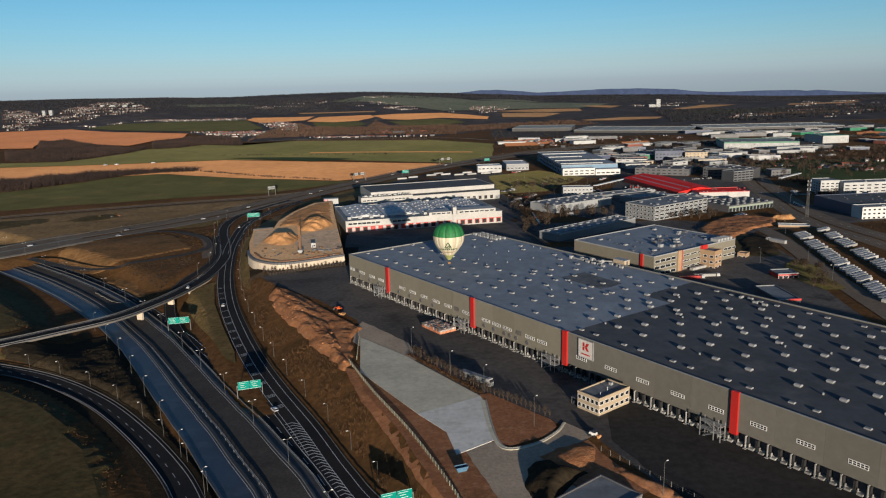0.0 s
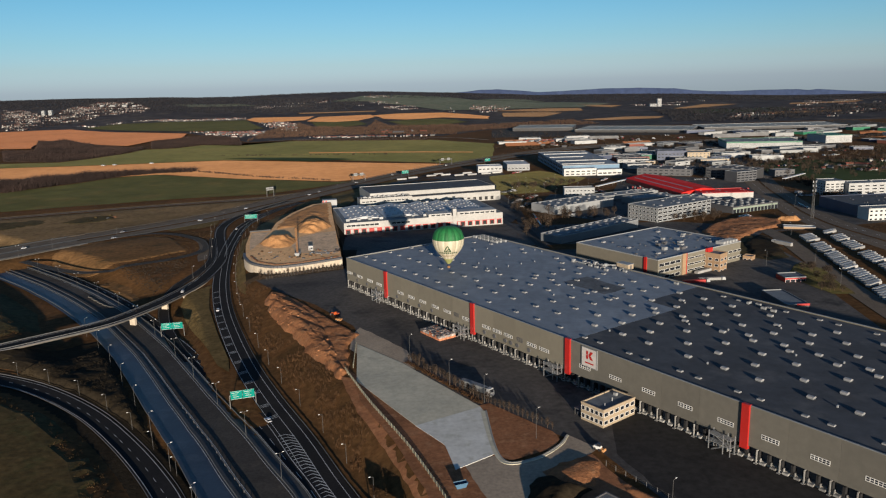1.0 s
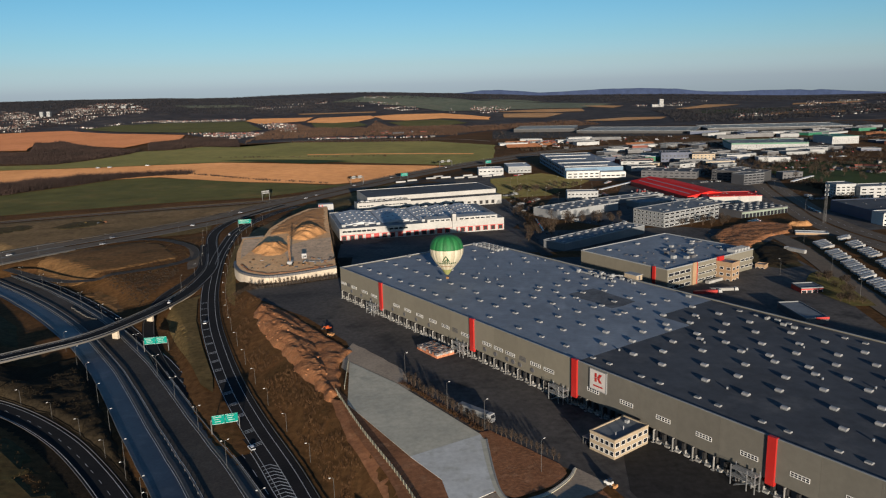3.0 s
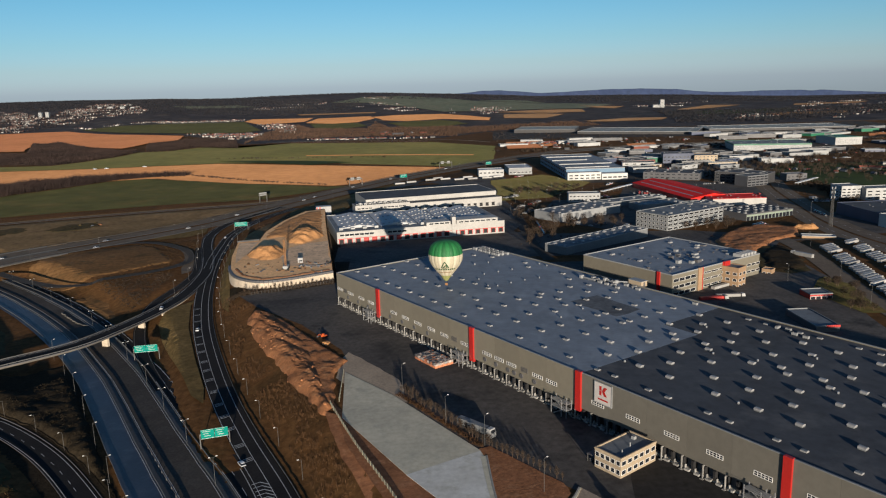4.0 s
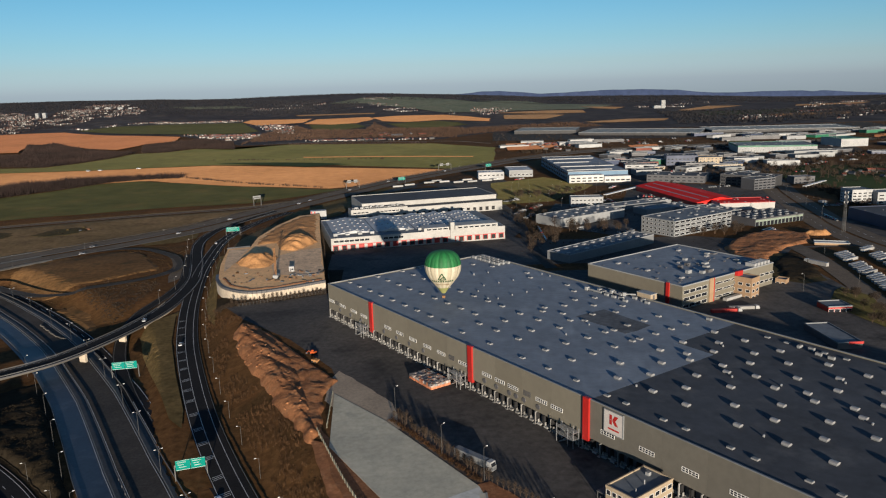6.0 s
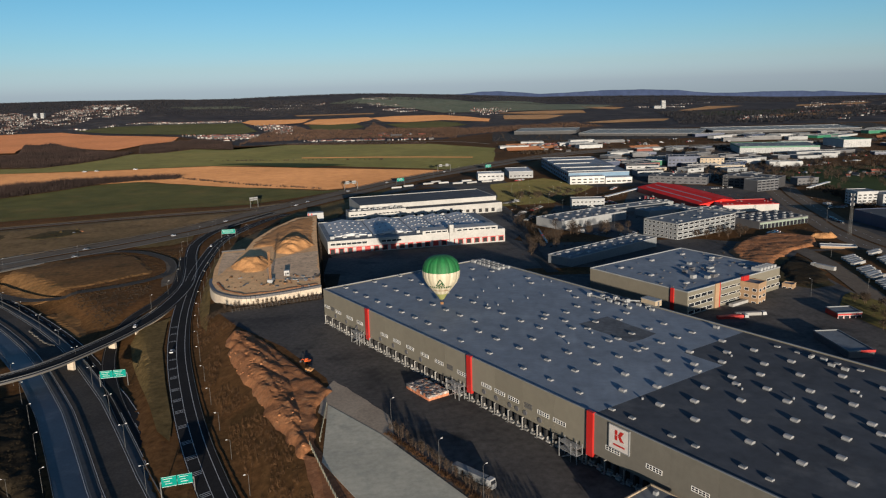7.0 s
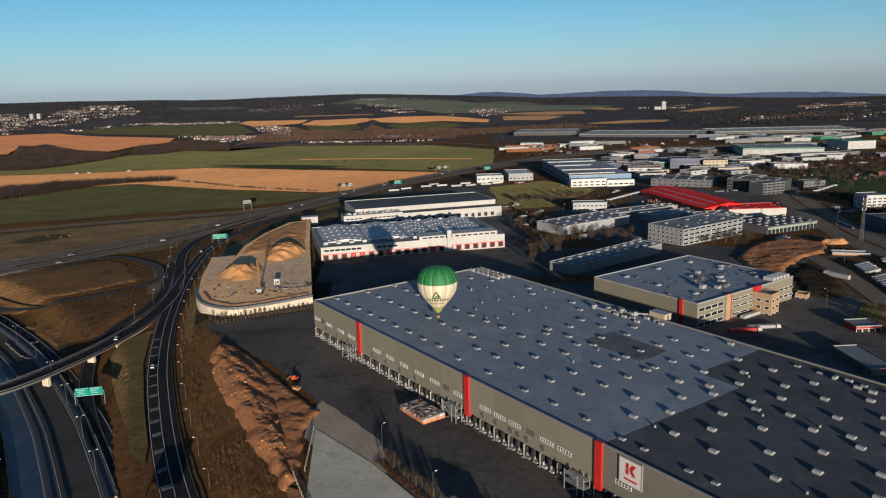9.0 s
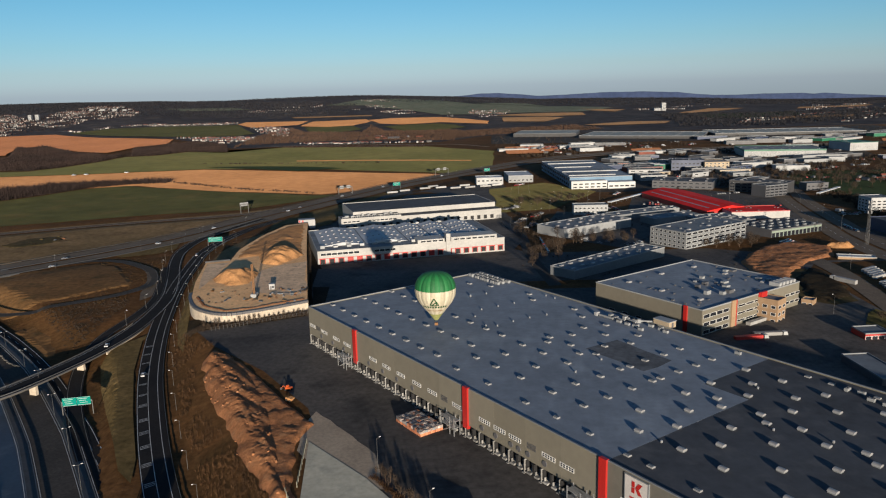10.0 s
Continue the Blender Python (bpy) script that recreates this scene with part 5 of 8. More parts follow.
hall("red_kiosk", "small kiosk with red walls and grey roof", 199.4, 431, -1.2, 3, 12.4, 11, 4.4, "red", "roof_mid", "mgrey", wins=(1, 4, 2.6, 1.6, 1.2, 3))
cs = hall("canopy_shed", "low open shed with dark roof and red fascia", 176.5, 378, -0.3, 3, 11.5, 28, 3.6, "dgrey", "roof_mid", "mgrey")
part("fascia", MB().box(5.0, -0.3, 2.6, 11.7, -0.12, 3.7), M["red"], cs)
hall("near_shed", "low shed with blue grey sheet roof near the gate", 46.2, 207, -1.1, -141, 26, 15, 2.8, "mgrey", "roof_mid", "dgrey")

# ---- balloon ----
bal = thing("hot_air_balloon", "green and cream hot air balloon with wicker basket", "balloon", pose(3.4, 410, 34.2))
prof = [(0.9, -12.2), (1.9, -10.7), (3.0, -9.1), (5.2, -6.4), (7.0, -4.0), (8.15, -1.5), (8.5, 0.9), (8.45, 1.9), (8.2, 3.6), (7.3, 5.9), (5.7, 7.5), (4.2, 8.2), (2.2, 8.6), (0.05, 8.75)]


def gore_skin(lo, hi, gore=None):
    """The cloth between two heights: one bulging gore, or all of them."""
    n = 24
    k = n * 4
    cols = range(k + 1) if gore is None else range(gore * 4, gore * 4 + 5)
    pr = [q for q in prof if lo - 1e-6 <= q[1] <= hi + 1e-6]
    w = len(cols)
    vs, fs = [], []
    for r, z in pr:
        for i in cols:
            bulge = 1 + 0.03 * abs(math.sin(math.pi * (i % 4) / 4)) if r > 0.1 else 1
            vs.append((r * bulge * math.cos(6.28319 * i / k), r * bulge * math.sin(6.28319 * i / k), z))
    for j in range(len(pr) - 1):
        fs += [(j * w + i, j * w + i + 1, (j + 1) * w + i + 1, (j + 1) * w + i) for i in range(w - 1)]
    return MB().add(vs, fs)


for i in range(24):
    part("envelope_gore", gore_skin(-9.1, 1.9, i), M["stripe_cream" if i % 2 else "b_cream"], bal, "cream balloon cloth", True)
    part("crown_gore", gore_skin(1.9, 8.75, i), M["stripe_green" if i % 2 else "b_green"], bal, "deep green balloon cloth", True)
env = bal
part("skirt", gore_skin(-12.2, -9.1), M["skirt"], bal, "olive green lower cloth", True)
part("basket", MB().box(-0.7, -0.55, -14.6, 0.7, 0.55, -13.5, 0.05), M["wicker"], bal, "brown wicker basket")
for x, y in ((-0.8, -0.6), (0.8, -0.6), (0.8, 0.6), (-0.8, 0.6)):
    part("rope", MB().tube((x * 0.8, y * 0.8, -13.5), (x * 1.0, y * 1.0, -12.0), 0.05), M["dark"], bal)


def ray_skin(ang, z):
    r = np.interp(z, [q[1] for q in prof], [q[0] for q in prof]) * 1.045
    return (r * math.cos(ang), r * math.sin(ang), z)


def skin_bar(a0, z0, a1, z1, w):
    """A printed bar on the cloth, from one place to another."""
    mb = MB()
    n = 8
    da, dz = (a1 - a0), (z1 - z0)
    ln = math.hypot(da * 8, dz)
    na, nz_ = -dz / ln * w / 8, da * 8 / ln * w
    for k in range(n):
        q = []
        for t, s_ in ((k / n, -1), ((k + 1) / n, -1), ((k + 1) / n, 1), (k / n, 1)):
            q.append(ray_skin(a0 + da * t + s_ * na / 2, z0 + dz * t + s_ * nz_ / 2))
        mb.add(q, [(0, 1, 2, 3)])
    return mb


FA = radians(-90 - 4)
for a, b in (((-0.25, -4.0), (0.0, -0.7)), ((0.0, -0.7), (0.25, -4.0)), ((0.25, -4.0), (-0.25, -4.0)), ((-0.12, -3.8), (0.1, -2.4)), ((0.1, -2.4), (0.13, -3.9))):
    part("emblem_bar", skin_bar(FA + a[0], a[1], FA + b[0], b[1], 0.45), M["b_dark"], env)
for i in range(10):
    a = FA + (i - 4.5) * 0.17
    part("letter_bar", skin_bar(a - 0.055, -4.95, a + 0.055, -4.95, 0.85), M["b_dark"], env)
part("caption_bar", skin_bar(FA - 0.7, -6.9, FA + 0.7, -6.9, 0.35), M["wicker"], env)


# ---- gantry signs ----
def gantry(x, y, ztop, ang, w, h, panels, road_z, label, off=0.6):
    t = thing("sign_gantry", label, "road sign", pose(x, y, road_z, 0, 0, ang), "green motorway signs")
    hh = ztop - road_z
    for px in (-0.3, w + 0.3):
        part("post", MB().tube((px, 0.3, -0.5), (px, 0.3, hh - h * 0.5), 0.22, 0.18), M["pole"], t)
    part("beam", MB().box(-0.3, 0.15, hh - h * 0.65, w + 0.3, 0.45, hh - h * 0.45), M["pole"], t)
    pw = w / panels
    for k in range(panels):
        p_ = part("panel", MB().box(k * pw + 0.1, -0.05, hh - h, (k + 1) * pw - 0.1, 0.1, hh, 0.0), M["sign"], t, "green sign panel")
        part("border", MB().box(k * pw + 0.2, -0.08, hh - 0.16, (k + 1) * pw - 0.2, -0.055, hh - 0.1).box(k * pw + 0.2, -0.08, hh - h + 0.1, (k + 1) * pw - 0.2, -0.055, hh - h + 0.2), M["line"], p_)
        for r in range(3):
            part("text_bar", MB().box(k * pw + 0.6 + 0.3 * r, -0.08, hh - 0.85 - r * 0.85, (k + 1) * pw - 1.4 - 0.7 * (r % 2), -0.055, hh - 0.72 - r * 0.85), M["line"], p_)
    return t


gantry(-153.8, 398.4, -4.4, 11, 11.3, 3.6, 2, -12.1, "green double panel gantry over the highway")
gantry(-87.6, 294.5, -1.2, 18, 9.7, 3.6, 2, -9.0, "green double panel gantry beside the gore")
gantry(-191.5, 727.4, -0.8, 12, 11.5, 3.9, 1, -8.3, "single green panel gantry over the slip road")
gantry(-20.6, 203, -0.9, 20, 10, 3.4, 2, -7.2, "green double panel gantry near the merge")


# ---- earthworks ----
def poly_dist(px, py, poly):
    best = np.full(np.shape(px), 1e9)
    for (x0, y0), (x1, y1) in zip(poly, poly[1:] + poly[:1]):
        dx, dy = x1 - x0, y1 - y0
        t = np.clip(((px - x0) * dx + (py - y0) * dy) / (dx * dx + dy * dy), 0, 1)
        best = np.minimum(best, np.hypot(px - x0 - t * dx, py - y0 - t * dy))
    return best


def heap(name, poly, rise, material, label, category, step=1.3, base=None, rough=1.0, ledge=0.0, soft=7.0, kind=""):
    """A mound of loose earth over a plan outline, with gullies and ledges."""
    xs, ys = [q[0] for q in poly], [q[1] for q in poly]
    ax, ay = np.arange(min(xs) - step - 2, max(xs) + 2 * step + 2, step), np.arange(min(ys) - step - 2, max(ys) + 2 * step + 2, step)
    X, Y = np.meshgrid(ax, ay)
    wx = np.array([noise.noise((x / 7, y / 7, 11)) for x, y in zip(X.ravel(), Y.ravel())]).reshape(X.shape)
    wy = np.array([noise.noise((x / 7, y / 7, 17)) for x, y in zip(X.ravel(), Y.ravel())]).reshape(X.shape)
    off = min(2.6, soft * 0.35)
    ins = inside(X + off * wx, Y + off * wy, poly)
    d = np.where(ins, poly_dist(X + off * wx, Y + off * wy, poly), 0)
    low = (land(X.ravel(), Y.ravel()).reshape(X.shape) if base is None else np.full(X.shape, float(base)))
    nz = np.array([noise.fractal((x / 11, y / 11, 2), 1.0, 2.0, 4) for x, y in zip(X.ravel(), Y.ravel())]).reshape(X.shape)
    rg = np.array([abs(noise.noise((x / 5.5 + y / 13, y / 7, 8))) for x, y in zip(X.ravel(), Y.ravel())]).reshape(X.shape)
    h = smooth01(d / soft) * (rise * (1 + 0.35 * nz) - rough * 2.6 * np.clip(0.28 - rg, 0, 1) * 3)
    if ledge:
        # a broken ridge of tipped clods along the bank, flatter ground beside it
        crest = [(-101, 434), (-88, 408), (-75, 383), (-64, 358), (-54, 335), (-47, 316), (-43, 304)]
        dr = np.full(X.shape, 1e9)
        for (x0, y0), (x1, y1) in zip(crest, crest[1:]):
            dx, dy = x1 - x0, y1 - y0
            t = np.clip(((X - x0) * dx + (Y - y0) * dy) / (dx * dx + dy * dy), 0, 1)
            dr = np.minimum(dr, np.hypot(X - x0 - t * dx, Y - y0 - t * dy))
        u, w = -0.5 * X + 0.866 * Y, 0.866 * X + 0.5 * Y
        rid = np.array([noise.fractal((a / 14, b / 4.2, 4), 0.9, 2.1, 4) for a, b in zip(u.ravel(), w.ravel())]).reshape(X.shape)
        clod = np.array([abs(noise.noise((x / 1.9, y / 1.9, 6))) for x, y in zip(X.ravel(), Y.ravel())]).reshape(X.shape)
        near_ = np.exp(-(dr / 6.0) ** 2)
        h = smooth01(d / soft) * (rise * (0.5 + 0.45 * near_) + ledge * (rid + 0.9 * np.round(2.2 * rid) / 2.2) * (0.25 + near_) + ledge * 0.9 * (clod - 0.2) * (0.3 + near_))
    Z = low + np.where(d > 0, np.maximum(h, 0.05) - 0.6 * (1 - smooth01(d / 2.0)), -0.6)
    n = X.shape[1]
    near = d > 0
    keep = near[:-1, :-1] | near[1:, :-1] | near[:-1, 1:] | near[1:, 1:]
    ii = np.arange(X.size).reshape(X.shape)
    q = np.stack([ii[:-1, :-1], ii[:-1, 1:], ii[1:, 1:], ii[1:, :-1]], -1)[keep]
    used, inv = np.unique(q, return_inverse=True)
    me = bpy.data.meshes.new(name)
    me.from_pydata(np.stack([X.ravel(), Y.ravel(), Z.ravel()], 1)[used].tolist(), [], inv.reshape(-1, 4).tolist())
    me.materials.append(material)
    me.polygons.foreach_set("use_smooth", [True] * len(me.polygons))
    return solid(name, me, None, label, category, kind=kind)


spoil = heap("spoil_bank", [(-106, 430), (-101, 442), (-92, 434), (-78, 412), (-66, 390), (-58, 368), (-52, 346), (-46, 326), (-41, 311), (-41, 301), (-45, 304), (-52, 317), (-61, 331), (-70, 351), (-84, 377), (-95, 399)], 2.3, M["dirt"], "orange bank of tipped spoil with broken clods beside the yard", "earth bank", step=0.55, rough=0.38, ledge=0.42, soft=5)
cl_r = random.Random(33)
cl_me = []
for k in range(4):
    w, d, h = cl_r.uniform(0.35, 0.8), cl_r.uniform(0.3, 0.55), cl_r.uniform(0.15, 0.35)
    cl_me.append(MB().add([(-w, -d * 0.7, -0.3), (w * 0.8, -d, -0.3), (w, d * 0.8, -0.3), (-w * 0.7, d, -0.3), (-w * 0.5, -d * 0.5, h), (w * 0.4, -d * 0.3, h * 0.8), (w * 0.5, d * 0.4, h), (-w * 0.3, d * 0.5, h * 0.7)], [(3, 2, 1, 0), (4, 5, 6, 7), (0, 1, 5, 4), (1, 2, 6, 5), (2, 3, 7, 6), (3, 0, 4, 7)]).mesh("clod", M["dirt"]))
for q in cl_r.sample(range(len(spoil.data.vertices)), 60):
    c_ = spoil.data.vertices[q].co
    part("clod", cl_r.choice(cl_me), None, spoil).matrix_basis = pose(c_.x, c_.y, c_.z, 0, 0, cl_r.uniform(0, 360))
heap("spoil_flat", [(-96, 434), (-84, 424), (-68, 400), (-55, 379), (-40, 358), (-44, 344), (-40, 311), (-46, 308), (-54, 334), (-64, 358), (-75, 383), (-88, 408)], 1.1, M["dirt"], "flat trodden brown earth beside the spoil bank", "bare earth", step=0.8, rough=0.15, soft=3)
sheet("pavement_drive", [(-42.5, 369), (-45, 356), (-44, 338), (-40, 332), (-24, 314), (-13, 311), (-17, 334), (-30, 352)], M["drive"], "pale gravelled drive onto the slab", "pavement", flat=0, up=0.12, wobble=0.8)
sheet("ground_soil", [(-44, 306), (-39, 302), (-28, 276), (-13.5, 243), (3, 198), (10, 175), (4, 175), (-3, 198), (-21, 243), (-35, 276)], M["soil"], "strip of brown soil along the fence", "soil", up=0.3, cut=0, wobble=0.8)
# raised sand yard with a pale retaining wall
SANDTOP = 6.0
SAND = [(-135.3, 511), (-125.5, 492.5), (-109.2, 481.5), (-93.5, 486), (-68.2, 502), (-73, 530), (-89, 620), (-101, 690), (-110, 748), (-127, 739), (-137.5, 693), (-142, 643), (-139, 607), (-154, 601), (-145, 550)]
OUT = [1.0, 1.0, 1.0, 1.0, 0.6, 1.5, 4, 6, 10, 10, 8, 6, 3, 3, 6]
mb = MB()
cx, cy = -112, 590
vs = [(x, y, SANDTOP) for x, y in SAND]
for (x, y), o in zip(SAND, OUT):
    q = Vector((x - cx, y - cy)).normalized() * o
    vs.append((x + q.x, y + q.y, land1(x + q.x, y + q.y) - 0.6))
n = len(SAND)
mb.add(vs, [tuple(range(n))] + [(i, n + i, n + (i + 1) % n, (i + 1) % n) for i in range(n)])
tm = mb.mesh("ground_sand_terrace", M["sand_pale"])
tm.materials.append(M["thicket"])
for i in range(4, n):
    tm.polygons[1 + i].material_index = 1  # the side banks, darker than the sand top
solid("ground_sand_terrace", tm, None, "raised terrace of compacted sand", "terrace", kind="structure")
wall = thing("retaining_wall", "curved pale retaining wall of the sand yard", "retaining wall")
front = spline([(x, y, 0) for x, y in [(-139, 524)] + SAND[:5]], 2.4)
for i in range(len(front) - 1):
    a, b = front[i], front[i + 1]
    u = (b - a)[:2] / np.linalg.norm((b - a)[:2])
    nrm = np.array([u[1], -u[0]])
    low_ = min(land1(*a[:2]), land1(*b[:2])) - 1.0
    p0, p1 = a[:2] + nrm * 0.9 + u * 0.03, b[:2] + nrm * 0.9 - u * 0.03
    p2, p3 = p1 - nrm * 1.6, p0 - nrm * 1.6
    part("wall_panel", MB().prism([tuple(p0), tuple(p1), tuple(p2), tuple(p3)], low_, SANDTOP - 1.2), M["gabion"], wall)
    part("coping", MB().prism([tuple(p0 + nrm * 0.2), tuple(p1 + nrm * 0.2), tuple(p2), tuple(p3)], SANDTOP - 1.2, SANDTOP + 0.15), M["dgrey"], wall)


def disc(x, y, rx, ry, n=18, ang=0.0):
    out = []
    for i in range(n):
        a = 6.28319 * i / n
        k = 1 + 0.12 * math.sin(3 * a + x)
        u, v = rx * k * math.cos(a), ry * k * math.sin(a)
        out.append((x + u * math.cos(ang) - v * math.sin(ang), y + u * math.sin(ang) + v * math.cos(ang)))
    return out


heap("sand_mound", disc(-121, 556, 14.5, 19), 5.0, M["sand"], "conical pile of yellow sand on the terrace", "sand pile", base=SANDTOP, soft=11, rough=0.1, step=1.0)
heap("sand_mound", disc(-106.5, 612, 15.5, 22), 5.6, M["sand"], "broad pile of ochre sand on the terrace", "sand pile", base=SANDTOP, soft=11, rough=0.1, step=1.0)
heap("sand_mound", disc(-118, 668, 15, 34), 1.8, M["sand"], "low bank of ochre sand behind the piles", "sand pile", base=SANDTOP, soft=13, rough=0.1, step=1.4)
heap("sand_bank", [(-138, 610), (-122, 618), (-92, 624), (-96, 648), (-103, 690), (-111, 742), (-126, 734), (-136, 692), (-140, 648)], 1.0, M["sand"], "broad low bank of ochre sand across the terrace", "sand bank", base=SANDTOP, soft=7, rough=0.1, step=1.6)
heap("terrace_berm", [(-135, 515), (-124.5, 494.5), (-109, 483.5), (-94, 488), (-69, 503.5), (-70, 507.5), (-95, 491.5), (-108.5, 487), (-122, 497.5), (-131, 516)], 0.55, M["soil"], "brown earth berm along the top of the retaining wall", "earth berm", base=SANDTOP, soft=1.6, rough=0.05, step=0.7)
sheet("ground_gravel", [(-110, 545), (-104, 520), (-76, 512), (-72, 518), (-75, 535), (-86, 598), (-98, 590), (-110, 575)], M["gravel"], "grey trodden gravel on the sand terrace", "gravel", flat=SANDTOP, up=0.06, wobble=2.0)
sheet("ground_gravel", [(-152, 597), (-138, 600), (-136, 560), (-137, 530), (-142, 548)], M["gravel"], "grey trodden gravel at the edge of the terrace", "gravel", flat=SANDTOP, up=0.06, wobble=1.5)
kw = thing("low_edge_wall", "dark low wall at the back edge of the terrace", "wall")
part("wall_panel", MB().prism([(-154.4, 600.4), (-139, 606), (-139.3, 606.9), (-154.7, 601.3)], 3.0, SANDTOP + 1.0), M["clad_dark"], kw)
for i in range(56):
    x, y = random.uniform(-128, -72), random.uniform(496, 530)
    heap("earth_mound", disc(x, y, random.uniform(1.2, 3), random.uniform(1, 2.4), 9), random.uniform(0.3, 0.7), M[("soil", "soil", "ground", "sand")[i % 4]], "small mound of brown rubble on the sand terrace", "mound", base=SANDTOP, soft=2, step=0.6)
for i in range(44):
    x, y = (random.uniform(-90, -71), random.uniform(512, 528)) if i % 3 == 0 else (random.uniform(-128, -74), random.uniform(497, 524))
    w, d, h = random.uniform(0.8, 3.5), random.uniform(0.5, 1.4), random.uniform(0.25, 0.7)
    solid("building_pallet", MB().box(-w / 2, -d / 2, 0, w / 2, d / 2, h * 0.5).box(-w / 2 + 0.15, -d / 2 + 0.08, h * 0.5, w / 2 - 0.2, d / 2 - 0.05, h), M[("bark", "dgrey", "wicker", "mgrey")[i % 4]], "small pallet of building material on the sand", "pallet", pose(x, y, SANDTOP, 0, 0, random.uniform(0, 180)), "pallets on the sand terrace")
rig = thing("drilling_rig", "tall lattice drilling rig with a yellow brown mast", "drilling rig", pose(-99.5, 511, SANDTOP))
for x, y in ((-0.4, -0.4), (0.4, -0.4), (0.4, 0.4), (-0.4, 0.4)):
    part("mast_leg", MB().box(x - 0.14, y - 0.14, 0, x + 0.14, y + 0.14, 19), M["wicker"], rig)
br_ = MB()
for k in range(12):
    z = 1 + k * 1.5
    br_.tube((-0.4, -0.4, z), (0.4, -0.4, z + 1.5), 0.05, k=4).tube((0.4, 0.4, z), (-0.4, 0.4, z + 1.5), 0.05, k=4)
part("bracing", br_, M["wicker"], rig)
part("carriage", MB().box(-1.6, -2.2, 0, 1.6, 3.2, 2.2, 0.2), M["lgrey"], rig)
for x in (-1.7, 1.3):
    part("track", MB().box(x, -2.6, 0, x + 0.6, 3.4, 0.9, 0.2), M["tyre"], rig)


def cabin(x, y, z, ang, w, d, h, wall_, label, stripes=False):
    t = thing("site_cabin", label, "site cabin", pose(x, y, z, 0, 0, ang))
    part("shell", MB().box(0, 0, 0, w, d, h, 0.05), M[wall_], t)
    part("roof", MB().box(-0.1, -0.1, h, w + 0.1, d + 0.1, h + 0.15), M["lgrey"], t)
    part("door", MB().box(w * 0.15, -0.05, 0.1, w * 0.15 + 0.9, 0.0, 2.1), M["dgrey"], t)
    part("pane", MB().box(w * 0.5, -0.05, 1.0, w * 0.5 + 1.2, 0.0, 2.0), M["glass"], t)
    if stripes:
        for k in range(4):
            for r in range(4):
                if (k + r) % 2:
                    part("chequer", MB().box(0.2 + k * w / 10, -0.08, h * r / 4, 0.2 + (k + 0.9) * w / 10, -0.055, h * (r + 0.9) / 4), M["red"], t)
    return t


cabin(-94.5, 526, SANDTOP, 10, 3.2, 2.6, 3.2, "white", "white site cabin on the sand terrace")
cabin(-120.5, 760, -1.8, 12, 14.5, 8, 8.0, "white", "white and red chequered site building", True)

# ---- flyover ----
i0, i1 = [int(np.argmin(np.hypot(dck[:, 0] - x, dck[:, 1] - y))) for x, y in ((-243, 359), (-164, 510))]
over = dck[i0:i1 + 1]
fly = thing("flyover", "slim concrete flyover over the highway with steel rails", "bridge")
part("deck_slab", ribbon(over, -5.25, 5.25, 0.0, None, 0.5), M["concrete_old"], fly)
part("girder", ribbon(over, -3.4, 3.4, -0.5, None, 1.1), M["concrete_old"], fly)
for o in (-5.3, 5.05):
    part("edge_beam", ribbon(over, o, o + 0.25, 0.12, None, 0.45), M["dgrey"], fly)
for o in (-4.75, 4.65):
    part("guard_rail", ribbon(dck, o, o + 0.1, 0.85, None, 0.3), M["pole"], fly)
for x, y in ((-177, 424), (-164.7, 450)):
    j = int(np.argmin(np.hypot(dck[:, 0] - x, dck[:, 1] - y)))
    d_ = dck[j + 1] - dck[j]
    a_ = math.atan2(d_[1], d_[0])
    o = part("pier", MB().box(-0.7, -1.9, land1(dck[j, 0], dck[j, 1]) - dck[j, 2] - 0.6, 0.7, 1.9, -1.6), M["gabion"], fly)
    o.matrix_basis = pose(dck[j, 0], dck[j, 1], dck[j, 2], 0, 0, math.degrees(a_))
for x, y in ((-164, 507), (-243, 359)):
    j = int(np.argmin(np.hypot(dck[:, 0] - x, dck[:, 1] - y)))
    d_ = dck[j + 1] - dck[j]
    o = part("abutment", MB().box(-2.5, -5.6, -5, 2.5, 5.6, -0.9).box(-9, 5.0, -3.5, 2.5, 5.5, 0.3), M["gabion"], fly)
    o.matrix_basis = pose(dck[j, 0], dck[j, 1], dck[j, 2], 0, 0, math.degrees(math.atan2(d_[1], d_[0])))
wing = MB()
wj = [j for j in range(len(dck)) if 462 < dck[j, 1] < 508 and dck[j, 0] > -180]
wv = []
for k, j in enumerate(wj):
    d_ = dck[j + 1] - dck[j]
    nr = np.array([d_[1], -d_[0]]) / np.hypot(d_[0], d_[1])
    lo_ = -11.5 + 4.0 * k / (len(wj) - 1)
    for o in (4.3, 5.0):
        q = dck[j, :2] + nr * o
        wv += [(q[0], q[1], dck[j, 2] - 0.4), (q[0], q[1], lo_)]
wing.add(wv, [(4 * k + a, 4 * k + b, 4 * k + 4 + b, 4 * k + 4 + a) for k in range(len(wj) - 1) for a, b in ((0, 1), (1, 3), (3, 2), (2, 0))] + [(0, 2, 3, 1)])
part("wing_wall", wing, M["gabion"], fly, "pale concrete wing wall")
# the motorway bridge over the sunken highway
mj0, mj1 = [int(np.argmin(np.hypot(mn[:, 0] - x, mn[:, 1] - y))) for x, y in ((-400, 558), (-318, 655))]
mo = mn[mj0:mj1 + 1]
mbr = thing("motorway_bridge", "wide concrete motorway bridge over the highway", "bridge")
part("deck_slab", ribbon(mo, -23, 23, 0.0, None, 1.4), M["concrete_old"], mbr)
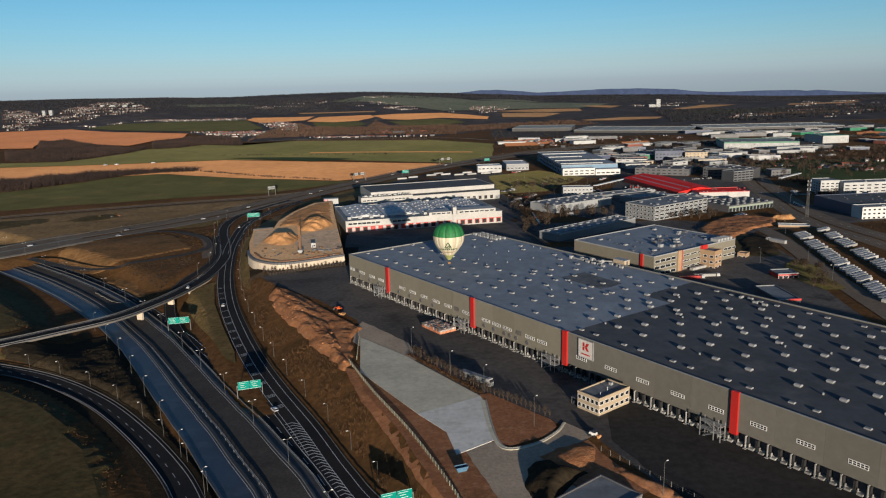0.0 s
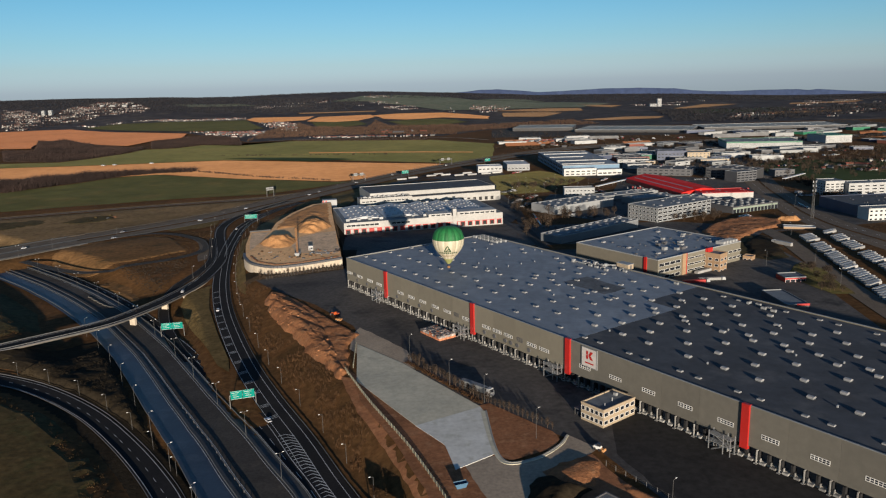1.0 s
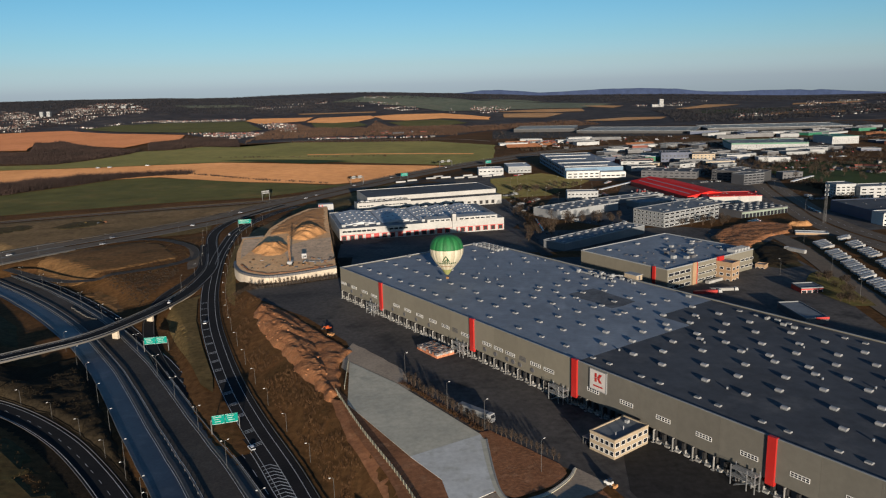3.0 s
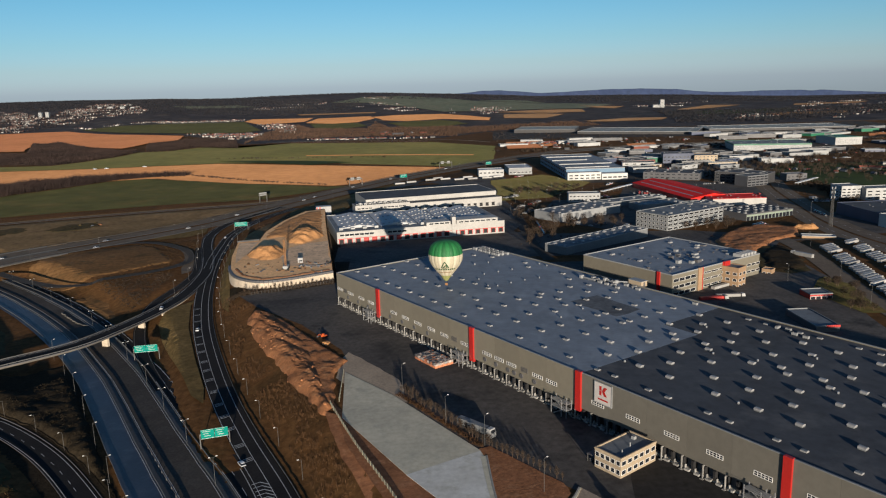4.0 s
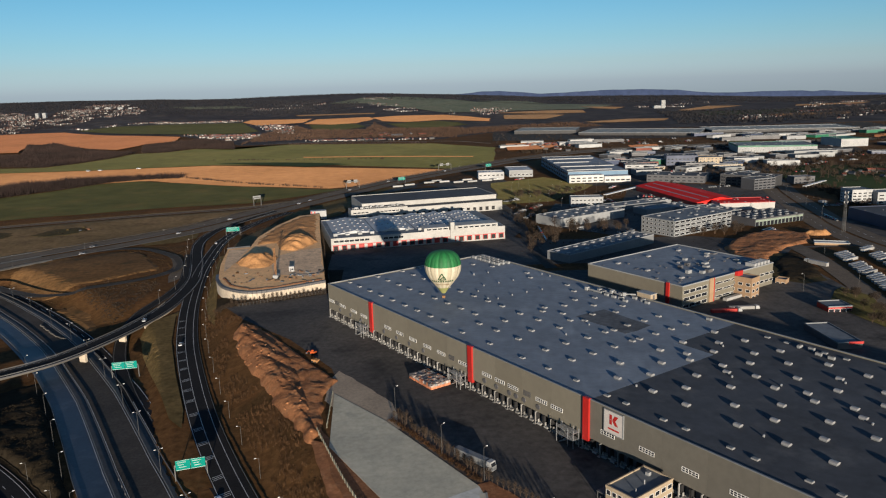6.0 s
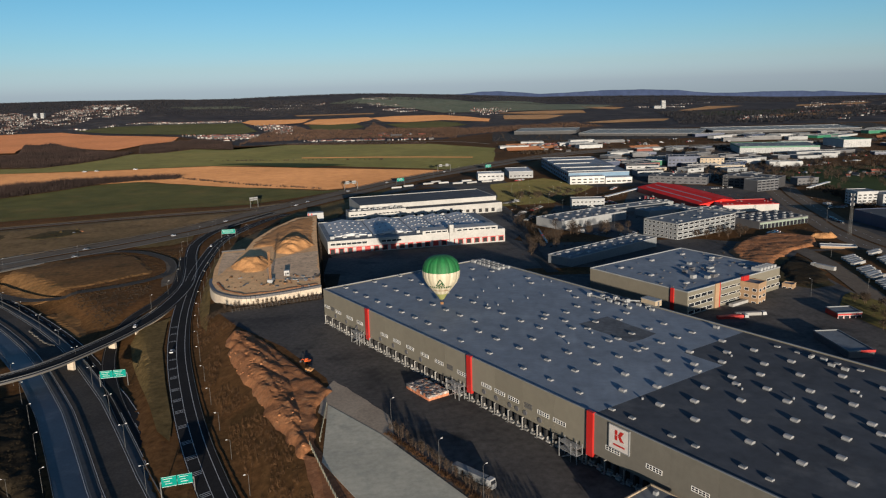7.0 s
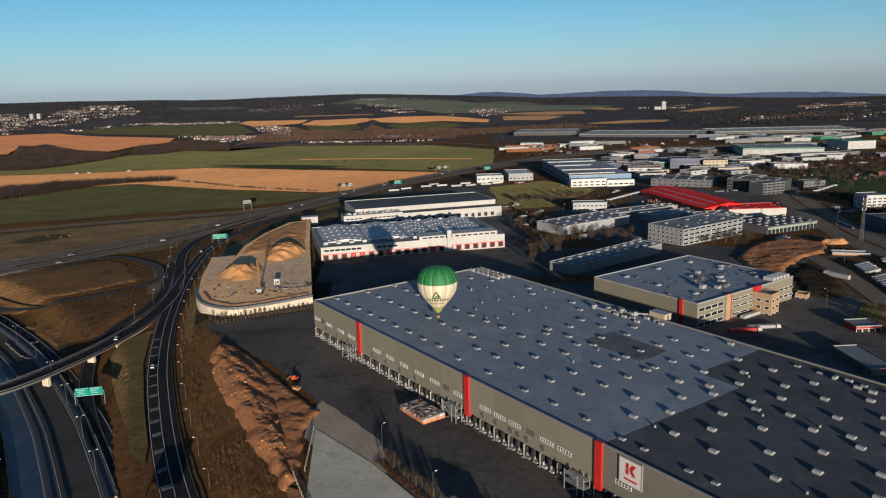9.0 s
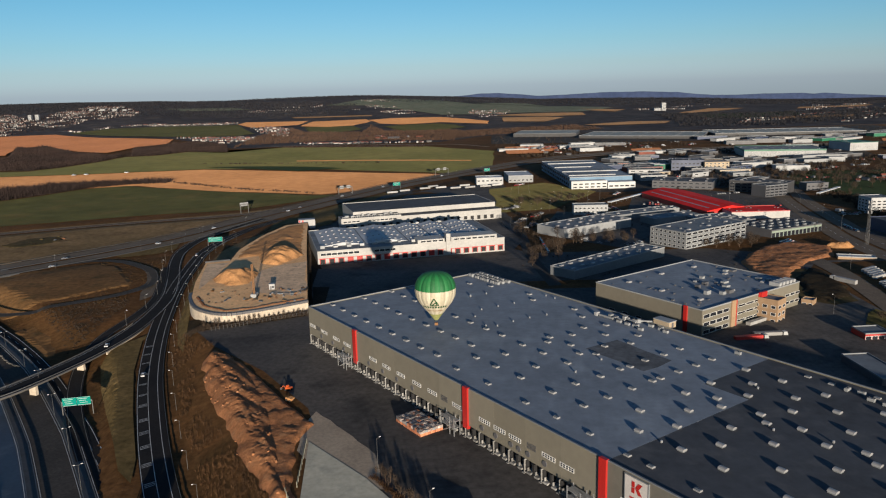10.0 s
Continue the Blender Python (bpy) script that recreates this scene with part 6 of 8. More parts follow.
for o in (-23.2, 22.8):
    part("parapet", ribbon(mo, o, o + 0.4, 0.8, None, 1.0), M["clad_dark"], mbr)
for k in range(6):
    j = mj0 + int((mj1 - mj0) * 0.62)
    d_ = mn[j + 1] - mn[j]
    o = part("pier", MB().box(-0.8, -20 + k * 8, -6.5, 0.8, -18 + k * 8, -1.4), M["gabion"], mbr)
    o.matrix_basis = pose(mn[j, 0], mn[j, 1], mn[j, 2], 0, 0, math.degrees(math.atan2(d_[1], d_[0])))

# ---- guard rails ----
seen_ = (med[:, 1] > 120) & (med[:, 1] < 640)
vis, gr_v, dl_v = med[seen_], gr_[seen_], dl[seen_]
gr = thing("guard_rail", "steel guard rails along the highway", "guard rail", group="guard rails")
for o, mt, hgt in ((-2.6, "pole", 0.85), (0.6, "dgrey", 1.0), (gr_v + 0.2, "pole", 0.85), (dl_v - 0.4, "pole", 0.8), (-12.9, "pole", 0.8)):
    part("rail", ribbon(vis, o, o + 0.22, hgt, None, 0.4), M[mt], gr)
pm = MB()
for i in range(0, len(vis) - 1, 2):
    if vis[i, 1] < 300:
        d_ = (vis[i + 1] - vis[i])[:2]
        d_ /= np.linalg.norm(d_)
        nr = np.array([d_[1], -d_[0]])
        p_ = vis[i, :2] + nr * 0.6
        pm.box(p_[0] - 0.12, p_[1] - 0.12, vis[i, 2] - 0.1, p_[0] + 0.12, p_[1] + 0.12, vis[i, 2] + 0.9)
tagged(part("rail_posts", pm, M["dgrey"], gr), kind="stuff")
gr2 = thing("guard_rail", "steel guard rail along the slip road", "guard rail", group="guard rails")
part("rail", ribbon(rmp[(rmp[:, 1] > 190) & (rmp[:, 1] < 760)], 8.1, 8.25, 0.75, None, 0.35), M["pole"], gr2)
gr3 = thing("guard_rail", "steel guard rail along the loop road", "guard rail", group="guard rails")
for o in (-5.0, 4.85):
    part("rail", ribbon(lp, o, o + 0.14, 0.75, None, 0.35), M["dgrey"], gr3)
gr4 = thing("guard_rail", "steel guard rail along the motorway", "guard rail", group="guard rails")
for o in (-21.5, -0.4, 0.2, 21.3):
    part("rail", ribbon(mn, o, o + 0.2, 0.85, None, 0.35), M["clad_dark"], gr4)

bs = thing("barrier_stack", "zigzag of pale concrete barrier blocks on the empty carriageway", "barrier")
bz = [(-236, 489), (-229, 481), (-222, 473.5), (-216, 467), (-211, 463), (-207, 461)]
for (x0, y0), (x1, y1) in zip(bz, bz[1:]):
    for k in range(3):
        o = part("block", MB().box(-1.3, -0.35, 0, 1.3, 0.35, 0.5, 0.1), M["concrete_old"], bs)
        u = (k + 0.5) / 3
        o.matrix_basis = pose(x0 + (x1 - x0) * u, y0 + (y1 - y0) * u, -12.9, 0, 0, math.degrees(math.atan2(y1 - y0, x1 - x0)) + (18 if k % 2 else -14))
# ---- gore markings between the highway and the slip road ----
d_m = np.gradient(med[:, :2], axis=0)
d_m /= np.linalg.norm(d_m, axis=1)[:, None]
right_edge = med[:, :2] + np.stack([d_m[:, 1], -d_m[:, 0]], 1) * (dn - 0.4)[:, None]
d_r = np.gradient(rmp[:, :2], axis=0)
d_r /= np.linalg.norm(d_r, axis=1)[:, None]
left_edge = rmp[:, :2] - np.stack([d_r[:, 1], -d_r[:, 0]], 1) * -1.9


def edge_at(line, y):
    o = np.argsort(line[:, 1])
    return np.array([np.interp(y, line[o, 1], line[o, 0]), y])


def z_at(y):
    o = np.argsort(rmp[:, 1])
    return float(np.interp(y, rmp[o, 1], rmp[o, 2]))


pav, ys_ = MB(), np.arange(150, 291, 3.0)
for y0, y1 in zip(ys_, ys_[1:]):
    q = [edge_at(right_edge, y0), edge_at(left_edge, y0), edge_at(left_edge, y1), edge_at(right_edge, y1)]
    pav.add([(*p_, z_at(p_[1]) + 0.04) for p_ in q], [(0, 1, 2, 3)])
gore = thing("road_gore", "dark asphalt gore with white chevrons", "road", kind="structure")
part("paving", pav, M["asphalt"], gore)
for y in np.arange(178, 268, 2.3):
    a, b = edge_at(right_edge, y - 1.5), edge_at(left_edge, y - 1.5)
    m_ = (a + b) / 2 + np.array([-0.5, 1.6])
    for p_, q_ in ((a, m_), (m_, b)):
        u = (q_ - p_)
        if np.linalg.norm(u) < 0.6:
            continue
        w_ = np.array([0, 0.42])
        z = z_at(y) + 0.11
        part("chevron", MB().add([(*p_, z), (*q_, z), (*(q_ + w_), z), (*(p_ + w_), z)], [(0, 1, 2, 3)]), M["line"], gore)
for i, y in enumerate(np.arange(282, 470, 12.5)):
    j = int(np.argmin(abs(rmp[:, 1] - y)))
    nr = np.array([d_r[j, 1], -d_r[j, 0]])
    for k in range(3 if y < 400 else 2):
        c = rmp[j, :2] + d_r[j] * (k * 1.1)
        p_, q_ = c + nr * 1.5, c - nr * 1.9 - d_r[j] * 0.8
        w_ = d_r[j] * 0.3
        z = rmp[j, 2] + 0.12
        part("chevron", MB().add([(*p_, z), (*(p_ + w_), z), (*(q_ + w_), z), (*q_, z)], [(0, 1, 2, 3)]), M["line"], gore)


# ---- street lamps ----
def lamp(m, first=None, arms=1, h=10.0):
    if first:
        return copy_thing(first, m)
    t = thing("street_lamp", "slim grey street lamp beside the road" if arms == 1 else "tall double armed street lamp", "street lamp", m, "street lamps")
    part("pole", MB().tube((0, 0, -0.6), (0, 0, h), 0.065, 0.04), M["pole"], t)
    for s in ((1,) if arms == 1 else (1, -1)):
        part("arm", MB().tube((0, 0, h), (1.3 * s, 0, h + 0.3), 0.04, k=5), M["pole"], t)
        part("head", MB().box(1.2 * s - 0.32, -0.14, h + 0.25, 1.2 * s + 0.32, 0.14, h + 0.42, 0.05), M["frame_w"], t)
    return t


def along(line, off, step, y0, y1, arms, h, turn=0):
    d = np.gradient(line[:, :2], axis=0)
    d /= np.linalg.norm(d, axis=1)[:, None]
    s = np.r_[0, np.cumsum(np.linalg.norm(np.diff(line[:, :2], axis=0), axis=1))]
    first = None
    for k in np.arange(step * 0.4, s[-1], step):
        j = int(np.searchsorted(s, k))
        p_ = line[j, :2] + np.array([d[j, 1], -d[j, 0]]) * off
        if not y0 < p_[1] < y1:
            continue
        z = land1(*p_)
        a = math.degrees(math.atan2(-d[j, 0], d[j, 1])) + turn
        q = lamp(pose(p_[0], p_[1], z, 0, 0, a), first, arms, h)
        first = first or q


along(rmp, 12.5, 27, 215, 760, 1, 7.5, 180)
along(med, -15.5, 32, 200, 420, 1, 10.5)
along(med, 13.2, 38, 190, 620, 2, 10.5)
along(lp, -7, 24, 215, 360, 1, 7.5)
along(dck, -7.5, 34, 480, 800, 1, 9)
along(mn, 23, 60, 600, 1300, 1, 10)
for x, y in ((90, 880), (102, 905), (118, 860), (84, 930), (128, 900), (140, 930), (96, 965), (110, 985), (78, 815), (92, 780), (150, 700), (176, 690), (214, 668), (262, 560), (236, 470), (226, 420), (205, 470)):
    lamp(pose(x, y, land1(x, y), 0, 0, random.uniform(0, 360)), None, 1, 10.0)
for x, y in ((-15.4, 323), (1.7, 291), (14.7, 274.5), (30.5, 244), (62, 196)):
    lamp(pose(x, y, 0, 0, 0, 35), None, 1, 11.0)

# ---- fence ----
fl = spline([(-42.5, 311, 0), (-29.2, 277.4, 0), (-14.4, 244.3, 0), (-5, 220, 0), (2.5, 198, 0), (9, 175, 0)], 2.5)
fe = thing("fence", "weathered slatted fence along the slab", "fence")
sl_me = MB()
for k in range(4):
    sl_me.box(-1.25, -0.04, 0.16 + k * 0.36, 1.25, 0.04, 0.30 + k * 0.36)
sl_me = sl_me.mesh("fence_panel", M["fence"])
fp_me = MB().box(-0.12, -0.12, -0.6, 0.12, 0.12, 1.5).mesh("post", M["fence"])
for a, b in zip(fl, fl[1:]):
    ang = math.degrees(math.atan2(b[1] - a[1], b[0] - a[0]))
    c = (a + b) / 2
    part("fence_panel", sl_me, None, fe).matrix_basis = pose(c[0], c[1], 0.3, 0, 0, ang)
    part("post", fp_me, None, fe).matrix_basis = pose(a[0], a[1], 0.3, 0, 0, ang)

# kerb round the soil island
ks = spline([(14.9, 267, 0.1), (15.9, 244.7, 0.1), (17.5, 232, 0.1), (20.9, 228, 0.1), (29.8, 231.4, 0.1), (37.7, 239.3, 0.1), (41.3, 246, 0.1)], 1.0)
kb = thing("kerb", "pale concrete kerb round a soil island", "kerb", kind="structure")
for i in range(0, len(ks) - 1):
    part("kerb_stone", ribbon(ks[i:i + 2] * np.array([1, 1, 1]), -0.25, 0.25, 0.3, None, 0.35), M["kerb"], kb)
part("footpath", ribbon(ks, 0.27, np.interp(np.arange(len(ks)), [0, len(ks) * 0.5, len(ks)], [2.2, 1.5, 0.6]), 0.2, None, 0.3), M["concrete"], kb, "pale concrete footpath")

sb = thing("site_barrier", "pale timber barrier between spoil and slab", "barrier")
bl0, bl1 = Vector((-41.5, 343, 0.2)), Vector((-39.5, 314, 0.2))
for k in range(9):
    q = bl0.lerp(bl1, k / 8)
    part("post", MB().box(q.x - 0.09, q.y - 0.09, -0.3, q.x + 0.09, q.y + 0.09, 1.9), M["fence"], sb)
for z in (0.7, 1.3, 1.8):
    part("rail", MB().tube((bl0.x, bl0.y, z), (bl1.x, bl1.y, z), 0.07, k=5), M["fence"], sb)
dp = thing("dumper", "small yellow dumper parked by the spoil", "dumper", pose(-54, 377.5, 0.9, 0, 0, -35))
part("skip", MB().add([(-0.2, -0.8, 0.7), (1.4, -0.8, 0.7), (1.4, 0.8, 0.7), (-0.2, 0.8, 0.7), (-0.5, -1.0, 1.6), (1.9, -1.0, 1.5), (1.9, 1.0, 1.5), (-0.5, 1.0, 1.6)], [(3, 2, 1, 0), (4, 5, 6, 7), (0, 1, 5, 4), (1, 2, 6, 5), (2, 3, 7, 6), (3, 0, 4, 7)]), M["sand"], dp)
part("chassis", MB().box(-1.8, -0.6, 0.4, 1.2, 0.6, 0.75, 0.05).box(-1.8, -0.6, 0.75, -0.8, 0.6, 1.3, 0.1), M["sand"], dp)

# ---- trucks, trailers and stacks ----
def wheel(x, y, r=0.5, w=0.35):
    mb = MB()
    k = 12
    vs = [(x + r * math.cos(6.28319 * i / k), y + o, r + r * math.sin(6.28319 * i / k)) for o in (-w / 2, w / 2) for i in range(k)]
    return mb.add(vs, [tuple(range(k))[::-1], tuple(range(k, 2 * k))] + [(i, (i + 1) % k, k + (i + 1) % k, k + i) for i in range(k)])


def lorry(m, first=None, cab=True, label="white articulated lorry with box trailer", body="truck", name="lorry", group=""):
    if first:
        return copy_thing(first, m)
    t = thing(name, label, "lorry" if cab else "trailer", m, group)
    part("box_body", MB().box(0, -1.22, 1.15, 13.4, 1.22, 3.5 if cab else 2.9, 0.25 if not cab else 0.06), M[body], t)
    part("chassis", MB().box(0.2, -0.5, 0.8, 13.2, 0.5, 1.15), M["dgrey"], t)
    for x in (1.6, 2.9, 4.2):
        for y in (-1.0, 1.0):
            part("wheel", wheel(x, y), M["tyre"], t)
    if cab:
        part("cab", MB().add([(14.0, -1.22, 0.6), (16.2, -1.22, 0.6), (16.2, 1.22, 0.6), (14.0, 1.22, 0.6), (14.0, -1.2, 3.6), (15.7, -1.2, 3.6), (15.7, 1.2, 3.6), (14.0, 1.2, 3.6), (16.2, -1.22, 2.0), (16.2, 1.22, 2.0)],
                             [(3, 2, 1, 0), (4, 5, 6, 7), (0, 1, 8, 5, 4), (2, 3, 7, 6, 9), (1, 2, 9, 8), (8, 9, 6, 5), (3, 0, 4, 7)]), M["white"], t)
        part("windscreen", MB().add([(16.16, -1.05, 2.15), (16.16, 1.05, 2.15), (15.84, 1.05, 3.2), (15.84, -1.05, 3.2)], [(0, 1, 2, 3)]), M["glass"], t).location = (0.05, 0, 0.03)
        for x in (12.2, 15.2):
            for y in (-1.0, 1.0):
                part("wheel", wheel(x, y), M["tyre"], t)
    else:
        part("landing_leg", MB().box(11.2, -0.9, 0, 11.4, -0.7, 1.1).box(11.2, 0.7, 0, 11.4, 0.9, 1.1), M["dgrey"], t)
    return t


lorry(pose(6.5, 290.5, 0.06, 0, 0, -45), label="grey articulated lorry parked by bare shrubs", body="mgrey")
sheet("pavement_lorry_park", [(236, 560), (262, 588), (300, 590), (312, 560), (304, 440), (296, 340), (205, 330), (214, 400), (232, 470)], M["yard"], "dark asphalt lorry park", "pavement", flat=-1.0, up=0.06)
first = lorry(pose(265.5, 552, -0.94, 0, 0, 33), None, False, "white box trailer parked in a long row", name="trailer", group="trailers in the lorry park")
for k in [q for q in range(1, 42) if q not in (5, 6, 13, 24, 33)]:
    lorry(pose(265.5 - 0.82 * k + random.uniform(-0.7, 0.7), 552 - 4.25 * k, -0.94, 0, 0, 33 + random.uniform(-1.5, 1.5)), first)
for k in [q for q in range(36) if q not in (2, 3, 8, 14, 15, 22)]:
    lorry(pose(290 - 0.82 * k + random.uniform(-0.7, 0.7), 566 - 4.6 * k, -0.94, 0, 0, 33 + random.uniform(-1.5, 1.5)), first)
for x, y, a in ((-60, 1022, 20), (-45, 1033, 25), (-20, 1030, 15), (0, 1026, 20), (18, 1018, 20), (36, 1020, 25), (55, 1028, 10), (70, 1036, 20), (-10, 1045, 20), (30, 1040, 20)):
    lorry(pose(x, y, land1(x, y) + 0.3, 0, 0, a), first)
# stack of crates by the loading bay
cr = thing("crate_stack", "big stack of grey and orange crates in the yard", "crates", WH @ pose(100.5, -12.5, 0.06))
cms = [MB().box(-0.6, -0.5, 0, 0.6, 0.5, h_, 0.05).mesh("crate", M[k_]) for h_, k_ in ((1.0, "crate"), (1.0, "crate_orange"), (0.85, "lgrey"), (0.7, "crate"), (1.15, "dgrey"))]
for a in range(13):
    for b in range(9):
        for c in range(2):
            if c < 2 and 0 < a < 12 and 0 < b < 8 and c == 0:
                continue
            o = part("crate", cms[1] if c == 0 or random.random() < 0.12 else random.choice((cms[0], cms[0], cms[2], cms[3], cms[4])), None, cr)
            o.location = (a * 1.25 + random.uniform(-0.06, 0.06), b * 1.05 + random.uniform(-0.05, 0.05), c * 1.02)


def car(m, first=None, paint="palegrey"):
    if first:
        return copy_thing(first, m)
    t = thing("car", "small parked or passing car with dark windows", "car", m, "cars")
    part("body", MB().add([(-2.1, -0.85, 0.35), (2.1, -0.85, 0.35), (2.1, 0.85, 0.35), (-2.1, 0.85, 0.35), (-2.15, -0.82, 0.9), (2.1, -0.8, 0.8), (2.1, 0.8, 0.8), (-2.15, 0.82, 0.9)], [(3, 2, 1, 0), (4, 5, 6, 7), (0, 1, 5, 4), (1, 2, 6, 5), (2, 3, 7, 6), (3, 0, 4, 7)]), M[paint], t)
    part("cabin", MB().add([(-1.9, -0.78, 0.88), (1.0, -0.78, 0.85), (1.0, 0.78, 0.85), (-1.9, 0.78, 0.88), (-1.4, -0.62, 1.42), (0.2, -0.62, 1.45), (0.2, 0.62, 1.45), (-1.4, 0.62, 1.42)], [(4, 5, 6, 7), (0, 1, 5, 4), (1, 2, 6, 5), (2, 3, 7, 6), (3, 0, 4, 7)]), M["glass"], t)
    part("roof", MB().box(-1.4, -0.62, 1.42, 0.2, 0.62, 1.48), M[paint], t)
    for x in (-1.3, 1.35):
        for y in (-0.75, 0.75):
            part("wheel", wheel(x, y, 0.33, 0.2), M["tyre"], t)
    return t


for sx, sy, sa, lab, bd in ((8.0, -12.5, -28, "red trailer beside the office hall", "red"), (19.5, -14.5, -32, "white lorry parked by the offices", "truck"), (31.1, -4, 0, "white trailer backed to the office hall", "truck")):
    lorry(pose(128, 442, -1.9, 0, 0, 34.4) @ pose(sx, sy, 0, 0, 0, sa), label=lab, body=bd)
cars = [car(pose(-69.5, 281, -8.3, 0, 0, 124))]
for k, (x, y, z) in enumerate(((-300, 662, -7.9), (-285, 690, -7.9), (-345, 628, -7.9), (-240, 742, -8), (-205, 812, -8.2), (-160, 905, -8.3), (-150, 928, -8.3), (-105, 1010, -8.4), (-60, 1085, -8.4), (20, 1195, -8.4), (-166, 470, -6.5), (-190, 690, -7.9), (-132, 430, -7.5))):
    car(pose(x + random.uniform(-12, 12) * (k < 10), y, z, 0, 0, 55 if k < 10 else 100), cars[0])
for x, y in ((-599.5, 1343), (-581.4, 1348), (-520.4, 1361)):
    car(pose(x, y, land1(x, y) + 0.5, 0, 0, 10) @ Matrix.Scale(1.6, 4), cars[0])
far_cars = []
for paint in ("palegrey", "dgrey", "red", "white"):
    t = thing("car", "small parked car seen from afar", "car", pose(0, 0, 0), "parked cars")
    part("body", MB().box(-2.1, -0.85, 0.25, 2.1, 0.85, 0.9, 0.12), M[paint], t)
    part("cabin", MB().add([(-1.9, -0.78, 0.88), (1.0, -0.78, 0.88), (1.0, 0.78, 0.88), (-1.9, 0.78, 0.88), (-1.4, -0.62, 1.45), (0.2, -0.62, 1.45), (0.2, 0.62, 1.45), (-1.4, 0.62, 1.45)], [(4, 5, 6, 7), (0, 1, 5, 4), (1, 2, 6, 5), (2, 3, 7, 6), (3, 0, 4, 7)]), M["glass"], t)
    far_cars.append(t)
PARKS = ((84, 640, 0.5, 22, 78), (112, 742, 5.0, 14, 120), (112, 752, 5.0, 12, 120), (255, 642, 3.2, 14, 35), (258, 650, 3.2, 12, 35), (338, 690, 1.4, 12, 70), (200, 935, 5.5, 14, 10), (100, 1040, 5.5, 10, 20), (420, 770, 5.5, 8, 5))
for n_, (x0, y0, dx, cnt, ang) in enumerate(PARKS):
    for k in range(cnt):
        if random.random() < 0.25:
            continue
        x, y = x0 + dx * k * math.cos(radians(ang - 90 if dx > 2 else ang)) * 0.6, y0 + 3.0 * k * (0.9 if dx < 2 else 0.35)
        m_ = pose(x, y, land1(x, y) + 0.12, 0, 0, ang + random.uniform(-4, 4))
        if far_cars and n_ == 0 and k < 4 and far_cars[k].location.length < 0.1:
            far_cars[k].matrix_basis = m_
        else:
            copy_thing(random.choice(far_cars), m_)
for k, t in enumerate(far_cars):
    if t.location.length < 0.1:
        t.matrix_basis = pose(150 + 6 * k, 936, land1(150 + 6 * k, 936) + 0.12, 0, 0, 100)
ex = thing("excavator", "small orange excavator beside the spoil heap", "excavator", pose(-57.1, 390.4, 0.06, 0, 0, 160) @ Matrix.Scale(0.72, 4))
for y in (-1.3, 0.7):
    part("track", MB().box(-1.9, y, 0, 1.9, y + 0.6, 0.8, 0.25), M["tyre"], ex)
part("house", MB().box(-1.9, -1.3, 0.8, 1.3, 1.3, 1.9, 0.2), M["orange"], ex)
part("cab", MB().box(0.1, -1.2, 1.8, 1.4, 0.1, 2.6, 0.15), M["orange"], ex)
part("pane", MB().box(0.3, -1.22, 1.95, 1.2, -1.19, 2.4), M["glass"], ex)
part("boom", MB().tube((1.2, 0.4, 1.5), (3.0, 0.4, 2.3), 0.22, 0.16, 6).tube((3.0, 0.4, 2.3), (4.4, 0.4, 1.0), 0.16, 0.12, 6), M["orange"], ex)
part("bucket", MB().box(4.0, -0.1, 0.1, 4.9, 0.9, 1.1, 0.2), M["dgrey"], ex)
sk_ = thing("skip", "blue steel skip standing beside the slab", "skip", pose(4, 214, 0.15, 0, 0, 20))
part("tub", MB().add([(-1.4, -0.8, 0), (1.4, -0.8, 0), (1.4, 0.8, 0), (-1.4, 0.8, 0), (-2.1, -1.0, 1.6), (2.1, -1.0, 1.6), (2.1, 1.0, 1.6), (-2.1, 1.0, 1.6)], [(3, 2, 1, 0), (0, 1, 5, 4), (1, 2, 6, 5), (2, 3, 7, 6), (3, 0, 4, 7)]), M["blue"], sk_)

# soil mounds, posts and a small loader by the gate
heap("soil_mound", [(26.5, 216.5), (31, 222.5), (34.8, 228), (42.8, 232), (49.5, 229), (49.5, 218), (45, 211.5), (35.4, 211.5)], 1.1, M["dirt"], "low reddish soil mound by the gate", "soil mound", step=0.8, base=0.15, rough=0.0, soft=6)
heap("soil_mound", [(49.5, 216), (53, 216), (60, 208), (67, 200), (72, 190), (66, 190), (59, 197), (51, 208)], 1.5, M["soil"], "long mound of brown earth beside the shed", "soil mound", step=0.7, base=0.05, rough=0.3, soft=4)
# this mound's near-black colour paints the shade it lies in
heap("soil_mound", [(22, 208), (23.5, 215), (27, 219.5), (32, 220), (38, 216.5), (46, 211), (40, 206), (36, 199), (33, 186), (26, 186), (22, 198)], 3.2, M["thicket"], "round earth mound beside the drive, its shade in the dark colour", "soil mound", step=0.8, base=0.05, rough=0.02, soft=8)
heap("soil_mound", disc(70, 192, 5, 4), 1.4, M["soil"], "small mound of yellow brown earth", "soil mound", step=0.7, base=0.05, rough=0.6, soft=4)
ld = thing("wheel_loader", "small yellow wheel loader parked by the mound", "loader", pose(49.8, 235, 0.1, 0, 0, -40))
part("body", MB().box(-1.6, -0.7, 0.5, 0.9, 0.7, 1.5, 0.15), M["line"], ld)
part("cab", MB().box(-0.5, -0.6, 1.5, 0.6, 0.6, 2.4, 0.12), M["glass"], ld)
part("bucket", MB().box(1.6, -0.9, 0.1, 2.3, 0.9, 0.9, 0.15).box(0.8, -0.5, 0.6, 1.7, -0.3, 0.9).box(0.8, 0.3, 0.6, 1.7, 0.5, 0.9), M["sand"], ld)
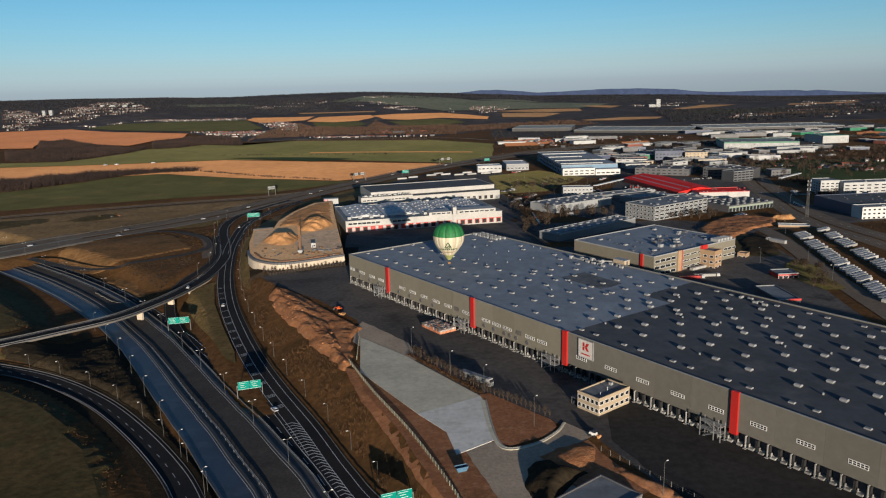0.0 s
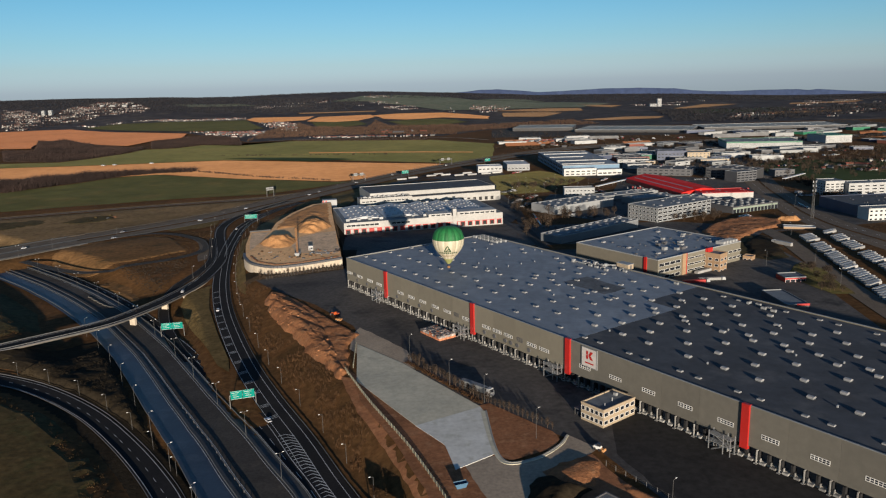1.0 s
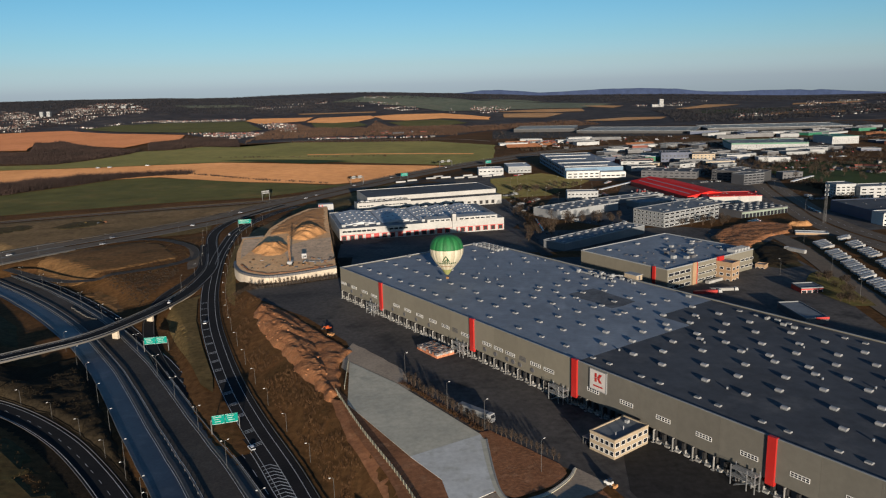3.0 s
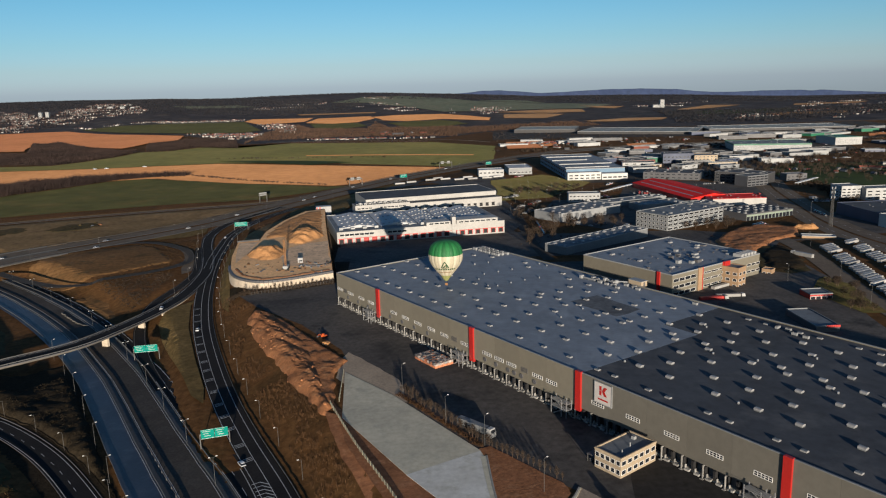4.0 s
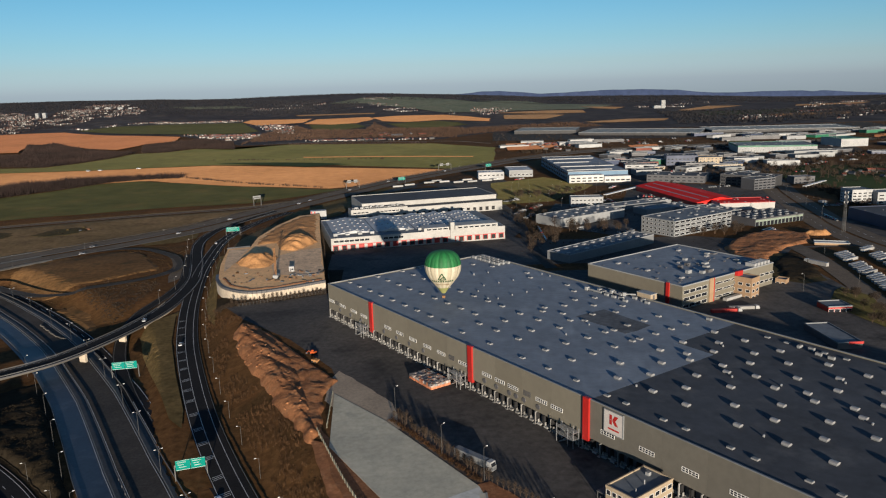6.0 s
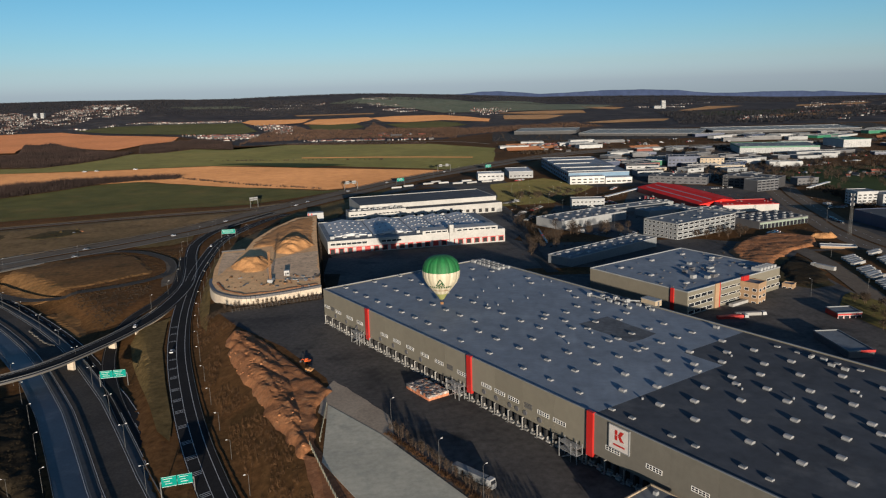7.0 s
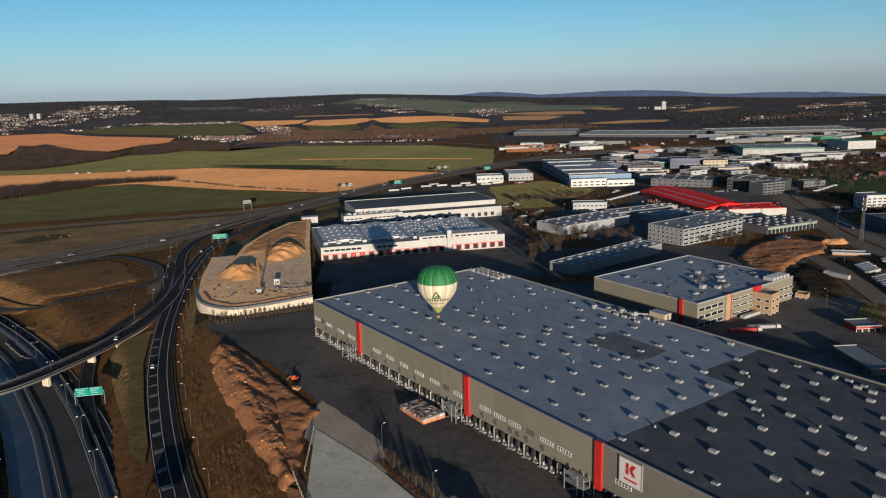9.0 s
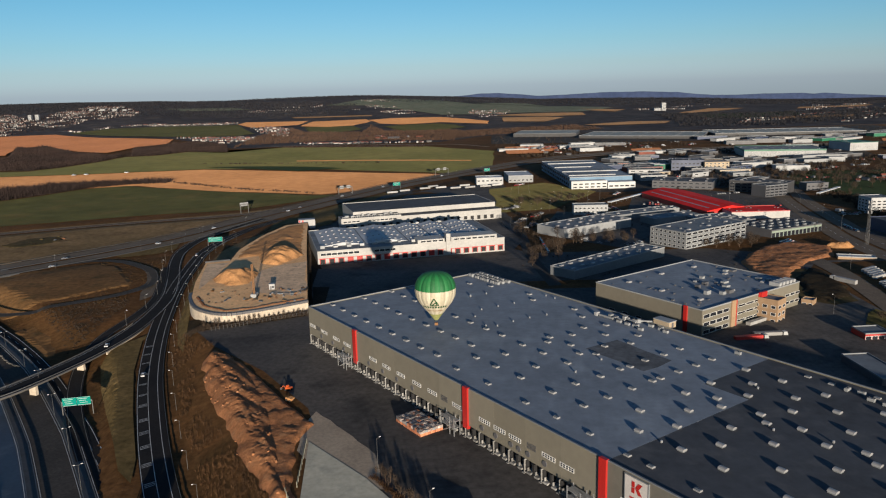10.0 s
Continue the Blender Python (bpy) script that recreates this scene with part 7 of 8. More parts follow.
for x in (-1.1, 0.7):
    for y in (-0.75, 0.75):
        part("wheel", wheel(x, y, 0.45, 0.3), M["tyre"], ld)
        part("wheel", wheel(x, y, 0.42, 0.28), M["tyre"], dp)
pf = thing("post_fence", "row of thin grey fence posts with wire", "fence")
for k in range(16):
    x, y = 50 + 34 * k / 15, 224.5 - 50 * k / 15
    part("post", MB().box(x - 0.06, y - 0.06, -0.2, x + 0.06, y + 0.06, 2.0), M["pole"], pf)
for z in (0.6, 1.2, 1.8):
    part("wire", MB().tube((50, 224.5, z), (84, 174.5, z), 0.015, k=3), M["pole"], pf)


# ---- district ground, roads and smaller buildings to the east ----
sheet("pavement_district", [(-78, 597), (-40, 587), (42, 557), (76, 572), (70, 642), (60, 658), (-86, 608)], M["yard"], "shaded asphalt between the halls", "pavement", up=0.07, cut=3)


def strip(name, pts, half, mt, label, lines=True, up=0.14):
    ln = spline([(x, y, land1(x, y)) for x, y in pts], 6)
    ln[:, 2] = land(ln[:, 0], ln[:, 1])
    st_ = [("carriageway", -half, half, mt, up, None)]
    if lines:
        st_ += [("lane_dashes", -0.15, 0.15, "line", up + 0.06, (6, 8))]
    return road(name, ln, st_, label)


sheet("pavement_district", [(60, 470), (110, 440), (205, 330), (214, 400), (232, 470), (236, 560), (262, 600), (200, 640), (130, 640), (60, 640), (45, 560)], M["yard"], "dark asphalt round the production hall", "pavement", up=0.05, cut=3)
sheet("pavement_district", [(-95, 600), (-84, 604), (60, 655), (75, 700), (72, 800), (66, 860), (95, 960), (85, 1050), (-20, 1070), (-70, 1010), (-95, 900), (-112, 780), (-100, 690)], M["yard"], "asphalt yard round the white halls", "pavement", up=0.06, cut=3)
sheet("pavement_district", [(150, 640), (260, 680), (330, 700), (360, 900), (300, 960), (220, 930), (180, 800), (120, 830), (95, 745), (100, 700)], M["yard"], "asphalt plots between the offices", "pavement", up=0.05, cut=3)
sheet("pavement_district", [(330, 600), (470, 640), (560, 760), (480, 760), (400, 740), (345, 700)], M["yard"], "asphalt plot of the navy hall", "pavement", up=0.05, cut=3)
sheet("pavement_district", [(150, 965), (260, 960), (420, 980), (560, 1180), (700, 1300), (760, 1480), (480, 1480), (300, 1380), (200, 1180)], M["asphalt_worn"], "grey paved industrial plots", "pavement", up=0.1, cut=4)
sheet("pavement_district", [(120, 1780), (560, 1720), (1100, 1760), (1120, 2050), (140, 2060)], M["asphalt_worn"], "paved plots of the far logistics park", "pavement", up=0.2, cut=4)
sheet("ground_lawn", [(210, 424), (208, 445), (222, 470), (230, 476), (236, 458), (230, 432), (226, 404), (214, 405)], M["lawn"], "green lawn round the kiosk", "lawn", up=0.25, cut=2, wobble=1)
sheet("ground_bank", [(198, 500), (206, 520), (226, 566), (238, 566), (232, 520), (230, 492), (214, 486)], M["turf"], "dark grassy bank beside the office hall", "bank", up=0.25, cut=2, wobble=1)
for o in (-9.5, 9.5):
    strip("road_east", [(440 + o, 1180), (400 + o, 970), (367 + o, 858), (337 + o, 730), (322 + o, 660), (315 + o, 594), (318 + o, 520), (326 + o, 430), (340 + o, 330)], 8, "asphalt_grey", "grey carriageway of the main road past the offices")
strip("road_east", [(268, 660), (257, 608), (253, 557), (244, 500), (235, 451), (229, 405), (220, 330)], 6.5, "asphalt_grey", "grey access road of the lorry park", False, 0.2)
strip("road_east", [(74, 540), (70, 630), (73, 760), (60, 835), (105, 900), (165, 960), (260, 960)], 4, "asphalt_worn", "access road between the halls", False)
hall("low_shed", "long low tan shed at the end of the plot", 271, 592, -2.4, -18, 23, 8, 3.4, "tan", "roof_pale", "lgrey")
hall("office_annex", "small tan annex behind the office hall", 198, 490, -2.2, -40, 6, 6, 5, "tan", "roof_mid", "tan", wins=(1, 2, 1.8, 1.3, 1.6, 3))
lorry(pose(246, 524, -1.0, 0, 0, 118), label="white box lorry on the access road", body="truck")
lnk = spline(LINK, 3)
road("road_link", lnk, [("carriageway", -3.4, 3.4, "asphalt", 0.12, None), ("edge_line", 2.6, 2.8, "line_worn", 0.2, None), ("edge_line", -2.8, -2.6, "line_worn", 0.2, None)], "narrow link road curving under the flyover")

heap("churned_plot", [(204, 590), (220, 616), (240, 640), (268, 656), (288, 634), (276, 602), (248, 584), (222, 552), (200, 500), (192, 500), (196, 540)], 1.6, M["dirt"], "orange churned earth on a building plot", "earth heap", step=0.9, rough=0.1, soft=5)
# shadowed dug slope: the shadow is in its dark material
heap("dark_slope", [(216, 540), (240, 570), (247, 562), (240, 520), (232, 500), (212, 490), (204, 496)], 1.2, M["thicket"], "dug slope beside the churned earth, painted dark for its shade", "earth slope", step=1.0, rough=0.03, soft=6)
for x0, y0, x1, y1 in ((178, 862, 230, 921), (403, 885, 446, 926)):
    sw = thing("covered_walkway", "long low white covered walkway across the grass", "walkway", pose(x0, y0, land1((x0 + x1) / 2, (y0 + y1) / 2), 0, 0, math.degrees(math.atan2(y1 - y0, x1 - x0))))
    ln_ = math.hypot(x1 - x0, y1 - y0)
    part("roof", MB().box(0, -2, 3.0, ln_, 2, 3.6, 0.2), M["frame_w"], sw)
    for k in range(8):
        for o in (-1.8, 1.8):
            part("post", MB().box(1 + k * (ln_ - 2) / 7 - 0.12, o - 0.12, -1, 1 + k * (ln_ - 2) / 7 + 0.12, o + 0.12, 3.0), M["pole"], sw)
heap("gravel_mound", disc(294, 633, 12, 8), 4.6, M["sand"], "pale gravel heap by the road", "gravel heap", step=1.3, soft=8)

rnd = random.Random(11)
WALLS = ["white", "dgrey", "navy", "cream", "dgrey", "tile_red", "mgrey", "dgrey", "navy", "lgrey"]
SMALL = [(120, 470, 16, 9, 6, -20), (240, 716, 34, 16, 6, 20), (225, 735, 40, 18, 6, 15), (190, 740, 50, 22, 6, 20), (165, 770, 60, 18, 5, 25), (205, 800, 26, 14, 5, 5)]
for x, y, L, D, H, a in SMALL:
    hall("workshop", "low workshop with grey roof between the offices", x, y, land1(x, y), a, L, D, H, rnd.choice(("lgrey", "mgrey", "dgrey", "mgrey")), "roof_mid", "mgrey", lights=6)
spots = []
for x0, x1, y0, y1, n in ((260, 420, 985, 1300, 20), (430, 700, 1180, 1480, 14), (270, 340, 1200, 1420, 7), (540, 980, 1480, 1760, 22), (700, 1150, 1300, 1480, 10), (120, 330, 1520, 1700, 9), (330, 540, 1380, 1500, 7)):
    for _ in range(n):
        for _try in range(20):
            x, y = rnd.uniform(x0, x1), rnd.uniform(y0, y1)
            if all(abs(x - a) + abs(y - b) > 42 for a, b in spots) and not (470 < x < 760 and 1290 < y < 1450) and np.min(np.hypot(mn[:, 0] - x - 12, mn[:, 1] - y - 8)) > 60:
                spots.append((x, y))
                break
for i, (x, y) in enumerate(spots):
    far = y > 1450
    L, D, H = rnd.uniform(18, 46) * (1.5 if far else 1), rnd.uniform(14, 26), rnd.choice((4.5, 5, 6, 7))
    wl_ = rnd.choice(WALLS if not far else ["white", "lgrey", "mgrey", "dgrey", "dgrey", "navy", "greenp"])
    hall("workshop", {"white": "white workshop with flat roof", "tile_red": "brown red metal workshop with flat roof", "lgrey": "pale grey workshop with flat roof", "mgrey": "grey metal workshop with flat roof", "cream": "cream rendered workshop with flat roof", "dgrey": "dark metal workshop with flat roof", "navy": "navy metal workshop with flat roof", "greenp": "green metal workshop with flat roof"}[wl_], x, y, land1(x, y), rnd.choice((-8, 5, 12, 28)), L, D, H, wl_, rnd.choice(("roof_mid", "roof_mid", "roof_dark", "roof_dark")), rnd.choice(("lgrey", "mgrey")), wins=(1, max(2, int(L / 10)), 5.5, 1.4, H - 3.2, 3.2) if y < 1150 else None)

# lattice mast, chimney-like tower, far gantries
ms = thing("lattice_mast", "red and white lattice radio mast by the road", "mast", pose(316, 638, -3.2))
for a in range(4):
    x, y = 1.3 * math.cos(a * 1.5708 + 0.78), 1.3 * math.sin(a * 1.5708 + 0.78)
    part("leg", MB().tube((x, y, 0), (x * 0.55, y * 0.55, 33), 0.11, 0.07, 5), M["pole"], ms)
br_ = MB()
for k in range(16):
    z, r = k * 2.05, 1.3 * (1 - 0.45 * k / 16)
    for a in range(4):
        b0, b1 = a * 1.5708 + 0.78, (a + 1) * 1.5708 + 0.78
        br_.tube((r * math.cos(b0), r * math.sin(b0), z), (r * math.cos(b1), r * math.sin(b1), z + 2.05), 0.03, k=4)
part("bracing", br_, M["pole"], ms)
for z in (24, 28, 31.5):
    part("antenna", MB().box(-1.5, -0.4, z, -1.1, 0.4, z + 2, 0.1).box(1.1, -0.4, z, 1.5, 0.4, z + 2, 0.1), M["white"], ms)
for x, y, a, w in ((-206, 905, 40, 9), (-112, 1028, 30, 18), (8, 1206, 30, 22)):
    gt = thing("sign_gantry", "bare grey motorway gantry frame seen from behind", "gantry", pose(x, y, -8.6, 0, 0, a), "motorway gantries")
    for px in (-w / 2, w / 2):
        part("post", MB().box(px - 0.3, -0.3, -0.4, px + 0.3, 0.3, 9.5), M["pole"], gt)
    part("beam", MB().box(-w / 2, -0.4, 8.6, w / 2, 0.4, 9.6), M["pole"], gt)
    for k in (-1, 1):
        part("sign_back", MB().box(k * w / 4 - 2.6, 0.42, 7.4, k * w / 4 + 2.6, 0.6, 11), M["lgrey"], gt)
gantry(-55, 1062, 0.2, 25, 10, 4.2, 1, -8.4, "green panel gantry over the motorway")
gantry(70, 1198, 0.4, 25, 9.5, 4.2, 1, -8.6, "green panel gantry over the motorway")


# ---- vegetation ----
def blades(pts, heights, spread, k, width, seed, lean=0.5):
    """Many thin upright twigs round each point."""
    r = np.random.RandomState(seed)
    n = len(pts)
    P = np.repeat(np.asarray(pts, float), k, 0)
    H = np.repeat(np.asarray(heights, float), k)
    base = P + np.c_[r.normal(0, spread * 0.35, (n * k, 2)), np.full(n * k, -0.25)]
    z0 = r.uniform(0, 0.45, n * k) * H
    tip = base + np.c_[r.normal(0, spread * lean, (n * k, 2)), H * r.uniform(0.55, 1.0, n * k)]
    base[:, 2] += z0 * 0.6
    a = r.uniform(0, 6.283, n * k)
    side = np.c_[np.cos(a), np.sin(a), r.normal(0, 0.15, n * k)] * (width * r.uniform(0.5, 1.3, n * k))[:, None]
    v = np.stack([base - side, base + side, tip], 1).reshape(-1, 3)
    return v, np.arange(len(v)).reshape(-1, 3)


def stuff_mesh(name, v, f, material, label, category):
    me = bpy.data.meshes.new(name)
    me.from_pydata(v.tolist(), [], f.tolist())
    me.materials.append(material)
    return solid(name, me, None, label, category, kind="stuff")


def scatter(poly, n, seed, keep_road=True):
    r = np.random.RandomState(seed)
    xs, ys = [q[0] for q in poly], [q[1] for q in poly]
    x, y = r.uniform(min(xs), max(xs), n * 3), r.uniform(min(ys), max(ys), n * 3)
    ok = inside(x, y, poly)
    x, y = x[ok][:n], y[ok][:n]
    return np.stack([x, y, land(x, y)], 1)


er = spline([(440, 1180, 0), (400, 970, 0), (367, 858, 0), (337, 730, 0), (322, 660, 0), (315, 594, 0), (318, 520, 0), (326, 430, 0), (340, 330, 0)], 6)
LINES = [(er, 19), (rmp, 12), (dck, 7.5), (lp, 7), (lnk, 5), (med, 27), (mn, 24), (sd, 7)]


def off_roads(p, extra=0.0):
    ok = np.ones(len(p), bool)
    for ln, half in LINES:
        d = np.full(len(p), 1e9)
        for q in ln[::3]:
            d = np.minimum(d, np.hypot(p[:, 0] - q[0], p[:, 1] - q[1]))
        ok &= d > half + extra
    return p[ok]


SLOPE = [(2, 178), (-5, 200), (-23, 243), (-45, 305), (-62, 335), (-97, 396), (-110, 436), (-104, 448), (-124, 474), (-140, 488), (-139, 470), (-118, 432), (-97, 378), (-78, 336), (-60, 300), (-42, 262), (-20, 215), (-5, 190)]
p = off_roads(scatter(SLOPE, 9000, 1))
v, f = blades(p, np.random.RandomState(8).uniform(0.2, 0.6, len(p)), 0.9, 8, 0.07, 9, 0.4)
stuff_mesh("dry_grass", v, f, M["scrub"], "low dry grass on the embankment", "grass")
nn = np.array([noise.noise((x / 11, y / 17, 1)) for x, y in p[:, :2]])
p = p[nn > -0.12]
v, f = blades(p, np.random.RandomState(2).uniform(1.0, 3.0, len(p)), 0.8, 9, 0.045, 3, 0.3)
stuff_mesh("scrub", v, f, M["twigs"], "dense leafless brown scrub on the embankment", "scrub")
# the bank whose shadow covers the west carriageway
def side_of(line, off):
    """A line beside a road, off metres to its right."""
    d = np.gradient(line[:, :2], axis=0)
    d /= np.linalg.norm(d, axis=1)[:, None]
    return line[:, :2] + np.stack([d[:, 1], -d[:, 0]], 1) * off


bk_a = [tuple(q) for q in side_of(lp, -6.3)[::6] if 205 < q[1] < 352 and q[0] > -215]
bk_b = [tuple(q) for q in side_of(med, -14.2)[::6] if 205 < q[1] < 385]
heap("ground_bank", bk_a + bk_b, 2.7, M["thicket"], "dark bank between loop road and highway", "bank", step=1.2, rough=0.1, soft=4.5, kind="structure")
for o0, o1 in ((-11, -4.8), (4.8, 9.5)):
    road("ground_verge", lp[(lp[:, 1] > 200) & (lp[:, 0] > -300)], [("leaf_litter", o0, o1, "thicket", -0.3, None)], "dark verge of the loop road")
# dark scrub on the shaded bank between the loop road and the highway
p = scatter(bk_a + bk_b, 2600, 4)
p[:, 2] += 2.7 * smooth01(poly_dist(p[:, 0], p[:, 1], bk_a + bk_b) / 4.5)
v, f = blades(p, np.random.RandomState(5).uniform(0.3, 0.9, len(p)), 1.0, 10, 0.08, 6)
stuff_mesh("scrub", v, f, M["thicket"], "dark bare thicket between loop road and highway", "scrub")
# patches inside the interchange and along the verges
for i, (poly, n, mt, hi) in enumerate((([(-240, 545), (-221, 554), (-201, 566), (-190, 560), (-187, 517), (-187, 485), (-190, 475), (-204, 500), (-227, 528)], 800, "twigs_dark", 1.3),
                                       ([(-310, 545), (-250, 520), (-195, 560), (-205, 690), (-260, 690), (-320, 610)], 2600, "scrub", 1.0),
                                       ([(-330, 520), (-262, 470), (-230, 400), (-260, 380), (-360, 470)], 2200, "scrub", 1.1),
                                       ([(-290, 330), (-220, 330), (-150, 290), (-105, 225), (-110, 190), (-260, 220), (-340, 300)], 4200, "scrub", 1.0),
                                       ([(-160, 500), (-132, 420), (-110, 360), (-98, 330), (-115, 350), (-140, 390), (-160, 450)], 1200, "scrub", 0.8),
                                       ([(-130, 735), (-100, 760), (-110, 820), (-150, 830), (-176, 740), (-168, 640), (-150, 610), (-140, 660)], 900, "twigs", 1.6),
                                       ([(-430, 640), (-360, 690), (-290, 780), (-240, 850), (-300, 850), (-420, 800), (-520, 740)], 800, "scrub", 0.7))):
    p = off_roads(scatter(poly, n, 20 + i), 1)
    v, f = blades(p, np.random.RandomState(i).uniform(0.4, 1.0, len(p)) * hi, 1.0, 8, 0.14, 40 + i)
    stuff_mesh("scrub", v, f, M[mt], {"twigs_dark": "dark bare thicket inside the interchange", "scrub": "rough dry grass tufts on the verge", "twigs": "brown leafless bushes on the bank"}[mt], "scrub")


def tree_mesh(seed, h, r_, twigs_n):
    """Trunk with limbs, and a cloud of fine twigs, for a leafless tree."""
    r = random.Random(seed)
    tr = MB()
    tr.tube((0, 0, -0.4), (0.1, 0, h * 0.45), 0.22 * h / 9, 0.13 * h / 9, 6)
    tr.tube((0.1, 0, h * 0.45), (0.0, 0.15, h * 0.85), 0.13 * h / 9, 0.04, 5)
    for k in range(9):
        a, z = k * 2.4 + r.uniform(-0.4, 0.4), h * r.uniform(0.25, 0.7)
        e = (r_ * 0.75 * math.cos(a), r_ * 0.75 * math.sin(a), z + h * r.uniform(0.15, 0.3))
        tr.tube((0, 0, z), e, 0.09 * h / 9, 0.03, 4)
    mb = MB()
    for k in range(twigs_n):
        a, u = r.uniform(0, 6.283), r.uniform(-1, 1)
        q = r.uniform(0.35, 1) ** 0.6
        c = Vector((r_ * q * math.cos(a) * math.sqrt(1 - u * u), r_ * q * math.sin(a) * math.sqrt(1 - u * u), h * 0.62 + h * 0.38 * q * u))
        d = Vector((c.x * 0.4 + r.uniform(-1, 1), c.y * 0.4 + r.uniform(-1, 1), r.uniform(0.2, 1.6))).normalized() * r.uniform(0.7, 1.6)
        s_ = d.cross(Vector((r.uniform(-1, 1), r.uniform(-1, 1), 0.3))).normalized() * r.uniform(0.03, 0.065)
        mb.add([c - s_, c + s_, c + d], [(0, 1, 2)])
    return tr.mesh("trunk", M["bark"]), mb.mesh("crown", M["twigs_dark"])


kinds = [tree_mesh(i, h, r_, n) for i, (h, r_, n) in enumerate(((9, 3.0, 620), (7, 2.4, 500), (11, 3.4, 720), (5, 1.8, 380), (5.5, 0.95, 170)))]


def tree(x, y, k, s=1.0, z=None):
    t = thing("bare_tree", "leafless brown tree with fine twigs", "tree", Matrix.Translation((x, y, land1(x, y) if z is None else z)) @ Matrix.Rotation(rnd.uniform(0, 6.28), 4, "Z") @ Matrix.Diagonal((s, s, s * rnd.uniform(0.9, 1.15), 1)), "leafless trees")
    part("trunk", kinds[k][0], None, t)
    part("crown", kinds[k][1], None, t)


for poly, n, ks_ in (([(388, 740), (410, 820), (432, 900), (446, 900), (422, 800), (398, 735)], 18, (1, 3)), ([(212, 404), (222, 402), (236, 440), (230, 476), (222, 470)], 14, (3, 3)), ([(78, 860), (86, 905), (150, 905), (190, 960), (180, 940), (120, 850)], 26, (1, 3, 0)), ([(48, 600), (78, 572), (100, 660), (115, 690), (88, 800), (66, 730), (66, 640)], 30, (0, 1, 1)),
                     ([(100, 668), (138, 648), (160, 690), (120, 716)], 20, (0, 1, 1)),
                     ([(160, 640), (240, 640), (262, 668), (190, 640)], 18, (1, 3)),
                     ([(380, 900), (640, 860), (700, 1080), (440, 1140)], 60, (0, 2, 1)),
                     ([(230, 480), (222, 440), (205, 400), (212, 400), (236, 470)], 12, (3, 3))):
    for q in scatter(poly, n, int(poly[0][0])):
        tree(q[0], q[1], rnd.choice(ks_), rnd.uniform(0.8, 1.2), q[2])
for k in range(34):
    s = k / 33
    x, y = -17 + 31 * s + rnd.uniform(-0.8, 0.8), 319 - 46 * s + rnd.uniform(-0.8, 0.8)
    tree(x + 1.6, y + 1.2, 4, rnd.uniform(0.5, 0.95), 0)
for k in range(14):
    s = k / 13
    tree(17 + 20 * s, 273 - 22 * s + rnd.uniform(-1, 1), 4, rnd.uniform(0.4, 0.8), 0)
for k in range(22):
    s = k / 21
    tree(-117 + 50 * s, 473 + 22 * s + rnd.uniform(-1.5, 1), 4, rnd.uniform(0.5, 0.9), None)
bl = np.array([(-17 + 31 * s + np.random.normal(0, 0.6), 319.5 - 46 * s + np.random.normal(0, 0.6), 0.1) for s in np.random.uniform(0, 1, 420)])
v, f = blades(bl, np.random.uniform(0.5, 1.6, len(bl)), 0.8, 9, 0.07, 77)
stuff_mesh("shrubs", v, f, M["twigs"], "row of leafless shrubs along the slab edge", "shrubs")
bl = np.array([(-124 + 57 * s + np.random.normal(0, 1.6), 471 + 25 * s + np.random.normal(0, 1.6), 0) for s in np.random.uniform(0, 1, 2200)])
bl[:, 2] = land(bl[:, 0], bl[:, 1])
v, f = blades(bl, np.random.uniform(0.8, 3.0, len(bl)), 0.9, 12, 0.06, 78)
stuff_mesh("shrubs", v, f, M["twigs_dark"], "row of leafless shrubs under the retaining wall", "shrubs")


sheet("ground_meadow", [(-162, 606), (-146, 610), (-148, 645), (-143, 695), (-133, 742), (-150, 770), (-164, 740), (-172, 700), (-170, 650)], M["meadow"], "rough dry grass behind the sand terrace", "meadow", up=0.5, cut=6, seg=5, tuck=False)
hp = np.array([(-67.0 - 33 * q + np.random.normal(0, 0.5), 503 + 185 * q, 0.0) for q in np.random.uniform(0, 1, 700)])
hp[:, 2] = land(hp[:, 0], hp[:, 1])
v, f = blades(hp, np.random.uniform(2.0, 5.5, len(hp)), 1.0, 12, 0.08, 79)
stuff_mesh("hedge", v, f, M["twigs_dark"], "dark leafless hedge along the side of the sand terrace", "hedge")
sheet("ground_verge", [(-150, 772), (-114, 766), (-97, 790), (-92, 900), (-66, 1000), (-30, 1062), (-40, 1072), (-88, 985), (-140, 885), (-160, 830)], M["verge"], "olive grass bank between motorway and white halls", "verge", up=0.6, cut=7, seg=8, tuck=False)
sheet("ground_litter", [(-66, 500), (-70, 530), (-86, 620), (-98, 690), (-94, 690), (-80, 618), (-64, 560), (-60, 505)], M["thicket"], "dark ground beside the sand terrace", "ground", up=0.3, cut=6, seg=6, tuck=False)
sheet("ground_litter", [(-138, 500), (-130, 478), (-122, 469), (-96, 478), (-68, 491), (-66, 500), (-92, 485), (-108, 480), (-126, 491)], M["thicket"], "dark ground under the retaining wall", "ground", up=0.3, cut=6, seg=4, tuck=False)
yf = thing("post_fence", "row of dark fence posts under the retaining wall", "fence")
for k in range(26):
    x, y = -112 + 45 * k / 25, 470 + 23.5 * k / 25
    part("post", MB().box(x - 0.1, y - 0.1, land1(x, y) - 0.3, x + 0.1, y + 0.1, land1(x, y) + 2.2), M["clad_dark"], yf)
for z in (0.9, 1.9):
    part("rail", MB().tube((-112, 470, land1(-112, 470) + z), (-67, 493.5, land1(-67, 493.5) + z), 0.05, k=4), M["clad_dark"], yf)
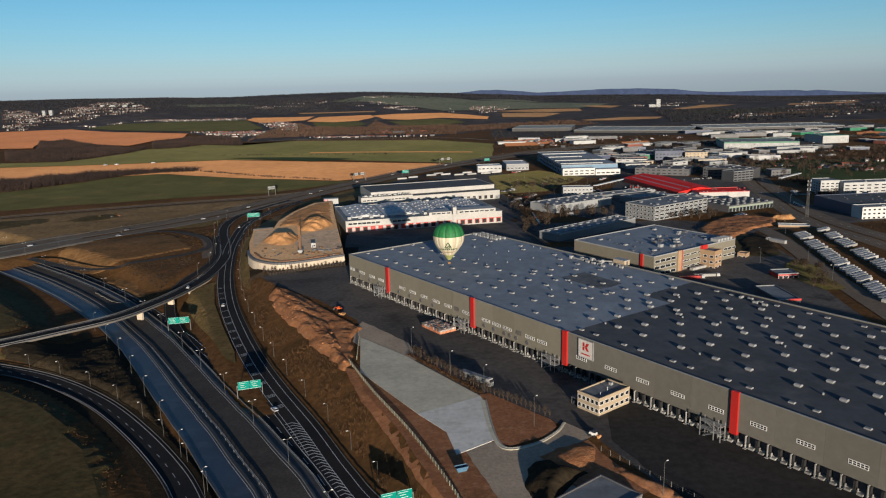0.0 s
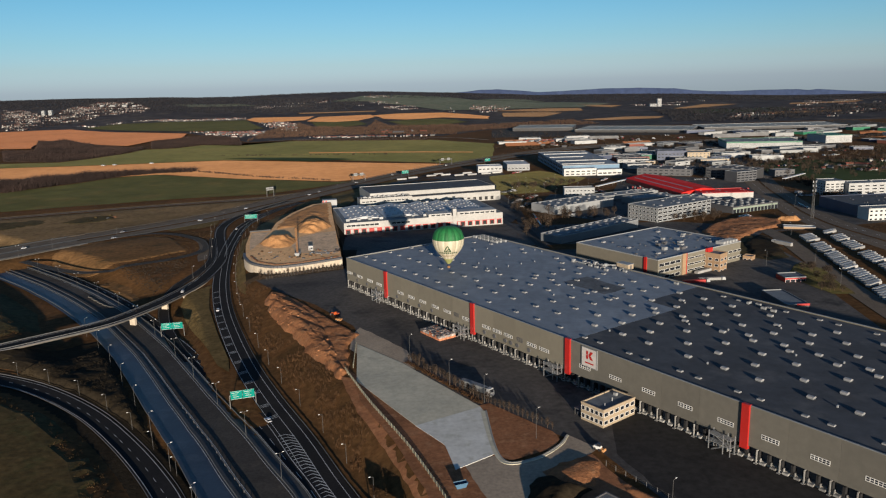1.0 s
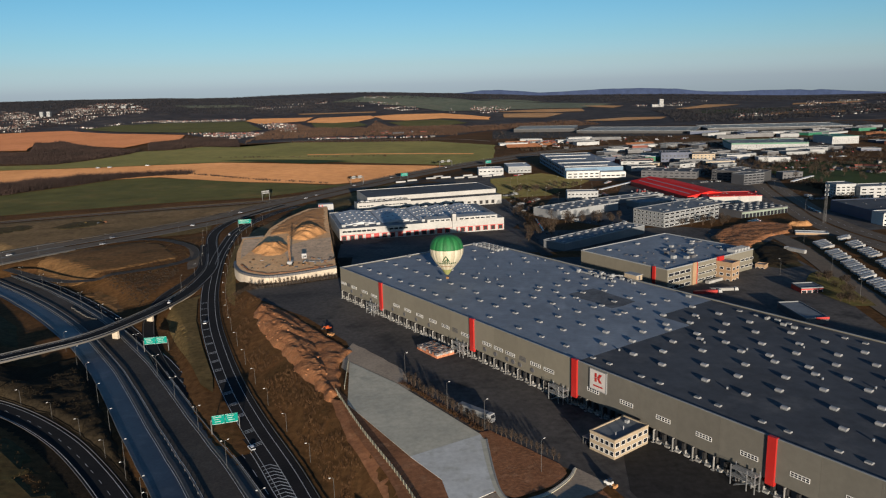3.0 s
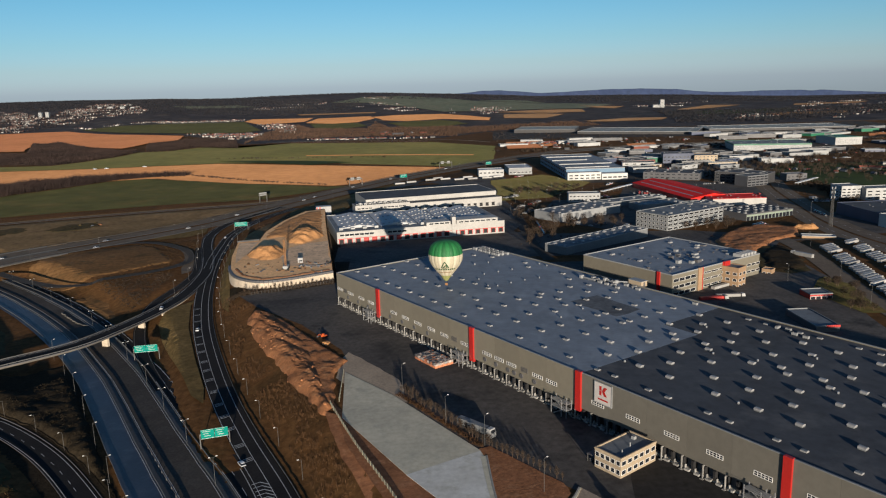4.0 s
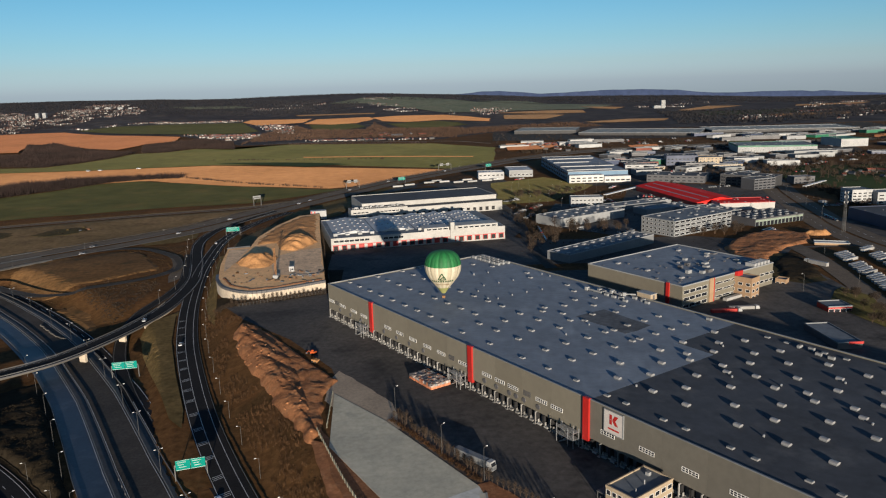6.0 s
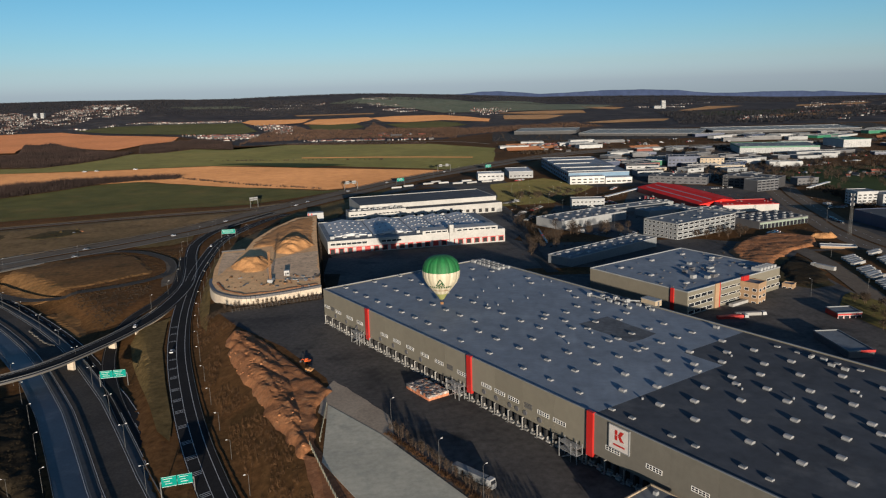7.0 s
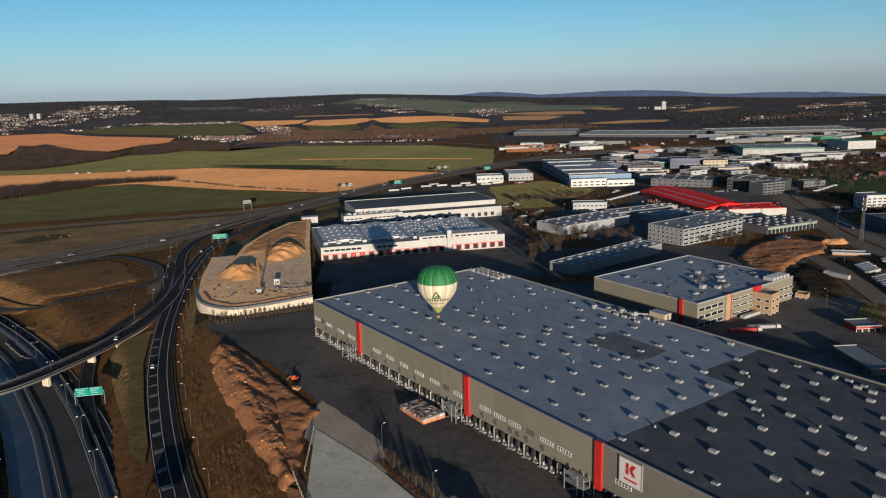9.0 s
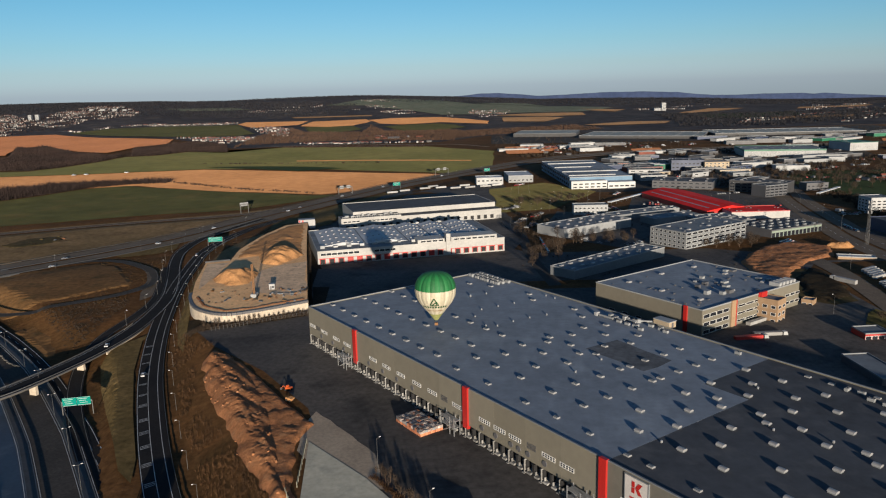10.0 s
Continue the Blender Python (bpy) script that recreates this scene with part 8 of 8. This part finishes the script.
sheet("ground_turf", [(-335, 345), (-262, 366), (-232, 362), (-206, 372), (-186, 362), (-160, 340), (-184, 336), (-214, 350), (-262, 364), (-330, 380)], M["turf"], "dark rough turf under the flyover ramp", "turf", up=0.35, cut=4, seg=12)
sheet("ground_turf", [(-231, 369), (-207, 381), (-191, 398), (-176, 403), (-156, 374), (-152, 342), (-160, 328), (-182, 336), (-200, 344), (-220, 350)], M["thicket"], "dark ground below the flyover", "turf", up=0.5, cut=5, seg=8, wobble=2)
sheet("ground_turf", [(-300, 322), (-226, 326), (-186, 313), (-156, 290), (-130, 262), (-108, 230), (-95, 205), (-160, 180), (-330, 180), (-400, 300)], M["turf"], "dark rough turf inside the loop", "turf", up=0.4, cut=5, seg=12, wobble=5)
sheet("ground_turf", [(-370, 540), (-300, 508), (-252, 458), (-226, 414), (-240, 388), (-300, 372), (-420, 430)], M["turf"], "dark rough turf beside the sunken highway", "turf", up=0.4, cut=5, seg=12)
sheet("ground_gravel", [(-386, 752), (-378, 786), (-352, 794), (-336, 780), (-344, 752), (-366, 742)], M["turf"], "dark rubble plot beside the motorway", "gravel", up=0.7, cut=4, wobble=3, seg=8)
for i in range(16):
    x, y = random.uniform(-378, -340), random.uniform(752, 790)
    heap("earth_mound", disc(x, y, random.uniform(2.5, 5), random.uniform(2, 4), 9), random.uniform(0.8, 2.0), M[("thicket", "turf", "mgrey", "soil")[i % 4]], "dark mound of rubble beside the motorway", "mound", soft=2.5, step=0.9)
sheet("ground_lawn", [(-620, 620), (-520, 660), (-430, 706), (-395, 750), (-410, 782), (-470, 764), (-560, 716), (-640, 660)], M["turf"], "olive grass patch beside the motorway", "grass", up=0.62, cut=4, wobble=3, seg=14)
lr = spline([(x, y, land1(x, y)) for x, y in ((-330, 584), (-293, 556), (-266, 541), (-250, 541), (-232, 549), (-214, 560), (-200, 574), (-193, 591), (-196, 612), (-206, 636), (-221, 654), (-242, 672), (-264, 680), (-284, 672))], 3)
lr[:, 2] = np.maximum(land(lr[:, 0], lr[:, 1]), -9.6) + 0.4
road("road_loop_ramp", lr, [("carriageway", -3.6, 3.6, "asphalt_worn", 0.3, None), ("edge_line", -3.2, -3.0, "line_worn", 0.36, None), ("edge_line", 3.0, 3.2, "line_worn", 0.36, None)], "dark loop ramp round the dry meadow")
sheet("pavement_apron", [(-222, 656), (-209, 648), (-193, 619), (-184, 592), (-181, 570), (-184, 558), (-190, 575), (-195, 600), (-206, 628)], M["asphalt_grey"], "grey paved apron beside the loop ramp", "pavement", up=0.45, cut=4, seg=8)
sheet("ground_meadow", [(-312, 588), (-320, 606), (-318, 628), (-306, 648), (-276, 664), (-257, 668), (-240, 656), (-216, 622), (-204, 594), (-214, 583), (-226, 573), (-245, 560), (-258, 549), (-276, 550), (-296, 566)], M["meadow_rough"], "dry brown meadow inside the loop ramp", "meadow", up=0.6, cut=6, wobble=4, seg=8)
sheet("ground_meadow", [(-252, 524), (-234, 528), (-213, 506), (-196, 478), (-192, 466), (-207, 478), (-238, 512)], M["meadow_rough"], "reddish dry grass slope above the highway", "meadow", up=0.6, cut=5, wobble=1.5, seg=8)
mv_a = [tuple(q) for q in side_of(mn, -22.5)[::3] if 610 < q[1] < 905]
mv_b = [tuple(q) for q in side_of(sd, 5.2)[::3] if q[0] > -640 and q[1] < 905]
sheet("ground_meadow", mv_a + mv_b[::-1], M["meadow"], "dry grass between motorway and country road", "meadow", up=0.35, cut=6, seg=10)
road("ground_meadow_strip", sd[sd[:, 0] > -800], [("dry_grass", -17, -6.9, "meadow", -0.35, None)], "strip of dry grass beside the green field")
for poly, n, h, sd_ in (([(420, 1000), (640, 900), (780, 1100), (760, 1290), (480, 1300)], 420, 8, 61), ([(120, 1480), (340, 1500), (520, 1520), (1100, 1600), (1100, 1480), (700, 1480), (420, 1330), (330, 1450), (200, 1420)], 700, 8, 62), ([(260, 960), (420, 985), (560, 1180), (440, 1180), (300, 1140)], 240, 6, 63), ([(640, 600), (900, 700), (900, 1000), (640, 900)], 300, 9, 64), ([(384, 740), (398, 735), (446, 930), (424, 930)], 90, 6, 65)):
    p = scatter(poly, n, sd_)
    p = p[np.min(np.hypot(p[:, None, 0] - mn[None, ::2, 0], p[:, None, 1] - mn[None, ::2, 1]), axis=1) > 30]
    v, f = blades(p, np.random.RandomState(sd_).uniform(0.5, 1.0, len(p)) * h, h * 0.4, 22, 0.3, sd_, 0.6)
    stuff_mesh("wood", v, f, M["twigs_dark"], "leafless trees between the workshops", "wood")


sheet("ground_verge", [(-150, 496), (-163, 470), (-161, 450), (-150, 425), (-136, 398), (-118, 364), (-107, 342), (-99, 333), (-104, 350), (-121, 390), (-139, 436), (-152, 480)], M["verge"], "olive grass verge between slip road and link road", "verge", up=0.6, cut=7, seg=4, tuck=False)
sheet("ground_verge", [(-172, 640), (-164, 600), (-152, 545), (-142, 505), (-130, 470), (-121, 452), (-128, 480), (-138, 518), (-148, 556), (-158, 604), (-166, 652)], M["verge"], "olive grass verge beside the slip road", "verge", up=0.6, cut=7, seg=4, tuck=False)
sheet("ground_verge", [(-226, 700), (-216, 720), (-222, 745), (-236, 735), (-262, 702), (-250, 690)], M["verge"], "olive grass between motorway and flyover ramp", "verge", up=0.6, cut=7, seg=4, tuck=False)


# ---- woods, hedges and far towns ----
def wood(name, poly, n, h, k, seed, label, material="wood_dark", width=0.9):
    p = scatter(poly, n, seed)
    lump = np.array([noise.noise((x / 38, y / 38, 7)) for x, y in p[:, :2]])
    hh = np.random.RandomState(seed).uniform(0.6, 1.1, len(p)) * h * (1 + 0.55 * lump)
    v, f = blades(p, hh, h * 0.42, k, width, seed, 0.6)
    return stuff_mesh(name, v, f, M[material], label, "wood")


sheet("ground_wooded_hills", [(-5500, 2650), (-1600, 2700), (-1250, 2950), (-780, 2300), (-470, 1850), (-260, 1900), (10, 1885), (130, 2070), (1200, 2070), (5500, 1900), (5500, 4960), (-5500, 4960)], M["hill"], "dark leafless woods on the far hills", "wooded hills", up=1.0, cut=7)
# far skyline ranges: a plain backdrop behind the last crest, haze painted as blue
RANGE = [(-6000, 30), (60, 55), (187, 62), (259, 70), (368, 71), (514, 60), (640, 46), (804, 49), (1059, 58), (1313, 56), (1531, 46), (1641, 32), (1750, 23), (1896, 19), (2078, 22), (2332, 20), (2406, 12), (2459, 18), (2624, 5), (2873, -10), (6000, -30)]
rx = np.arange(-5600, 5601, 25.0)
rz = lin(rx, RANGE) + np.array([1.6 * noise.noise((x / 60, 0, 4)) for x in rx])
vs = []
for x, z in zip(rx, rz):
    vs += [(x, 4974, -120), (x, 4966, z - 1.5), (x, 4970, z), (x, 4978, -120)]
solid("backdrop", MB().add(vs, [(4 * i + k, 4 * i + 4 + k, 4 * i + 5 + k, 4 * i + 1 + k) for i in range(len(rx) - 1) for k in range(3)]), M["far_hill"], "far hills on the skyline, blue from painted haze", "hills", kind="structure", smooth=True)
wood("wood", [(-1083, 2050), (-1018, 2073), (-834, 1835), (-714, 1742), (-668, 1706), (-670, 1592), (-696, 1494), (-723, 1439), (-850, 1473), (-1003, 1739), (-918, 1714)], 6500, 8, 14, 31, "dark leafless wood between the fields", width=0.26)
wood("wood", [(-733, 1929), (-687, 2023), (-636, 2102), (-530, 1995), (-458, 1749), (-558, 1798), (-596, 1718), (-646, 1698)], 3800, 8, 14, 41, "dark leafless wood beside the white village", width=0.26)
wood("wood", [(-516, 2260), (-499, 2714), (-412, 2434), (-226, 2366), (-230, 2731), (-160, 2418), (60, 2380), (40, 1930), (-265, 2016), (-402, 1967), (-469, 1945), (-474, 1856)], 6000, 8, 10, 32, "dark leafless belt behind the green fields", "wood_far", width=0.34)
wood("wood", [(20, 2330), (430, 2480), (470, 2230), (130, 2090), (20, 1960)], 2200, 8, 10, 42, "dark leafless wood beside the logistics park", "wood_far", width=0.34)
wood("wood", [(760, 2560), (853, 3100), (1820, 3096), (1535, 2500), (900, 2120), (680, 2220)], 4200, 9, 8, 33, "dark leafless woods beyond the logistics park", "wood_hazed", width=0.8)
wood("wood", [(-1307, 3407), (-386, 3308), (-391, 3856), (-852, 4165), (-1756, 4600), (-3000, 4700), (-2600, 4000)], 9000, 9, 7, 34, "dark wooded hillside", "wood_hazed", width=0.8)
wood("wood", [(-3000, 4450), (3000, 4450), (3000, 4700), (-3000, 4700)], 7000, 10, 7, 35, "wooded ridge on the skyline", "wood_hazed", width=0.9)
wood("wood", [(-300, 3900), (2600, 3700), (2600, 4300), (-300, 4400)], 5200, 9, 6, 36, "wooded far hills", "wood_hazed", width=0.8)
wood("wood", [(-1551, 2694), (-2129, 3715), (-2076, 3768), (-1711, 3300), (-1816, 3837), (-1783, 4085), (-1622, 4020), (-1352, 3574), (-1315, 3376), (-1451, 3260), (-1406, 3031), (-1466, 2649)], 1500, 7, 10, 43, "bare trees among the hillside houses", width=0.6)
wood("hedge", [(-720, 985), (-580, 1004), (-559, 1048), (-532, 1089), (-497, 1158), (-452, 1195), (-392, 1203), (-396, 1216), (-460, 1217), (-525, 1205), (-585, 1160), (-640, 1120), (-760, 1110)], 4200, 11, 16, 37, "thick brown hedge between two fields", "wood_dark", 0.2)
wood("hedge", [(-392, 1205), (-327, 1155), (-262, 1103), (-150, 1040), (-148, 1046), (-262, 1112), (-330, 1166), (-392, 1218)], 800, 3.6, 14, 38, "low hedge along a ploughed field", "wood_far", 0.22)
wood("hedge", [(-430, 1480), (-100, 1420), (-100, 1427), (-430, 1490)], 160, 4, 9, 39, "thin hedge across green fields", "wood_dark", 0.35)
wood("hedge", [(-30, 1755), (-358, 1840), (-358, 1860), (-25, 1775)], 420, 6, 9, 40, "hedge behind the olive field", "wood_dark", 0.5)


def town(label, polys, n, seed, size=3.3, up=2.0, gaps=0.0):
    """Scattered small houses; walls and roofs are the two parts."""
    r = random.Random(seed)
    ob = thing("distant_houses", label, "houses", kind="stuff")
    walls, walls2, tops, tops2 = MB(), MB(), MB(), MB()
    for poly in polys:
        spots = []
        for o in scatter(poly, max(3, int(n * 0.16)), seed):
            # short streets that follow the slope
            an, gap = r.uniform(-0.35, 0.35), r.uniform(2.2, 5.0) * size
            for k in range(r.randint(3, 9)):
                spots.append((o[0] + k * gap * math.cos(an) + r.uniform(-2, 2), o[1] + k * gap * math.sin(an) + r.uniform(-4, 4)))
        xy = np.array([q for q in spots if inside(np.array(q[0]), np.array(q[1]), poly)]).reshape(-1, 2)
        if gaps:
            thin = np.array([noise.noise((x / 130, y / 260, seed)) for x, y in xy])
            xy = xy[thin > -gaps]
        for q in np.c_[xy, land(xy[:, 0], xy[:, 1])]:
            L, D, H, a = size * r.choice((0.6, 0.8, 1.0, 1.4, 2.0, 3.2)), size * r.uniform(0.7, 1.0), r.uniform(1.3, 3.2), r.choice((0, 1.57, 0.5, 2.0)) + r.uniform(-0.2, 0.2)
            c, s = math.cos(a), math.sin(a)

            def put(src, dst):
                dst.add([(q[0] + c * x - s * y, q[1] + s * x + c * y, q[2] + up + z) for x, y, z in src.v], src.f)

            put(MB().box(-L / 2, -D / 2, -2, L / 2, D / 2, H), walls if r.random() < 0.34 else walls2)
            put(MB().gable(-L / 2, -D / 2, L / 2, D / 2, H, H + D * 0.42, 0.4), tops if r.random() < 0.55 else tops2)
    for nm, m_, mt in (("walls", walls, "house"), ("walls", walls2, "house_dull"), ("roofs", tops, "tile_red"), ("roofs", tops2, "dgrey")):
        if m_.v:
            tagged(part(nm, m_, M[mt], ob), kind="stuff")


strip("road_field_lane", [(-420, 1862), (-330, 1880), (-200, 1862), (-60, 1826), (40, 1790), (110, 1700)], 3.2, "drive", "pale field lane behind the olive field", False, 1.2)
town("dense hillside town of small pale houses", [[(-1551, 2694), (-2129, 3715), (-2076, 3768), (-1711, 3300), (-1816, 3837), (-1783, 4085), (-1622, 4020), (-1352, 3574), (-1315, 3376), (-1451, 3260), (-1406, 3031), (-1495, 2834), (-1466, 2649)]], 1500, 51, 3.0, gaps=0.2)
town("row of small houses above a green field", [[(-1344, 2804), (-1189, 3045), (-794, 3128), (-769, 3027), (-1059, 2994), (-1221, 2932), (-1244, 2743)]], 520, 52, 2.6)
town("village of white houses beside a wood", [[(-760, 2289), (-702, 2267), (-510, 2234), (-496, 2136), (-530, 2010), (-646, 2136)]], 260, 53, 4.0)
town("village with red roofs below the stubble", [[(-670, 2799), (-611, 2816), (-504, 2685), (-418, 2227), (-463, 2242), (-581, 2505)]], 240, 54, 3.8)
town("hill village above the wide stubble field", [[(-429, 4224), (-248, 4044), (-211, 3653), (-94, 3306), (-88, 3067), (-195, 3150), (-344, 3641)], [(13, 3260), (135, 3326), (340, 3289), (233, 3004), (118, 2904), (11, 3004)]], 230, 59, 2.8, gaps=0.1)
town("scattered far houses on the ridge", [[(854, 3565), (1340, 3822), (1213, 3530), (865, 3302)], [(1703, 3686), (2101, 3615), (1853, 3184), (1565, 3278)], [(-900, 3500), (-300, 3500), (-300, 3800), (-900, 3900)]], 60, 55, 3.0)
town("loose settlement beyond the logistics park", [[(837, 2663), (1404, 2520), (1180, 2100), (760, 2300)], [(1100, 2760), (1700, 3000), (1900, 2700), (1420, 2560)], [(1400, 3200), (2100, 3300), (2200, 3000), (1700, 2900)]], 60, 60, 3.4)
town("small houses among bare trees", [[(468, 997), (516, 880), (637, 1068), (600, 1133)]], 32, 56, 4.6, 0)
town("small depots beside the motorway", [[(125, 1498), (242, 1470), (270, 1626), (152, 1669)]], 60, 57, 6, 0)
town("row of farmsteads behind the fields", [[(-340, 1925), (-120, 1900), (-20, 1888), (-10, 1902), (-120, 1918), (-340, 1952)]], 170, 58, 4.2, 0.3)
town("scattered barns before the wood", [[(-260, 2000), (-230, 2030), (-60, 2100), (-40, 2060)], [(-200, 2130), (-140, 2120), (-140, 2160), (-200, 2165)]], 26, 61, 9, 0.3)
for x, y, w, h in ((-1730, 3320, 13, 22), (-1697, 3314, 14, 23), (-1640, 3694, 18, 11), (-1585, 3682, 22, 12), (-1525, 3675, 22, 12), (-1470, 3660, 18, 10), (963, 3372, 18, 34), (930, 3368, 30, 12)):
    hall("apartment_tower" if h > 20 else "apartment_block", "tall pale apartment tower far off" if h > 20 else "long pale apartment block far off", x, y, land1(x, y), 5, w, 16, h, "lgrey", "roof_mid", "lgrey", wins=(h // 6, 4, w / 6, 2.0, 3, 6))


# low shrubs and weeds between the plots
def clear_of_halls(p, gap=3.0):
    ok = np.ones(len(p), bool)
    for x, y, an, L, D in HALLS:
        u = (p[:, 0] - x) * math.cos(an) + (p[:, 1] - y) * math.sin(an)
        w = -(p[:, 0] - x) * math.sin(an) + (p[:, 1] - y) * math.cos(an)
        ok &= ~((u > -gap) & (u < L + gap) & (w > -gap) & (w < D + gap))
    return p[ok]


for i, (poly, n, h) in enumerate((([(60, 560), (240, 560), (330, 640), (420, 900), (300, 980), (60, 900)], 1500, 2.2), ([(300, 560), (330, 420), (420, 480), (520, 760), (400, 700)], 700, 2.2), ([(240, 960), (430, 900), (760, 1060), (800, 1480), (300, 1420)], 2200, 3.2), ([(100, 1480), (800, 1480), (1200, 1700), (1100, 2040), (140, 2040)], 2600, 4.5))):
    p = off_roads(clear_of_halls(scatter(poly, n, 90 + i)), 2)
    nn = np.array([noise.noise((x / 35, y / 35, 1)) for x, y in p[:, :2]])
    p = p[nn > 0.0]
    v, f = blades(p, np.random.RandomState(90 + i).uniform(0.4, 1.0, len(p)) * h, h * 0.5, 14, 0.06 * h, 95 + i, 0.5)
    stuff_mesh("shrubs", v, f, M["twigs_dark"], "bare shrubs and weeds between the plots", "shrubs")


# parked cars, vans and lamp posts on the plots of the district
def parked(label, rows_, seed):
    """Rows of small parked cars; paint in four colours and dark glass are the parts."""
    r = random.Random(seed)
    ob = thing("parked_cars", label, "cars", kind="stuff")
    paint, glass = {k: MB() for k in ("white", "dgrey", "lgrey", "red")}, MB()
    for x0, y0, ang, n in rows_:
        for k in range(n):
            if r.random() < 0.2:
                continue
            x, y = x0 + 2.8 * k * math.cos(radians(ang)), y0 + 2.8 * k * math.sin(radians(ang))
            if len(clear_of_halls(np.array([(x, y, 0.0)]), 2.0)) == 0 or len(off_roads(np.array([(x, y, 0.0)]), 1)) == 0:
                continue
            z, van = land1(x, y) + 0.15, r.random() < 0.2
            L, H = (5.6, 2.3) if van else (4.3, 0.95)
            tint_ = "white" if van else r.choice(("white", "lgrey", "dgrey", "dgrey", "lgrey", "red"))
            c, s = math.cos(radians(ang + r.uniform(-3, 3))), math.sin(radians(ang))

            def put(src, dst):
                dst.add([(x + c * px - s * py, y + s * px + c * py, z + pz) for px, py, pz in src.v], src.f)

            put(MB().box(-0.9, -L / 2, 0.2, 0.9, L / 2, H, 0.12), paint[tint_])
            if van:
                put(MB().box(-0.8, -L / 2 - 0.03, 1.3, 0.8, -L / 2 + 0.3, 2.0), glass)
            else:
                put(MB().box(-0.75, -1.1, 0.95, 0.75, 1.4, 1.4, 0.1), glass)
                put(MB().box(-0.7, -0.8, 1.4, 0.7, 1.1, 1.46), paint[tint_])
    for k, m_ in paint.items():
        if m_.v:
            tagged(part("bodies", m_, M[k], ob), kind="stuff")
    if glass.v:
        tagged(part("windows", glass, M["dark"], ob), kind="stuff")


def car_rows(poly, n, seed):
    r = random.Random(seed)
    return [(q[0], q[1], r.choice((-8, 5, 12, 33, 95)), r.randint(4, 11)) for q in scatter(poly, n, seed)]


parked("cars and vans parked between the workshops", car_rows([(240, 985), (420, 985), (680, 1250), (740, 1470), (480, 1470), (280, 1300)], 46, 301), 1)
parked("cars parked on the plots round the offices", car_rows([(120, 640), (330, 690), (350, 900), (290, 950), (200, 900), (110, 760)], 22, 302), 2)
parked("cars parked beside the white halls", [(74, 770, 60, 9), (92, 800, 60, 9), (80, 745, 60, 8), (-60, 690, 20, 10), (70, 850, 40, 8)], 3)
parked("cars and trailers on the far logistics plots", car_rows([(150, 1700), (560, 1720), (1000, 1740), (1000, 1660), (540, 1560), (260, 1600)], 40, 303), 4)
parked("cars parked by the white offices and road", car_rows([(360, 800), (440, 790), (520, 800), (500, 760), (420, 740), (350, 700)], 12, 304), 5)
post = lamp(pose(82, 819, land1(82, 819), 0, 0, 30), None, 1, 11.0)
for x, y in ((91, 811), (112, 829), (141, 859), (160, 884), (177, 903), (97, 782), (66, 740), (80, 747), (120, 790), (150, 830), (330, 700), (345, 760), (358, 830), (372, 900), (382, 960), (300, 860), (270, 830), (330, 930), (400, 1060), (440, 1120)):
    lamp(pose(x, y, land1(x, y), 0, 0, 30), post)
